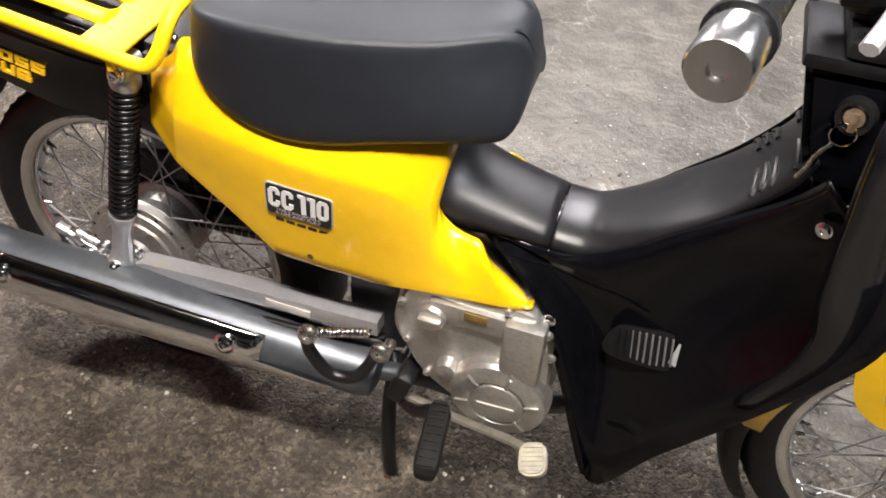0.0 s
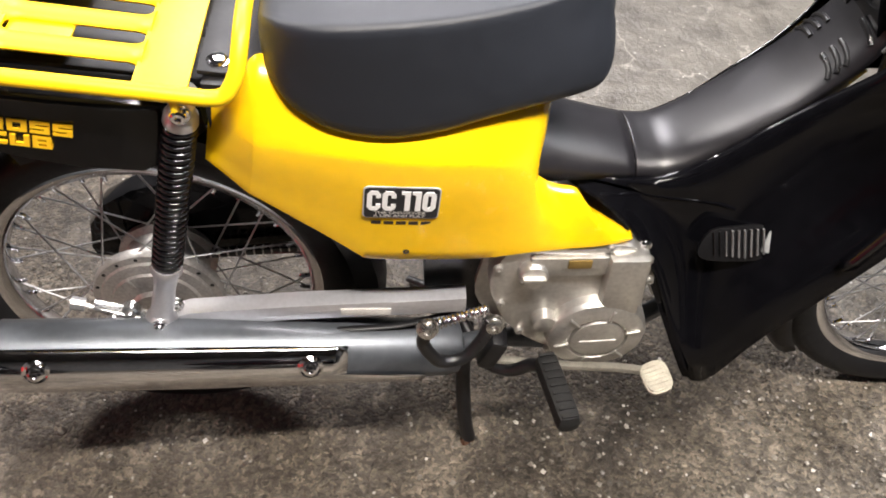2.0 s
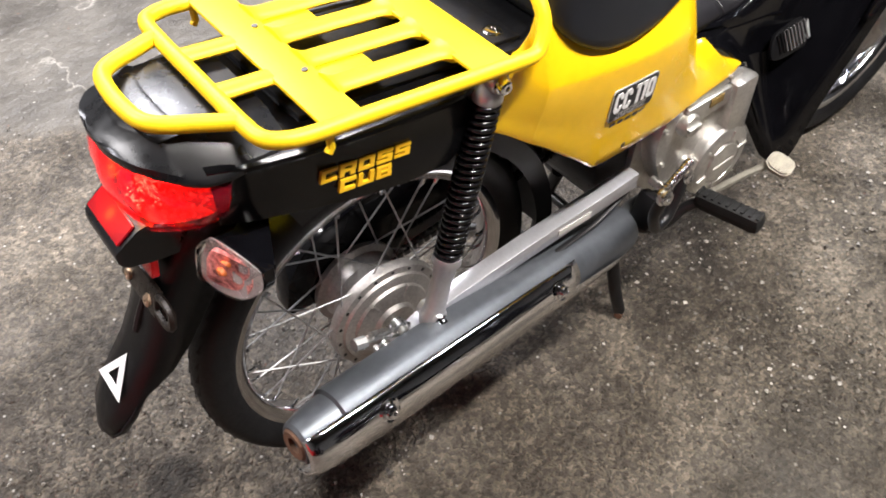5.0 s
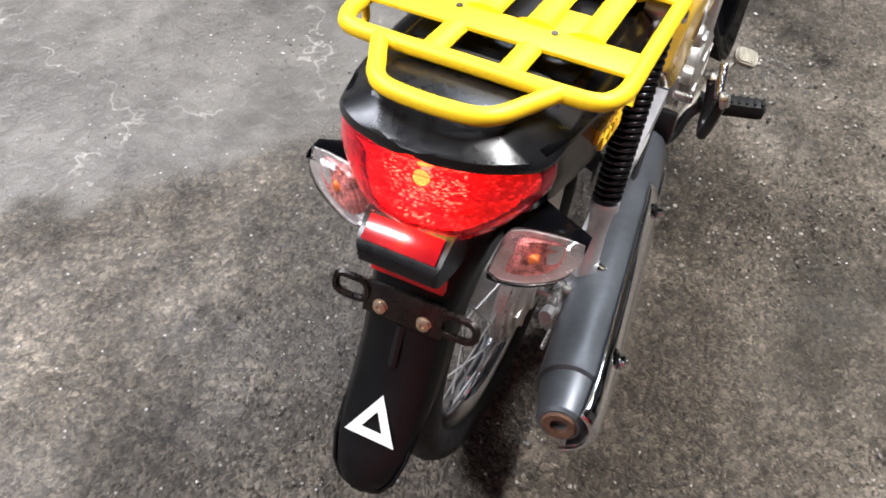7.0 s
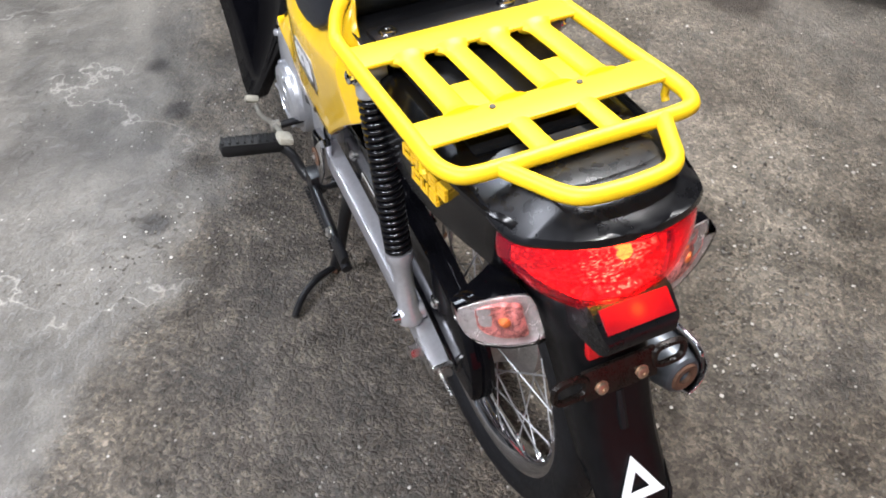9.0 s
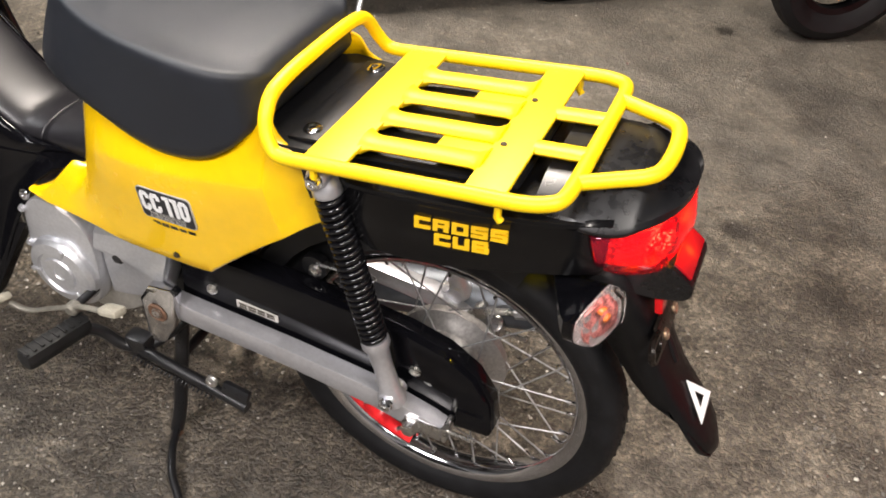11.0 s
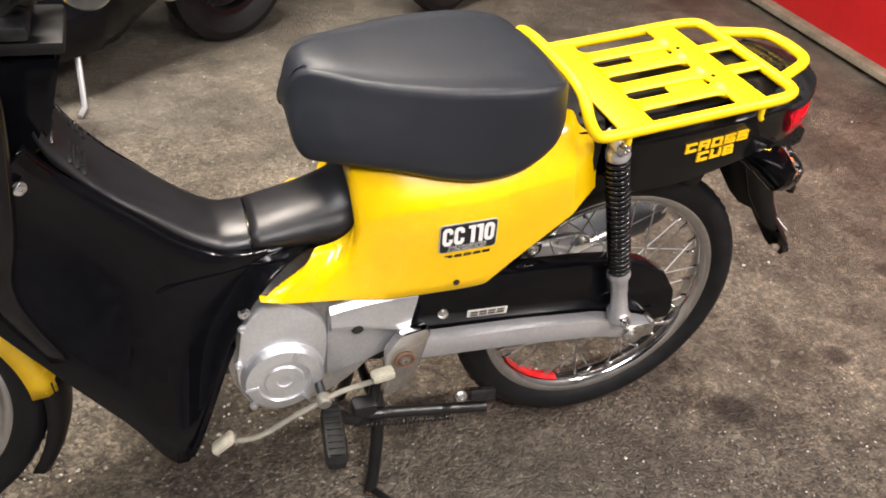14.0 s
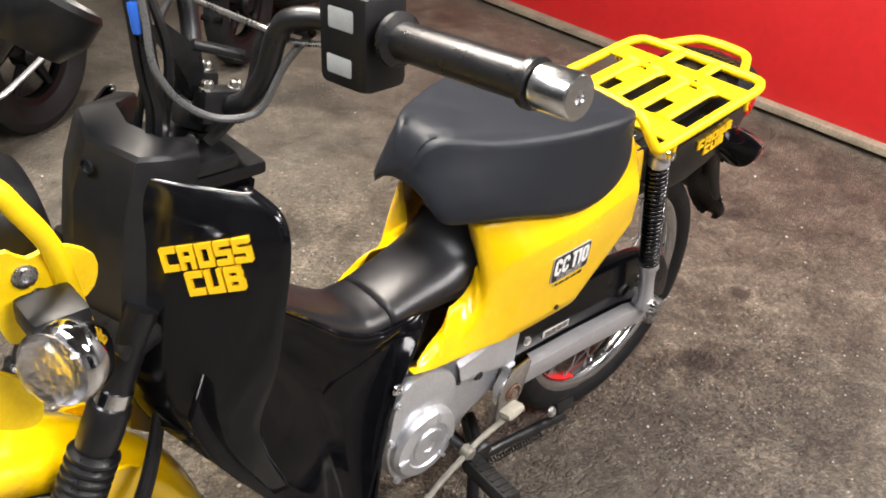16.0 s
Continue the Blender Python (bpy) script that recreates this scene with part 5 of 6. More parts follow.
# engine
engine = part("crankcase", loft([[(x, y, z) for x, z in curve2([(0.445, 0.40), (0.46, 0.452), (0.53, 0.468), (0.64, 0.462), (0.672, 0.43), (0.674, 0.35), (0.655, 0.275), (0.60, 0.238), (0.53, 0.245), (0.47, 0.29), (0.44, 0.34)], 3)]
                                  for y in (-0.085, 0.085)]), CAST, bike, "cast aluminium engine case")
cover = [(0.452, 0.398), (0.463, 0.44), (0.482, 0.462), (0.52, 0.466), (0.56, 0.462), (0.615, 0.467), (0.645, 0.45), (0.657, 0.41), (0.664, 0.34), (0.658, 0.29), (0.632, 0.252), (0.598, 0.242), (0.555, 0.252), (0.50, 0.29), (0.468, 0.34)]
clutch_cover = part("clutch_cover", prism(curve2(cover, 4), -0.118, -0.083, 0.008), CAST, engine, "cast clutch side cover", sharp=30)
part("clutch_dome", lathe([(0, 0.0), (0.070, 0.0), (0.0685, 0.020), (0.065, 0.026), (0.060, 0.029), (0.042, 0.031), (0.0405, 0.027), (0.0375, 0.027), (0.036, 0.032), (0.030, 0.034), (0, 0.0345)], (0.604, -0.110, 0.305), (0, -1, 0), 48), CAST, engine, "round clutch dome", sharp=25)
for k in range(6):
    a = radians(15 + 60 * k)
    part("dome_rib", block((0.604 + 0.049 * math.cos(a), -0.1405, 0.305 + 0.049 * math.sin(a)), (0.02, 0.005, 0.004), 0.001, Matrix.Rotation(-a, 4, "Y")), CAST, engine)
part("dome_mark", block((0.604, -0.1445, 0.305), (0.05, 0.002, 0.004), 0.0008, pose(0, 0, 0, 0, -3, 0)), STICKER, engine)
part("clutch_bulge", block((0.625, -0.122, 0.398), (0.054, 0.030, 0.118), 0.010), CAST, engine, sharp=30)
part("clutch_shelf", block((0.55, -0.121, 0.437), (0.10, 0.012, 0.034), 0.005), CAST, engine)
part("case_sticker", block((0.562, -0.1285, 0.445), (0.030, 0.002, 0.014), 0.0005), mat("brass_sticker", (0.30, 0.20, 0.06), 0.45, 0.5, var=0.3, scale=80), engine, "small brass-coloured sticker")
part("oil_filler", lathe([(0, 0.0), (0.019, 0), (0.019, 0.014), (0.016, 0.018), (0.005, 0.018), (0, 0.017)], (0.505, -0.118, 0.425), (0, -1, 0.15), 24), CAST, engine, "ribbed oil filler cap")
part("oil_filler_grip", block((0.505, -0.138, 0.428), (0.03, 0.008, 0.006), 0.002), CAST, engine)
part("kick_boss", lathe([(0, 0), (0.017, 0), (0.015, 0.018), (0.009, 0.02), (0, 0.02)], (0.53, -0.116, 0.33), (0, -1, 0), 20), CAST, engine)
for x, z in ((0.462, 0.43), (0.47, 0.36), (0.50, 0.30), (0.545, 0.256), (0.652, 0.44), (0.661, 0.40), (0.60, 0.463)):
    bolt(engine, (x, -0.116, z), (0, -1, 0), 0.0052, 0.007, CAST)
gen = [(0.532, 0.335), (0.530, 0.40), (0.545, 0.435), (0.572, 0.452), (0.60, 0.462), (0.63, 0.455), (0.652, 0.43), (0.66, 0.385), (0.664, 0.33), (0.65, 0.282), (0.615, 0.255), (0.575, 0.258), (0.545, 0.285)]
part("generator_cover", prism(curve2(gen, 4), 0.083, 0.112, 0.008), CAST_PAINT, engine, "silver generator side cover", sharp=30)
part("generator_dome", lathe([(0, 0), (0.063, 0), (0.061, 0.014), (0.056, 0.021), (0.040, 0.024), (0.038, 0.0205), (0.030, 0.0205), (0.028, 0.024), (0.011, 0.024), (0.010, 0.022), (0, 0.022)], (0.597, 0.106, 0.331), (0, 1, 0), 48), CAST_PAINT, engine, "round generator dome", sharp=25)
for k in range(3):
    a = radians(-10 + 120 * k)
    part("dome_rib", block((0.597 + 0.048 * math.cos(a), 0.1285, 0.331 + 0.048 * math.sin(a)), (0.020, 0.006, 0.007), 0.002, Matrix.Rotation(-a, 4, "Y")), CAST_PAINT, engine)
for x, z in ((0.652, 0.43), (0.66, 0.36), (0.64, 0.272)):
    bolt(engine, (x, 0.110, z), (0, 1, 0), 0.0055, 0.007, CAST_PAINT)
sprocket = [(0.527, 0.438), (0.50, 0.447), (0.44, 0.452), (0.388, 0.450), (0.397, 0.41), (0.410, 0.37), (0.425, 0.335), (0.46, 0.318), (0.50, 0.305), (0.526, 0.30), (0.528, 0.36)]
sc = part("sprocket_cover", prism(sprocket, 0.062, 0.099, 0.005), CAST_PAINT, bike, "silver faceted sprocket cover", sharp=25)
rows = []
for (za, zb), y in (((0.449, 0.436), 0.0985), ((0.440, 0.428), 0.106), ((0.386, 0.408), 0.113), ((0.378, 0.401), 0.112), ((0.366, 0.389), 0.0985)):
    rows.append([(0.391 + 0.134 * u + (0.012 if za < 0.40 else 0.0) * (1 - u), y, za + (zb - za) * u + 0.005 * math.sin(math.pi * u)) for u in np.linspace(0, 1, 9)])
part("cover_facet", loft(rows, closed=False), CAST_PAINT, sc, sharp=18)
part("cover_plug", lathe([(0, 0.004), (0.007, 0.004), (0.009, 0), (0.0105, 0)], (0.484, 0.110, 0.398), (0, 1, 0.1), 20), GRIP, bike)
cyl = part("cylinder", block((0.735, 0, 0.365), (0.13, 0.11, 0.11), 0.012), CAST, bike, "finned aluminium cylinder")
for k in range(7):
    part("cooling_fin", block((0.683 + 0.016 * k, 0, 0.365), (0.005, 0.125, 0.125), 0.001), CAST, cyl)

# chassis behind the engine
part("frame_tube", sweep(spline([(0.88, 0, 0.66), (0.74, 0, 0.50), (0.55, 0, 0.50), (0.42, 0, 0.52), (0.20, 0, 0.66), (0.05, 0, 0.68)], 6), 0.022, 12), BLACKSTEEL, bike)
part("inner_fender", loft([[((0.318 + dr) * math.cos(a), y, AXLE_Z + (0.318 + dr) * math.sin(a)) for y, dr in ((0.05, -0.04), (0.05, -0.008), (0.03, 0.0), (0, 0.002), (-0.03, 0.0), (-0.05, -0.008), (-0.05, -0.04))]
                           for a in (radians(q) for q in range(-8, 113, 8))], closed=False), MATTE, bike, "black inner rear fender", sharp=60)
part("engine_hanger", prism(curve2([(0.385, 0.30), (0.37, 0.38), (0.39, 0.46), (0.45, 0.47), (0.47, 0.38), (0.45, 0.28)], 3), -0.075, 0.06), BLACKSTEEL, bike)
bm = prism([(0.441, 0.351), (0.420, 0.384), (0.379, 0.392), (0.372, 0.381), (0.384, 0.317), (0.407, 0.269), (0.426, 0.257), (0.442, 0.264), (0.440, 0.310)], 0.108, 0.128, 0.006)
pv = part("pivot_plate", bm, CHROME, bike, "bright faceted pivot plate with a recessed bolt")
part("pivot_recess", lathe([(0.017, 0.001), (0.015, 0.003), (0.013, 0.001), (0.008, 0.0008), (0.007, 0.004), (0, 0.005)], (0.411, 0.128, 0.334), (0, 1, 0), 24), RUST, pv)
bolt(pv, (0.411, 0.129, 0.334), (0, 1, 0), 0.007, 0.005, STEEL)
for s in (1, -1):
    y = s * 0.101
    up = 0.010 if s < 0 else 0.0
    arm = [(0.425, 0.355), (0.37, 0.352), (0.20, 0.346), (0.06, 0.336), (0.0, 0.322), (-0.03, 0.314), (-0.05, 0.306), (-0.05, 0.288), (0.0, 0.286), (0.06, 0.298), (0.20, 0.310), (0.36, 0.316), (0.425, 0.320)]
    sw = part("swingarm", prism([(x, z + up * (1 if x > 0.03 else 0.3) + (0.008 if s < 0 and q > 8 and x > 0.03 else 0.0)) for q, (x, z) in enumerate(arm)], y - 0.013, y + 0.013, 0.0015), SILVER, bike, "silver box-section swingarm")
    part("arm_cap", block((-0.052, y, 0.297), (0.008, 0.03, 0.03), 0.003), STEEL, sw)
    part("chain_adjuster", sweep([(-0.095, y + s * 0.004, 0.297), (-0.02, y + s * 0.004, 0.297)], 0.003, 8), STEEL, sw)
    part("axle_nut", lathe([(0, 0), (0.015, 0), (0.015, 0.006), (0.0115, 0.006), (0.0115, 0.018), (0.006, 0.02), (0, 0.02)], (-0.004, y + s * 0.012, 0.298), (0, s, 0), 6), STEEL, sw)
    part("adjuster_plate", block((-0.02, y + s * 0.014, 0.297), (0.055, 0.003, 0.026), 0.001), STEEL, sw)
    # shock absorber
    top, bot = Vector((0.120, s * 0.118, 0.690)), Vector((0.027, s * 0.116, 0.345))
    d = (bot - top).normalized()
    L = (bot - top).length
    sh = part("shock_absorber", lathe([(0, 0.0), (0.012, 0.0), (0.012, 0.02), (0.0125, 0.022), (0.0125, 0.26), (0.012, 0.262), (0, 0.262)], top, d, 20), SPRING, bike, "black coil-spring shock absorber")
    side = d.cross(Vector((0, 1, 0))).normalized()
    upv = d.cross(side)
    coil = []
    turns, n = 24, 24 * 12
    for i in range(n + 1):
        a = 2 * math.pi * turns * i / n
        coil.append(top + d * (0.028 + 0.222 * i / n) + (side * math.cos(a) + upv * math.sin(a)) * 0.0160)
    part("spring", sweep(coil, 0.0035, 8), SPRING, sh, "glossy black coil spring", sharp=80)
    part("top_cap", lathe([(0, -0.004), (0.011, -0.002), (0.013, 0.006), (0.0175, 0.013), (0.0185, 0.024), (0.017, 0.028), (0, 0.028)], top, d, 28), SILVER, sh, "silver spring cap")
    part("lower_mount", lathe([(0, 0.252), (0.0185, 0.252), (0.0195, 0.262), (0.015, 0.272), (0.0135, 0.30), (0.015, L - 0.01), (0.02, L), (0.018, L + 0.012), (0, L + 0.012)], top, d, 24), SILVER, sh, "silver lower mount")
    for p in (top, bot):
        part("mount_bush", lathe([(0, -0.02), (0.0135, -0.02), (0.0135, 0.013), (0.0115, 0.016), (0, 0.016)], p, (0, s, 0), 24), SILVER, sh)
        bolt(sh, p + Vector((0, s * 0.016, 0)), (0, s, 0), 0.0085, 0.011, CHROME)

lug = part("frame_lug", prism(curve2([(0.20, 0.47), (0.185, 0.478), (0.168, 0.472), (0.165, 0.452), (0.18, 0.44), (0.20, 0.45)], 3), 0.036, 0.05), BLACKSTEEL, bike)
bolt(lug, (0.180, 0.05, 0.457), (0, 1, 0), 0.008, 0.008, STEEL)
part("lug_bar", sweep([(0.175, 0.046, 0.468), (0.12, 0.046, 0.475), (0.09, 0.046, 0.472)], 0.006, 8, flat=0.6), STEEL, lug)

# chain and its case
case = [(0.392, 0.425), (0.36, 0.436), (0.28, 0.442), (0.19, 0.441), (0.10, 0.438), (0.03, 0.432), (-0.03, 0.418), (-0.075, 0.390), (-0.103, 0.35), (-0.112, 0.305), (-0.108, 0.286), (-0.05, 0.280), (0.05, 0.278), (0.2, 0.282), (0.33, 0.292), (0.40, 0.32)]
cc = part("chain_case", prism(case, 0.045, 0.084, 0.010), GLOSS, bike, "black chain case", sharp=35)
bolt(cc, (0.338, 0.084, 0.378), (0, 1, 0), 0.007, 0.006, STEEL)
bolt(cc, (0.008, 0.084, 0.372), (0, 1, 0), 0.007, 0.006, STEEL)
lab = part("warning_label", block((0.261, 0.0855, 0.369), (0.070, 0.0015, 0.014), 0.0005, pose(0, 0, 0, 0, -2, 0)), STICKER, cc, "small printed warning label")
for k in range(4):
    for row in range(2):
        part("label_print", block((0.238 + 0.0155 * k, 0.0867, 0.3665 + 0.0055 * row), (0.013, 0.001, 0.0034), 0), PRINT_DARK, cc)
part("arm_sticker", block((0.292, -0.1150, 0.343), (0.066, 0.0015, 0.013), 0.0005, pose(0, 0, 0, 0, 1.5, 0)), STICKER, bike, "pale sticker on the swingarm")
link = finish(block((0, 0, 0), (0.011, 0.004, 0.010), 0.002), "chain_link", BLACKSTEEL)
pin = finish(lathe([(0, -0.006), (0.004, -0.006), (0.004, 0.006), (0, 0.006)], seg=8), "chain_roller", STEEL)
for run, (z0, z1) in (("lower", (0.304, 0.342)),):
    for k in range(34):
        x = 0.02 + k * 0.0127
        z = z0 + (z1 - z0) * k / 34
        for yy in (-0.005, 0.005):
            o = new("chain_link", link)
            o.parent = bike
            o.location = (x, 0.041 + yy - 0.012, z)
        o = new("chain_roller", pin)
        o.parent = bike
        o.location = (x + 0.006, 0.029, z)

# exhaust
ma, mb = Vector((-0.222, -0.170, 0.3490)), Vector((0.425, -0.101, 0.2420))
d = (mb - ma).normalized()
L = (mb - ma).length
muf = part("muffler", lathe([(0.0, 0.006), (0.010, 0.006), (0.011, -0.001), (0.024, -0.001), (0.028, 0.003), (0.034, 0.03), (0.0365, 0.055), (0.0372, 0.0552), (0.0415, 0.058), (0.0425, 0.2), (0.0425, 0.40), (0.042, 0.50), (0.0415, L - 0.03), (0.037, L - 0.008), (0.018, L), (0, L)], ma, d, 44), MUFFLER, bike, "grey muffler with rusty outlet", sharp=30)
part("outlet", lathe([(0.0105, 0.004), (0.0105, -0.003), (0.019, -0.004), (0.0225, -0.0005)], ma, d, 32), RUST, muf, "rusty muffler outlet")
sd = d.cross(Vector((0, 0, 1))).normalized()
su = sd.cross(d)
rings = []
for k, (h, r) in enumerate(((-0.006, 0.037), (-0.002, 0.042), (0.012, 0.047), (0.05, 0.0505), (0.12, 0.052), (0.30, 0.052), (0.42, 0.0505), (0.47, 0.048), (0.49, 0.0465))):
    ring = []
    for q in np.linspace(-78, 56, 19):
        a = radians(q)
        cut = 0.11 if (k >= 7 and q < 2) else 0.0
        ring.append(tuple(ma + d * (h + cut) + (sd * math.cos(a) + su * math.sin(a)) * r))
    rings.append(ring)
hs = part("heat_shield", loft(rings, closed=False), CHROME, muf, "chrome muffler heat shield", sharp=60)
sol = hs.modifiers.new("thickness", "SOLIDIFY")
sol.thickness = 0.003
for h in (0.108, 0.440):
    a = radians(23)
    out = sd * math.cos(a) + su * math.sin(a)
    part("bolt_dish", lathe([(0.017, 0.0015), (0.014, 0.004), (0.010, 0.002), (0, 0.002)], ma + d * h + out * 0.0495, out, 24), CHROME, hs)
    bolt(hs, ma + d * h + out * 0.0515, out, 0.0085, 0.010, CHROME)
part("exhaust_pipe", sweep(spline([(0.41, -0.102, 0.245), (0.44, -0.09, 0.238), (0.49, -0.07, 0.22), (0.60, -0.06, 0.205), (0.72, -0.03, 0.225), (0.79, -0.01, 0.29), (0.79, 0, 0.34)], 6), 0.0145, 14), MUFFLER, bike, "bent exhaust pipe")
part("muffler_stay", sweep(spline([(0.43, -0.100, 0.325), (0.38, -0.108, 0.318), (0.33, -0.112, 0.308), (0.235, -0.120, 0.312)], 5), 0.005, 10, flat=0.45), MATTE, bike, "black muffler hanger strap")

# rear brake arm and rod
arm = part("brake_arm", sweep([(0.03, -0.092, 0.305), (-0.02, -0.096, 0.335), (-0.062, -0.098, 0.352)], 0.0065, 8, flat=0.6), STEEL, bike, "steel brake arm")
part("brake_rod", sweep([(-0.075, -0.10, 0.352), (0.06, -0.104, 0.290), (0.42, -0.11, 0.245)], 0.0035, 8), STEEL, bike)
part("brake_adjuster", lathe([(0, 0), (0.009, 0), (0.009, 0.018), (0, 0.018)], (-0.09, -0.10, 0.357), (1, 0, -0.35), 8), SPOKE, arm)
part("brake_cam", lathe([(0, 0), (0.012, 0), (0.012, 0.012), (0.007, 0.014), (0.007, 0.022), (0, 0.022)], (-0.018, -0.090, 0.335), (0, -1, 0), 12), STEEL, arm)
for x, z in ((0.045, 0.352), (-0.045, 0.318)):
    bolt(arm, (x, -0.100, z), (0, -1, 0.1), 0.008, 0.010, STEEL)

# right step: bracket, spring, kick lever and pedal
part("step_arm", sweep(spline([(0.370, -0.202, 0.414), (0.364, -0.197, 0.384), (0.376, -0.192, 0.349), (0.392, -0.187, 0.327), (0.422, -0.182, 0.331), (0.444, -0.177, 0.371), (0.450, -0.172, 0.394)], 5), 0.0085, 10), BLACKSTEEL, bike, "bent black kick arm")
bolt(bike, (0.369, -0.200, 0.417), (0, -1, 0.3), 0.011, 0.012, STEEL)
coil = [Vector((0.377, -0.194, 0.414)) + Vector((0.066, 0.01, 0.016)) * (i / 120) + Vector((0, 0.0055 * math.cos(2 * math.pi * 12 * i / 120), 0.0055 * math.sin(2 * math.pi * 12 * i / 120))) for i in range(121)]
part("return_spring", sweep(coil, 0.0019, 6), CHROME, bike, "bright return spring", sharp=80)
bolt(bike, (0.454, -0.172, 0.387), (0, -1, 0.2), 0.011, 0.012, STEEL)
for s in (1, -1):
    a = Vector((0.515, s * 0.13, 0.262))
    part("step_bar", sweep(spline([(0.43, s * 0.06, 0.245), (0.455, s * 0.11, 0.225), (0.49, s * 0.135, 0.228), (0.52, s * 0.15, 0.262), (0.535, s * 0.18, 0.28), (0.54, s * 0.25, 0.288)], 6), 0.0095, 10), BLACKSTEEL, bike, "black step bar")
    bm = block((0, 0, 0), (0.033, 0.116, 0.031), 0.0135)
    tilt = pose(0, 0, 0, s * 6, 0, s * -8)
    bm.transform(Matrix.Translation((0.541, s * 0.212, 0.288)) @ tilt)
    peg = part("foot_peg", bm, PEG, bike, "ribbed black rubber foot peg")
    for k in range(9):
        part("peg_rib", block((0, 0, 0), (0.021, 0.005, 0.003), 0.001, Matrix.Translation((0.541, s * 0.212, 0.288)) @ tilt @ Matrix.Translation((0, -0.052 + 0.013 * k, 0.0155))), PEG, peg)
part("brake_pedal", sweep(spline([(0.47, -0.12, 0.235), (0.56, -0.14, 0.245), (0.63, -0.17, 0.279), (0.66, -0.187, 0.295)], 5), 0.007, 8, flat=0.8), LEVER, bike, "worn dull steel brake pedal arm")
bm = rounded(0.036, 0.044, 0.013, -0.007, 0.007)
bmesh.ops.bevel(bm, geom=[e for e in bm.edges if abs(e.verts[0].co.z - e.verts[1].co.z) < 1e-6], offset=0.003, segments=2, affect="EDGES")
bm.transform(pose(0.672, -0.205, 0.304, 14, -18, 10) @ Matrix.Translation((-0.018, -0.022, 0)))
pad = part("pedal_pad", bm, WORN, bike, "worn pale rubber pedal pad")
for k in range(6):
    part("pad_rib", block((0, 0, 0), (0.026, 0.003, 0.002), 0.0008, pose(0.672, -0.205, 0.304, 14, -18, 10) @ Matrix.Translation((0, -0.015 + 0.006 * k, 0.0072))), WORN, pad)
part("step_bracket", block((0.465, -0.115, 0.262), (0.026, 0.045, 0.06), 0.008, pose(0, 0, 0, 0, 20, 0)), BLACKSTEEL, bike, "black step bracket")
part("case_pin", lathe([(0, 0), (0.008, 0), (0.008, 0.03), (0.006, 0.032), (0, 0.032)], (0.448, -0.122, 0.345), (0, -1, 0), 14), STEEL, bike)
# left shift lever
sl = part("shift_lever", sweep(spline([(0.678, 0.170, 0.268), (0.655, 0.170, 0.266), (0.63, 0.168, 0.271), (0.595, 0.165, 0.289), (0.555, 0.165, 0.310), (0.518, 0.165, 0.328), (0.47, 0.165, 0.338)], 6), 0.0050, 10, flat=0.6), LEVER, bike, "worn dull steel shift lever")
for c, turn in (((0.694, 0.174, 0.273), 38), ((0.458, 0.167, 0.351), 12)):
    bm = block((0, 0, 0), (0.036, 0.026, 0.014), 0.0065)
    bm.transform(pose(*c, 18, turn, 0))
    part("shift_pad", bm, WORN, bike, "worn pale rubber shift pad")
part("shift_boss", lathe([(0, 0.0), (0.011, 0.0), (0.011, 0.014), (0.008, 0.017), (0, 0.017)], (0.545, 0.155, 0.312), (0, 1, 0), 16), LEVER, sl)
part("shift_shaft", sweep([(0.545, 0.10, 0.312), (0.545, 0.158, 0.312)], 0.007, 10), BLACKSTEEL, bike)

# stands
for s in (1, -1):
    leg = [(0.435, s * 0.06, 0.24), (0.432, s * 0.085, 0.16), (0.438, s * 0.105, 0.06), (0.446, s * 0.115, 0.012)]
    st = part("stand_leg", sweep(spline(leg, 5), 0.0115, 12), BLACKSTEEL, bike, "black centre stand leg")
    part("stand_foot", sweep(spline([(0.452, s * 0.114, 0.009), (0.444, s * 0.118, 0.008), (0.436, s * 0.122, 0.009)], 4), 0.0075, 10, flat=0.8), RUST, st, "worn stand foot")
part("stand_cross", sweep([(0.433, -0.08, 0.175), (0.433, 0.08, 0.175)], 0.009, 10), BLACKSTEEL, bike)
part("stand_tread", sweep(spline([(0.444, 0.116, 0.014), (0.42, 0.16, 0.022), (0.39, 0.20, 0.02), (0.357, 0.228, 0.010)], 5), 0.007, 10), BLACKSTEEL, bike, "black centre stand foot lever")
ss = part("side_stand", sweep(spline([(0.475, 0.125, 0.222), (0.44, 0.132, 0.226), (0.34, 0.135, 0.213), (0.262, 0.138, 0.203)], 5), 0.0095, 10), BLACKSTEEL, bike, "black side stand folded up")
part("side_foot", block((0.274, 0.143, 0.240), (0.046, 0.012, 0.020), 0.004, pose(0, 0, 0, 24, -6, 0)), BLACKSTEEL, ss)
bolt(ss, (0.314, 0.146, 0.248), (0, 1, 0.4), 0.008, 0.007, STEEL)
part("side_spring", sweep([Vector((0.47, 0.142, 0.216)) + Vector((-0.15, 0, -0.02)) * (i / 160) + Vector((0, 0.004 * math.cos(2 * math.pi * 20 * i / 160), 0.004 * math.sin(2 * math.pi * 20 * i / 160))) for i in range(161)], 0.0015, 6), BLACKSTEEL, ss, sharp=80)
part("stand_pivot", block((0.47, 0.122, 0.228), (0.04, 0.03, 0.045), 0.008), BLACKSTEEL, bike)

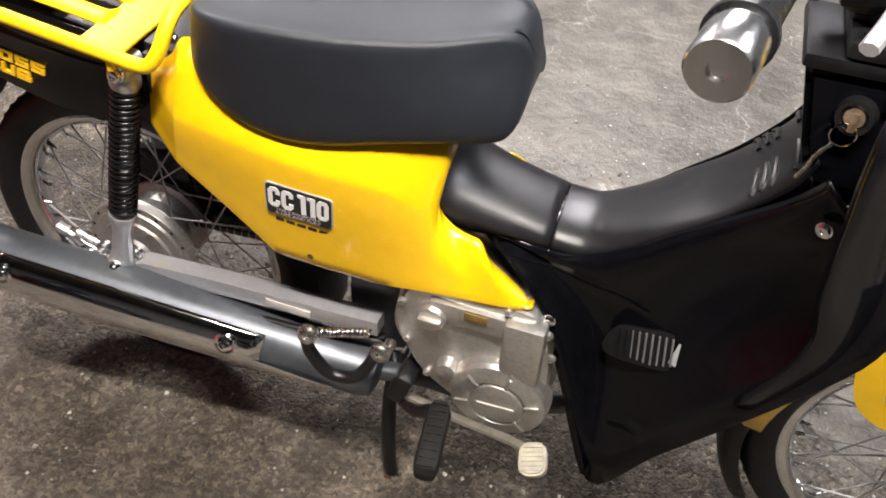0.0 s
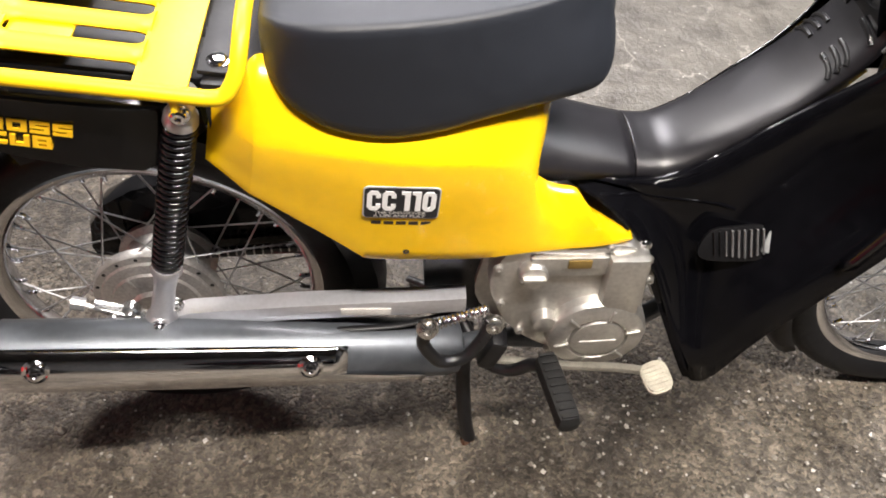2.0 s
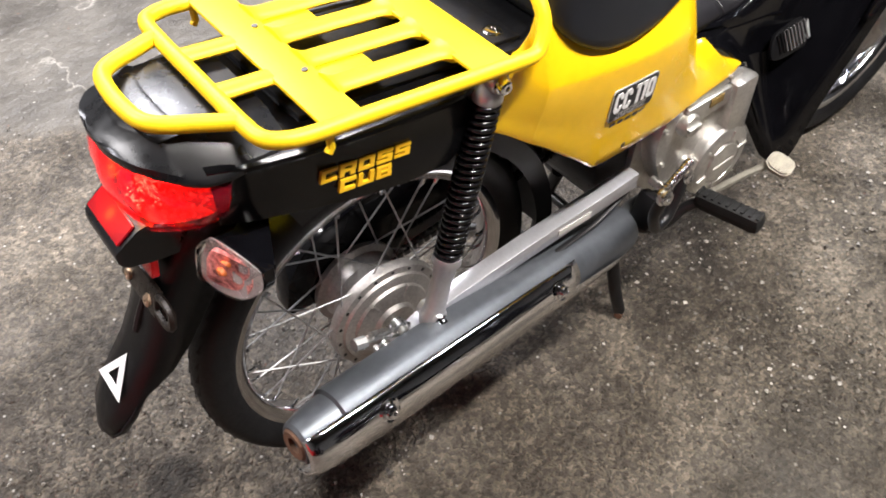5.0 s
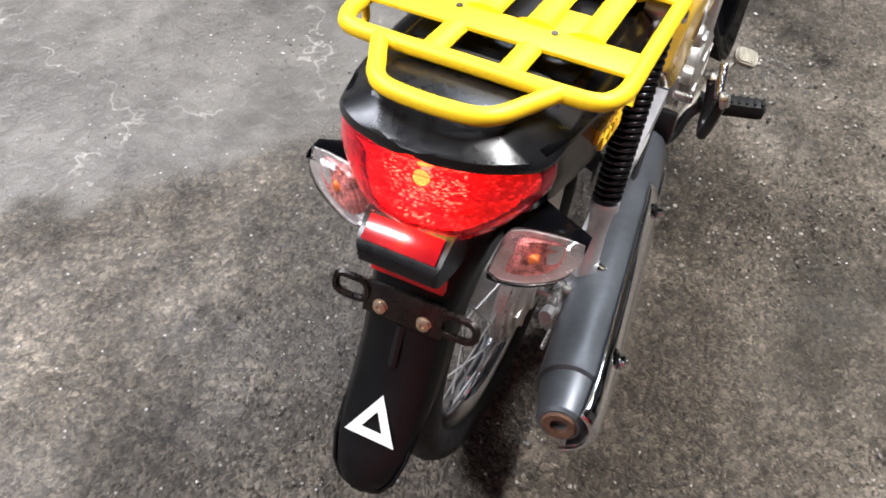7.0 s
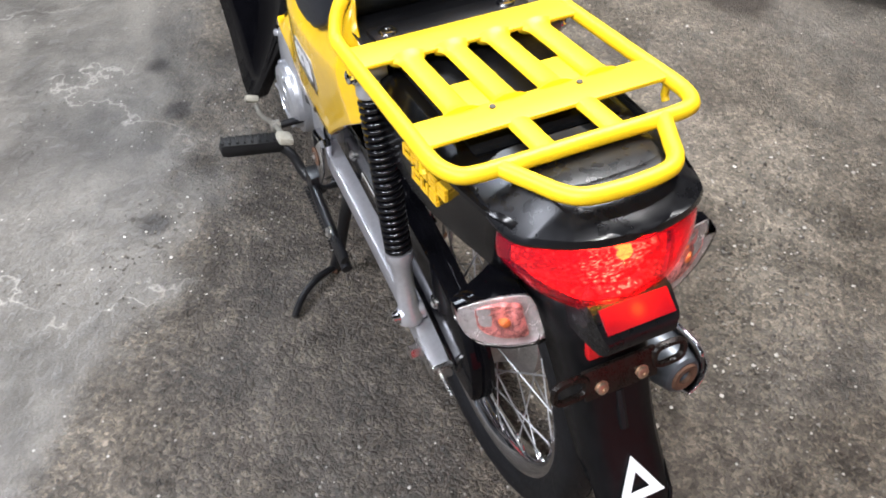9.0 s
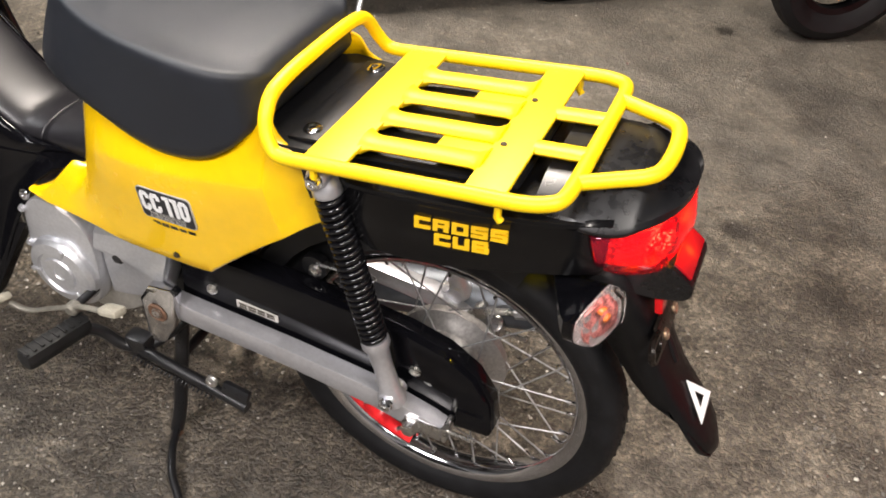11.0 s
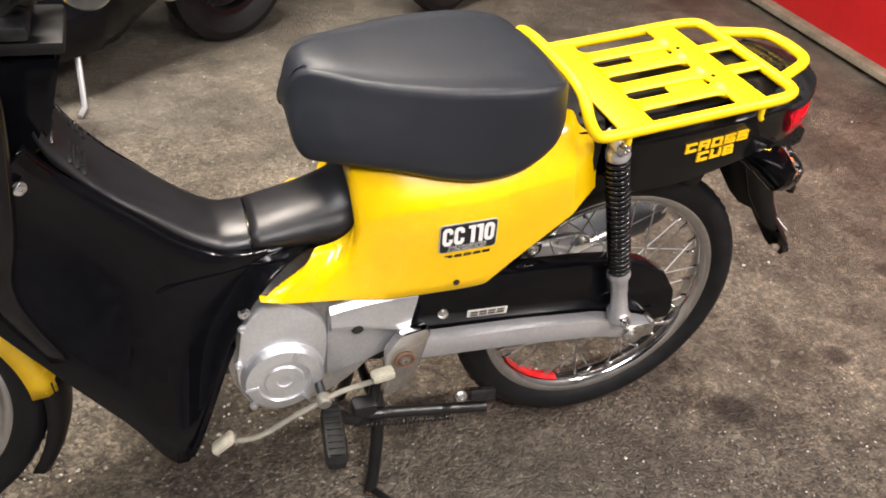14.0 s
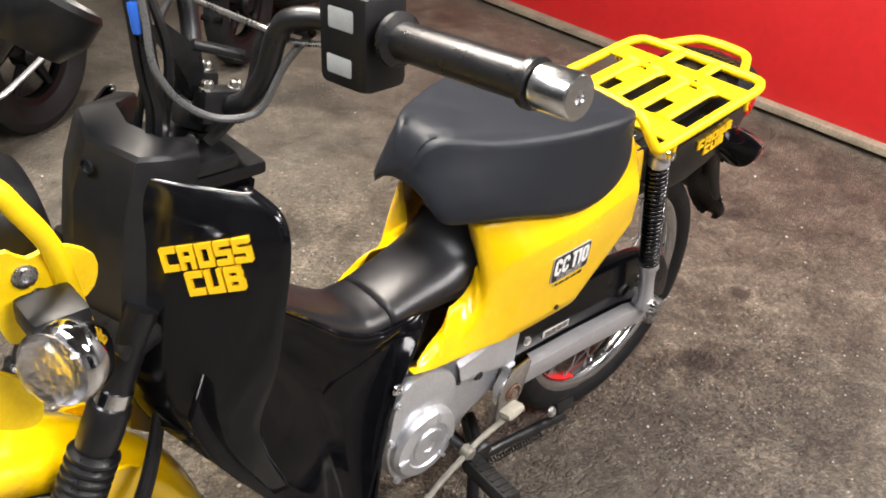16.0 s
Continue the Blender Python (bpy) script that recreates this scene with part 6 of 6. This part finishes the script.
# tail body
TAIL = [(0.130, 0.080, 0.098, 0.096, 0.630, 0.695, 0.715), (0.09, 0.088, 0.113, 0.113, 0.602, 0.703, 0.725), (0.06, 0.090, 0.116, 0.117, 0.590, 0.708, 0.730), (0.0, 0.090, 0.117, 0.119, 0.598, 0.716, 0.738),
        (-0.06, 0.088, 0.114, 0.118, 0.612, 0.724, 0.746), (-0.12, 0.084, 0.108, 0.113, 0.628, 0.732, 0.754), (-0.17, 0.076, 0.100, 0.106, 0.640, 0.738, 0.762), (-0.205, 0.066, 0.091, 0.096, 0.648, 0.742, 0.768)]
rings = []
for x, yt, ys, yl, zb, zs, zt in TAIL:
    zt, zl = zs - 0.008, 0.6965 - 0.135 * x
    half = [(0.0, zt), (yt * 0.6, zt), (yt + 0.006, zt + 0.001), (yt + 0.010, zt), (yl - 0.002, zl + 0.0025), (yl + 0.0015, zl), (yl + 0.002, zl - 0.003), (yl, zl - 0.007), (yl, (zb + zl) / 2), (yl - 0.006, zb + 0.006), (yl - 0.016, zb)]
    rings.append([(x, y, z) for y, z in half[::-1]] + [(x, -y, z) for y, z in half[1:]])
tail = part("tail_body", loft(rings, closed=False), TAIL_GLOSS, bike, "black rear mudguard body with yellow lettering", sharp=32)
sol = tail.modifiers.new("thickness", "SOLIDIFY")
sol.thickness, sol.offset = 0.004, 0
under = [[(x, y, zb + 0.008) for y in (-yl + 0.010, 0.0, yl - 0.010)] for x, yt, ys, yl, zb, zs, zt in TAIL]
part("tail_underside", loft(under, closed=False), MATTE, tail)
for s in (1, -1):
    drop = 0.0 if s > 0 else 0.010
    a, b = Vector((0.002, s * 0.1215, 0.684 - drop)), Vector((-0.105, s * 0.1185, 0.7005 - drop))
    if s < 0:
        a, b = b, a
    m = plane_at(a + Vector((0, 0, -0.024)), b - a, (0, -s * 0.02, 1))
    part("lettering", lettering("CROSS", m @ Matrix.Translation((0, 0.001, 0)), 0.0150, (b - a).length, 5.8, 0.004), PRINT_YELLOW, tail)
    part("lettering", lettering("CUB", m @ Matrix.Translation((0.022, -0.0185, 0)), 0.0150, 0.064, 5.8, 0.004), PRINT_YELLOW, tail)
# tail cowl above the lamp
rings = []
for x, w, z0, z1 in ((-0.120, 0.108, 0.712, 0.742), (-0.16, 0.107, 0.7155, 0.748), (-0.190, 0.1045, 0.714, 0.7525), (-0.215, 0.098, 0.7165, 0.753), (-0.240, 0.082, 0.7275, 0.7505), (-0.257, 0.060, 0.7325, 0.7470), (-0.266, 0.036, 0.7350, 0.7440), (-0.2695, 0.016, 0.7360, 0.7425)):
    half = [(0, z1), (w * 0.50, z1 - 0.0005), (w * 0.62, z1 - 0.002), (w * 0.985, z0 + 0.009), (w * 1.025, z0 + 0.003), (w * 1.02, z0 - 0.001), (w * 0.96, z0 - 0.002), (0, z0 + 0.001)]
    rings.append([(x, y, z) for y, z in half] + [(x, -y, z) for y, z in half[-2:0:-1]])
cols = [spline(col, 4) for col in zip(*rings)]
cowl = part("tail_cowl", loft([[tuple(c[i]) for c in cols] for i in range(len(cols[0]))]), COWL, bike, "satin black tail cowl over the lamp", sharp=24)
rows = []
for x, w, z in ((-0.206, 0.062, 0.7545), (-0.212, 0.066, 0.7560), (-0.236, 0.060, 0.7520), (-0.252, 0.046, 0.7478), (-0.259, 0.036, 0.7448), (-0.262, 0.030, 0.7415)):
    rows.append([(x + 0.010 * (abs(u) ** 3), w * u, z - 0.002 * u * u) for u in np.linspace(-1, 1, 15)])
part("cowl_panel", loft(rows, closed=False), COWL, cowl, "smooth raised panel of the tail cowl", sharp=30)
# tail lamp
def lamp_row(k):
    """One row of the lamp from its left to its right corner; k = 0 at the upper edge, 1 at the lower."""
    up = [(-0.186, 0.101, 0.708), (-0.212, 0.094, 0.717), (-0.238, 0.074, 0.7285), (-0.256, 0.042, 0.7345), (-0.263, 0.0, 0.7355)]
    low = [(-0.196, 0.089, 0.662), (-0.218, 0.081, 0.655), (-0.242, 0.063, 0.650), (-0.261, 0.041, 0.648), (-0.269, 0.0, 0.648)]
    row = []
    for a, c in zip(up, low):
        p = Vector(a).lerp(Vector(c), k)
        out = Vector((p.x + 0.16, p.y * 0.8, 0)).normalized()
        row.append(p + out * 0.009 * math.sin(math.pi * k))
    row = spline(row, 5)
    return [tuple(p) for p in row] + [(p.x, -p.y, p.z) for p in row[-2::-1]]


lamp = part("tail_lamp", loft([lamp_row(k) for k in np.linspace(0, 1, 9)], closed=False), LIT_LENS, bike, "lit red tail lamp", sharp=60)
sol = lamp.modifiers.new("thickness", "SOLIDIFY")
sol.thickness, sol.offset = 0.003, 1
part("lamp_chin", loft([[(-0.262, 0.040, 0.649), (-0.269, 0.0, 0.649), (-0.262, -0.040, 0.649)], [(-0.268, 0.038, 0.651), (-0.271, 0.0, 0.651), (-0.268, -0.038, 0.651)]], closed=False), LIT_LENS, lamp)
bulb = part("lamp_bulb", lathe([(0, -0.010), (0.007, -0.007), (0.009, 0), (0.007, 0.007), (0, 0.010)], (-0.243, 0.0, 0.692), (1, 0, 0), 16), BULB, lamp, "lit bulb")
def deep(y, d):
    """Depth behind the lens, running out to nothing at the lamp's two corners."""
    return d * (1 - min(abs(y) / 0.100, 1.0) ** 5) + 0.002


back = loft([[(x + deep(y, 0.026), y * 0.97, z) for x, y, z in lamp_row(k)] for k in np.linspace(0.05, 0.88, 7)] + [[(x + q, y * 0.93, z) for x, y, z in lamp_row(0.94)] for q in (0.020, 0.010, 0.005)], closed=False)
part("lamp_reflector", back, FACETS, lamp, "faceted reflector, bulb light on it set as emission")
# unseen shell added to keep the reflector's emission off the tail body
shell = loft([[(x + deep(y, 0.031) + 0.003, y * 0.975, z) for x, y, z in lamp_row(k)] for k in np.linspace(0.0, 1.0, 7)] + [[(x + q, y * 0.96, z - 0.003) for x, y, z in lamp_row(1.0)] for q in (0.020, 0.006)], closed=False)
part("glow_blocker", shell, COWL, lamp, "black shell added behind the reflector to stop its glow")
for k in np.linspace(0.2, 0.85, 5):
    part("lens_rib", sweep([(x - 0.0012, y, z) for x, y, z in lamp_row(k)[6:-6]], 0.0003, 5), RED_LENS, lamp)
lb = part("plate_lamp", loft([[(x, y, z) for y, z in ((-w, z0), (-w, z1), (w, z1), (w, z0))] for x, w, z0, z1 in ((-0.215, 0.046, 0.597, 0.650), (-0.262, 0.045, 0.602, 0.652), (-0.272, 0.0445, 0.604, 0.6505), (-0.293, 0.043, 0.610, 0.6370), (-0.298, 0.041, 0.613, 0.6325), (-0.3005, 0.038, 0.616, 0.627))]), COWL, bike, "black plate lamp box below the tail lamp")
part("plate_lamp_window", block((-0.2835, 0, 0.6455), (0.026, 0.076, 0.003), 0.001, pose(0, 0, 0, 0, -33, 0)), WINDOW_RED, lb, "red window with a painted glow")
part("rear_reflector", block((-0.270, 0, 0.588), (0.010, 0.080, 0.026), 0.003, pose(0, 0, 0, 0, 12, 0)), REFLECTOR_RED, bike, "red rear reflector")
# rear signals
LENS = [(0.1505, 0.6242), (0.149, 0.6284), (0.127, 0.634), (0.1, 0.6368), (0.083, 0.6351), (0.0755, 0.6265), (0.069, 0.6014), (0.0635, 0.5786), (0.067, 0.5711), (0.078, 0.5678), (0.102, 0.5676), (0.13, 0.579), (0.147, 0.6016)]
for s in (1, -1):
    line = [(p.x, p.y) for p in spline([(y, z, 0) for y, z in LENS], 3, True)]

    def lens_ring(dx, k):
        cy, cz = 0.106, 0.608
        return [(-0.199 - (0.15 - y) * 0.25 + dx, s * (cy + (y - cy) * k), cz + (z - cz) * k) for y, z in line]

    def shell_ring(dx, cy, cz, k, m):
        return [(-0.199 - (0.15 - y) * 0.25 * m + dx, s * (cy + (y - 0.106) * k), cz + (z - 0.608) * m) for y, z in line]

    sg = part("rear_signal", loft([lens_ring(0.003, 0.99), lens_ring(0.014, 0.985), shell_ring(0.021, 0.102, 0.610, 0.84, 0.80), shell_ring(0.034, 0.084, 0.615, 0.58, 0.54), shell_ring(0.048, 0.064, 0.620, 0.38, 0.40)]), GLOSS, bike, "rear signal with clear lens on a black arm", sharp=35)
    part("signal_lens", loft([lens_ring(0.002, 1.0), lens_ring(-0.010, 0.985), lens_ring(-0.016, 0.92), lens_ring(-0.019, 0.75)]), CLEAR_LENS, sg, "clear signal lens")
    part("signal_reflector", loft([lens_ring(0.0015, 0.93), lens_ring(0.0005, 0.91)]), FACET_CHROME, sg, "bright faceted reflector, bulb light on it set as emission")
    part("signal_inlay", loft([lens_ring(0.0005, 0.60), lens_ring(-0.004, 0.56), lens_ring(-0.005, 0.3)]), SIGNAL_BACK, sg, "red faceted inlay")
    c = Vector((-0.2155, s * 0.106, 0.610))
    part("signal_bulb", lathe([(0, -0.008), (0.0045, -0.006), (0.006, 0), (0.0045, 0.006), (0, 0.008)], c, (1, 0, 0), 14), AMBER, sg, "amber bulb")
# rear fender and flap
FLAP = [(-0.205, 0.645, 0.070), (-0.235, 0.614, 0.058), (-0.256, 0.582, 0.050), (-0.270, 0.552, 0.046), (-0.284, 0.521, 0.045), (-0.300, 0.486, 0.045), (-0.321, 0.451, 0.045), (-0.346, 0.421, 0.045), (-0.369, 0.393, 0.043), (-0.386, 0.368, 0.036), (-0.393, 0.353, 0.024), (-0.395, 0.348, 0.012)]
rings = []
for i, (x, z, w) in enumerate(FLAP):
    dx, dz = 0.80, 1.0
    lip = (0.060, 0.060, 0.060, 0.0575, 0.050, 0.041, 0.030, 0.011, 0.007, 0.005, 0.004, 0.003)[i]
    rings.append([(x + dx * lip, w, z - dz * lip * 0.6), (x + 0.012, w, z - 0.006), (x + 0.003, w * 0.8, z - 0.002), (x, w * 0.4, z), (x, 0, z), (x, -w * 0.4, z), (x + 0.003, -w * 0.8, z - 0.002), (x + 0.012, -w, z - 0.006), (x + dx * lip, -w, z - dz * lip * 0.6)])
flap = part("rear_fender", loft(rings, closed=False), FLAP_RUBBER, bike, "black rear fender with white triangle mark", sharp=50)
sol = flap.modifiers.new("thickness", "SOLIDIFY")
sol.thickness, sol.offset = 0.004, 0
m = plane_at((-0.3640, 0, 0.4095), (0, -1, 0), (0.035, 0, 0.0365))
bm = bmesh.new()
outer, inner = [(-0.029, 0.0), (0.029, 0.0), (0.0, 0.0495)], [(-0.0125, 0.0095), (0.0125, 0.0095), (0.0, 0.031)]
vo, vi = [[[bm.verts.new((x, y, z)) for x, y in p] for z in (0.0, 0.0015)] for p in (outer, inner)]
for k in range(3):
    j = (k + 1) % 3
    for quad in ((vo[1][k], vo[1][j], vi[1][j], vi[1][k]), (vo[0][k], vo[0][j], vo[1][j], vo[1][k]), (vi[0][k], vi[0][j], vi[1][j], vi[1][k])):
        bm.faces.new(quad)
bm.transform(m)
part("triangle_mark", bm, WHITE, flap, "white triangle mark")
# plate bracket
br = part("plate_bracket", block((-0.282, 0, 0.540), (0.006, 0.088, 0.036), 0.002, pose(0, 0, 0, 0, 24, 0)), BRACKET, bike, "empty brown-black number plate bracket")
for s in (1, -1):
    ring = [(-0.282 + 0.01 * math.sin(q) * 0.4, s * 0.060 + 0.019 * math.copysign(abs(math.cos(q)) ** 0.6, math.cos(q)), 0.543 + 0.011 * math.copysign(abs(math.sin(q)) ** 0.6, math.sin(q))) for q in np.linspace(0, 2 * math.pi, 21)[:-1]]
    part("bracket_ear", sweep(ring, 0.0045, 6, True), BRACKET, br)
    bolt(br, (-0.2855, s * 0.0245, 0.534), (-1, 0, 0.35), 0.007, 0.006, BRASS)
part("fender_brace", sweep(spline([(-0.285, 0.0, 0.515), (-0.298, 0.0, 0.493), (-0.308, 0, 0.473)], 3), 0.006, 8), MATTE, br)

# ---------------------------------------------------------------- rear rack (fixed to the motorcycle)


def rz(x):
    """Height of the rack's middle plane, which rises to the rear."""
    return 0.7340 - 0.145 * x


RT = 0.0085
HALF = 0.1395
per = []
for x, y in ((0.150, 1), (0.06, 1), (-0.05, 1), (-0.115, 1), (-0.142, 0.955), (-0.155, 0.86), (-0.158, 0.6), (-0.158, 0.0)):
    per.append((x, y * HALF, rz(x)))
per = per + [(x, -y, z) for x, y, z in per[-2::-1]]
hoop = [(0.150, HALF, rz(0.15)), (0.168, HALF - 0.001, 0.714), (0.181, HALF - 0.008, 0.732), (0.186, HALF - 0.020, 0.752), (0.188, 0.100, 0.766), (0.188, 0.06, 0.772), (0.188, 0.0, 0.773)]
hoop = hoop + [(x, -y, z) for x, y, z in hoop[-2::-1]]
rack = part("rear_rack", sweep(spline(per, 5), RT, 14), RACK_YELLOW, bike, "yellow steel luggage rack")
part("rack_hoop", sweep(spline(hoop, 5), RT, 14), RACK_YELLOW, rack, "raised front hoop of the rack")
loop = [(-0.160, 0.088, rz(-0.16)), (-0.195, 0.071, rz(-0.195)), (-0.220, 0.058, rz(-0.22)), (-0.233, 0.040, rz(-0.233)), (-0.237, 0.0, rz(-0.237))]
loop = loop + [(x, -y, z) for x, y, z in loop[-2::-1]]
part("rack_loop", sweep(spline(loop, 5), RT, 14), RACK_YELLOW, rack)


def rack_plate(x0, x1, y0, y1, up=0.003, thick=0.005):
    c = (x0 + x1) / 2
    bm = block((0, 0, 0), (abs(x1 - x0), abs(y1 - y0), thick), 0.0018)
    bm.transform(Matrix.Translation((c, (y0 + y1) / 2, rz(c) + up)) @ pose(0, 0, 0, 0, math.degrees(math.atan(0.145)), 0))
    return bm


part("front_plate", rack_plate(0.080, 0.133, -HALF, HALF), RACK_YELLOW, rack)
part("rear_plate", rack_plate(-0.101, -0.055, -HALF, HALF), RACK_YELLOW, rack)
for y in (-0.081, -0.027, 0.027, 0.081):
    x0, x1 = 0.084, -0.059
    xs = [x0, x0 - 0.003, x0 - 0.006, x0 - 0.010, x0 - 0.016, x1 + 0.016, x1 + 0.010, x1 + 0.006, x1 + 0.003, x1]
    path = [(x, y, rz(x) + 0.0005) for x in xs]
    part("rack_bar", sweep(path, [0.0235, 0.0205, 0.0175, 0.0152, 0.0142, 0.0142, 0.0152, 0.0175, 0.0205, 0.0235], 14, flat=0.45), RACK_YELLOW, rack)
for y in (-0.038, 0.038):
    path = [(x, y, rz(x) + 0.001) for x in np.linspace(-0.098, -0.157, 4)]
    part("rack_bar", sweep(path, 0.0125, 14, flat=0.5), RACK_YELLOW, rack)
for y in (-0.054, 0.054):
    part("mount_tab", rack_plate(-0.055, 0.008, y - 0.02, y + 0.02, -0.004, 0.004), RACK_YELLOW, rack)
    part("tab_hole", lathe([(0, 0.0), (0.0036, 0), (0.0036, 0.002), (0, 0.002)], (-0.066, y * 0.93, rz(-0.066) + 0.0052), (0, 0, 1), 12), PRINT_DARK, rack)
for s in (1, -1):
    for x in (-0.096, 0.118):
        part("rack_hook", sweep([(x, s * HALF, rz(x)), (x, s * HALF, rz(x) - 0.022), (x - 0.004, s * HALF, rz(x) - 0.027)], 0.0044, 8), RACK_YELLOW, rack)
bk = part("rack_seat_bracket", block((0.156, 0, 0.7105), (0.042, 0.196, 0.005), 0.002, pose(0, 0, 0, 0, 8.2, 0)), MATTE, bike, "black bracket plate with two chrome bolts")
for s in (1, -1):
    bolt(bk, (0.154, s * 0.078, 0.713), (0.14, 0, 1), 0.0095, 0.005, CHROME)
part("under_tray", block((0.02, 0, 0.706), (0.24, 0.17, 0.012), 0.004, pose(0, 0, 0, 0, 8.2, 0)), MATTE, bike, "black tray under the rack")
part("body_bridge", loft([[(x, y, z) for y, z in ((-w, z0), (-w, z1), (w, z1), (w, z0))] for x, w, z0, z1 in ((0.14, 0.11, 0.64, 0.708), (0.20, 0.115, 0.62, 0.705), (0.30, 0.11, 0.56, 0.68), (0.42, 0.06, 0.52, 0.63), (0.46, 0.045, 0.52, 0.56))]), MATTE, bike)


# ---------------------------------------------------------------- parked vehicles and clutter behind
def parked_scooter(x, y, turn, label, wheel_r=0.25):
    t = thing("scooter", label, "scooter", "parked scooters", (x, y, 0))
    t.rotation_euler = (0, 0, radians(turn))
    for wx in (-0.62, 0.62):
        bm = lathe([(wheel_r * 0.62, -0.02), (wheel_r * 0.7, -0.035), (wheel_r * 0.85, -0.048), (wheel_r * 0.97, -0.035), (wheel_r, 0), (wheel_r * 0.97, 0.035), (wheel_r * 0.85, 0.048), (wheel_r * 0.7, 0.035), (wheel_r * 0.62, 0.02)], (wx, 0, wheel_r), (0, 1, 0), 48)
        for k in range(40):
            a = 2 * math.pi * k / 40
            m = Matrix.Translation((wx, 0, wheel_r)) @ Matrix.Rotation(-a, 4, "Y")
            for y in (-0.024, 0.024):
                block((wheel_r * 0.985, y, 0), (0.012, 0.030, 0.018), 0, m, bm)
        ty = part("wheel", bm, RUBBER, t, "black treaded scooter tyre", sharp=30)
        rim = part("rim", lathe([(wheel_r * 0.56, -0.018), (wheel_r * 0.64, -0.024), (wheel_r * 0.66, 0.0), (wheel_r * 0.64, 0.024), (wheel_r * 0.56, 0.018), (wheel_r * 0.55, 0.0)], (wx, 0, wheel_r), (0, 1, 0), 32), FLAP_RUBBER, ty, "black rim")
        part("hub", lathe([(0, -0.045), (0.03, -0.045), (0.045, -0.03), (0.045, 0.03), (0.03, 0.045), (0, 0.045)], (wx, 0, wheel_r), (0, 1, 0), 20), FLAP_RUBBER, ty)
        for k in range(5):
            a = 2 * math.pi * (k + 0.3) / 5
            part("spoke", sweep([(wx + q * math.cos(a), 0, wheel_r + q * math.sin(a)) for q in (0.03, wheel_r * 0.57)], [0.020, 0.013], 8), FLAP_RUBBER, ty)
    rings = []
    for px, w, z0, z1 in ((-0.82, 0.05, 0.58, 0.66), (-0.7, 0.13, 0.48, 0.76), (-0.45, 0.17, 0.34, 0.80), (-0.2, 0.17, 0.20, 0.78), (-0.12, 0.16, 0.14, 0.60), (-0.05, 0.16, 0.13, 0.30), (0.18, 0.17, 0.13, 0.27), (0.30, 0.18, 0.15, 0.50), (0.38, 0.19, 0.22, 0.86), (0.46, 0.15, 0.34, 0.92), (0.54, 0.07, 0.50, 0.90)):
        h = z1 - z0
        half = [(0, z1), (w * 0.6, z1 - 0.01), (w * 0.92, z1 - h * 0.15), (w, z1 - h * 0.45), (w * 0.94, z0 + h * 0.15), (w * 0.7, z0 + 0.01), (0, z0)]
        rings.append([(px, yy, z) for yy, z in half] + [(px, -yy, z) for yy, z in half[-2:0:-1]])
    part("body", loft(rings), GLOSS, t, "glossy black scooter body", sharp=50)
    part("saddle", block((-0.45, 0, 0.83), (0.66, 0.27, 0.09), 0.03), VINYL, t)
    part("fork", sweep([(0.46, 0, 0.85), (0.62, 0, 0.26)], 0.03, 10), BLACKSTEEL, t)
    part("front_fender", lathe([(wheel_r + 0.03, -0.06), (wheel_r + 0.045, -0.03), (wheel_r + 0.05, 0), (wheel_r + 0.045, 0.03), (wheel_r + 0.03, 0.06)], (0.62, 0, wheel_r), (0, 1, 0), 24, a0=200, a1=340), GLOSS, t)
    part("handlebar", sweep(spline([(0.36, -0.33, 1.0), (0.40, -0.15, 1.0), (0.43, 0, 0.95), (0.40, 0.15, 1.0), (0.36, 0.33, 1.0)], 5), 0.014, 10), BLACKSTEEL, t)
    part("muffler", sweep([(-0.75, -0.17, 0.30), (-0.30, -0.16, 0.22)], [0.045, 0.05], 14), MUFFLER, t)
    part("side_stand", sweep([(0.02, 0.13, 0.16), (0.06, 0.20, 0.02), (0.09, 0.22, 0.008)], 0.009, 8), SILVER, t, "silver side stand")
    part("kick_lever", sweep(spline([(-0.27, 0.165, 0.265), (-0.283, 0.195, 0.276), (-0.36, 0.202, 0.303), (-0.439, 0.205, 0.33)], 3), 0.012, 10, flat=0.6), SILVER, t, "pale silver kick lever")
    part("signal", block((0.49, 0.10, 0.72), (0.05, 0.09, 0.03), 0.01, pose(0, 0, 0, 0, 0, -30)), CLEAR_LENS, t, "clear front signal")
    return t


parked_scooter(0.955, -1.585, 31.0, "black scooter leaning on its side stand", 0.25)
parked_scooter(-0.97, -2.44, 33.0, "black scooter parked in a row of scooters", 0.24)


def cardboard_box(x, y, turn, size):
    w, d, h = size
    t = thing("cardboard_box", "brown cardboard box standing on the floor by the scooters", "box", "", (x, y, 0))
    t.rotation_euler = (0, 0, radians(turn))
    part("box_body", block((0, 0, h / 2), (w, d, h), 0.004), CARD, t)
    for s in (1, -1):
        part("flap", block((0, s * (d / 4 + 0.001), h + 0.003), (w, d / 2 - 0.004, 0.004), 0.001), CARD, t)
    part("tape", block((0, 0, h + 0.0062), (w, 0.05, 0.0008), 0), STICKER, t, "pale tape strip")


cardboard_box(-1.12, -2.72, 28, (0.36, 0.26, 0.17))

# clear and red lenses let the light of the room in
for ob in bpy.data.objects:
    if ob.type == "MESH" and ob.data.materials and ob.data.materials[0] in (RED_LENS, LIT_LENS, CLEAR_LENS):
        ob.visible_shadow = False
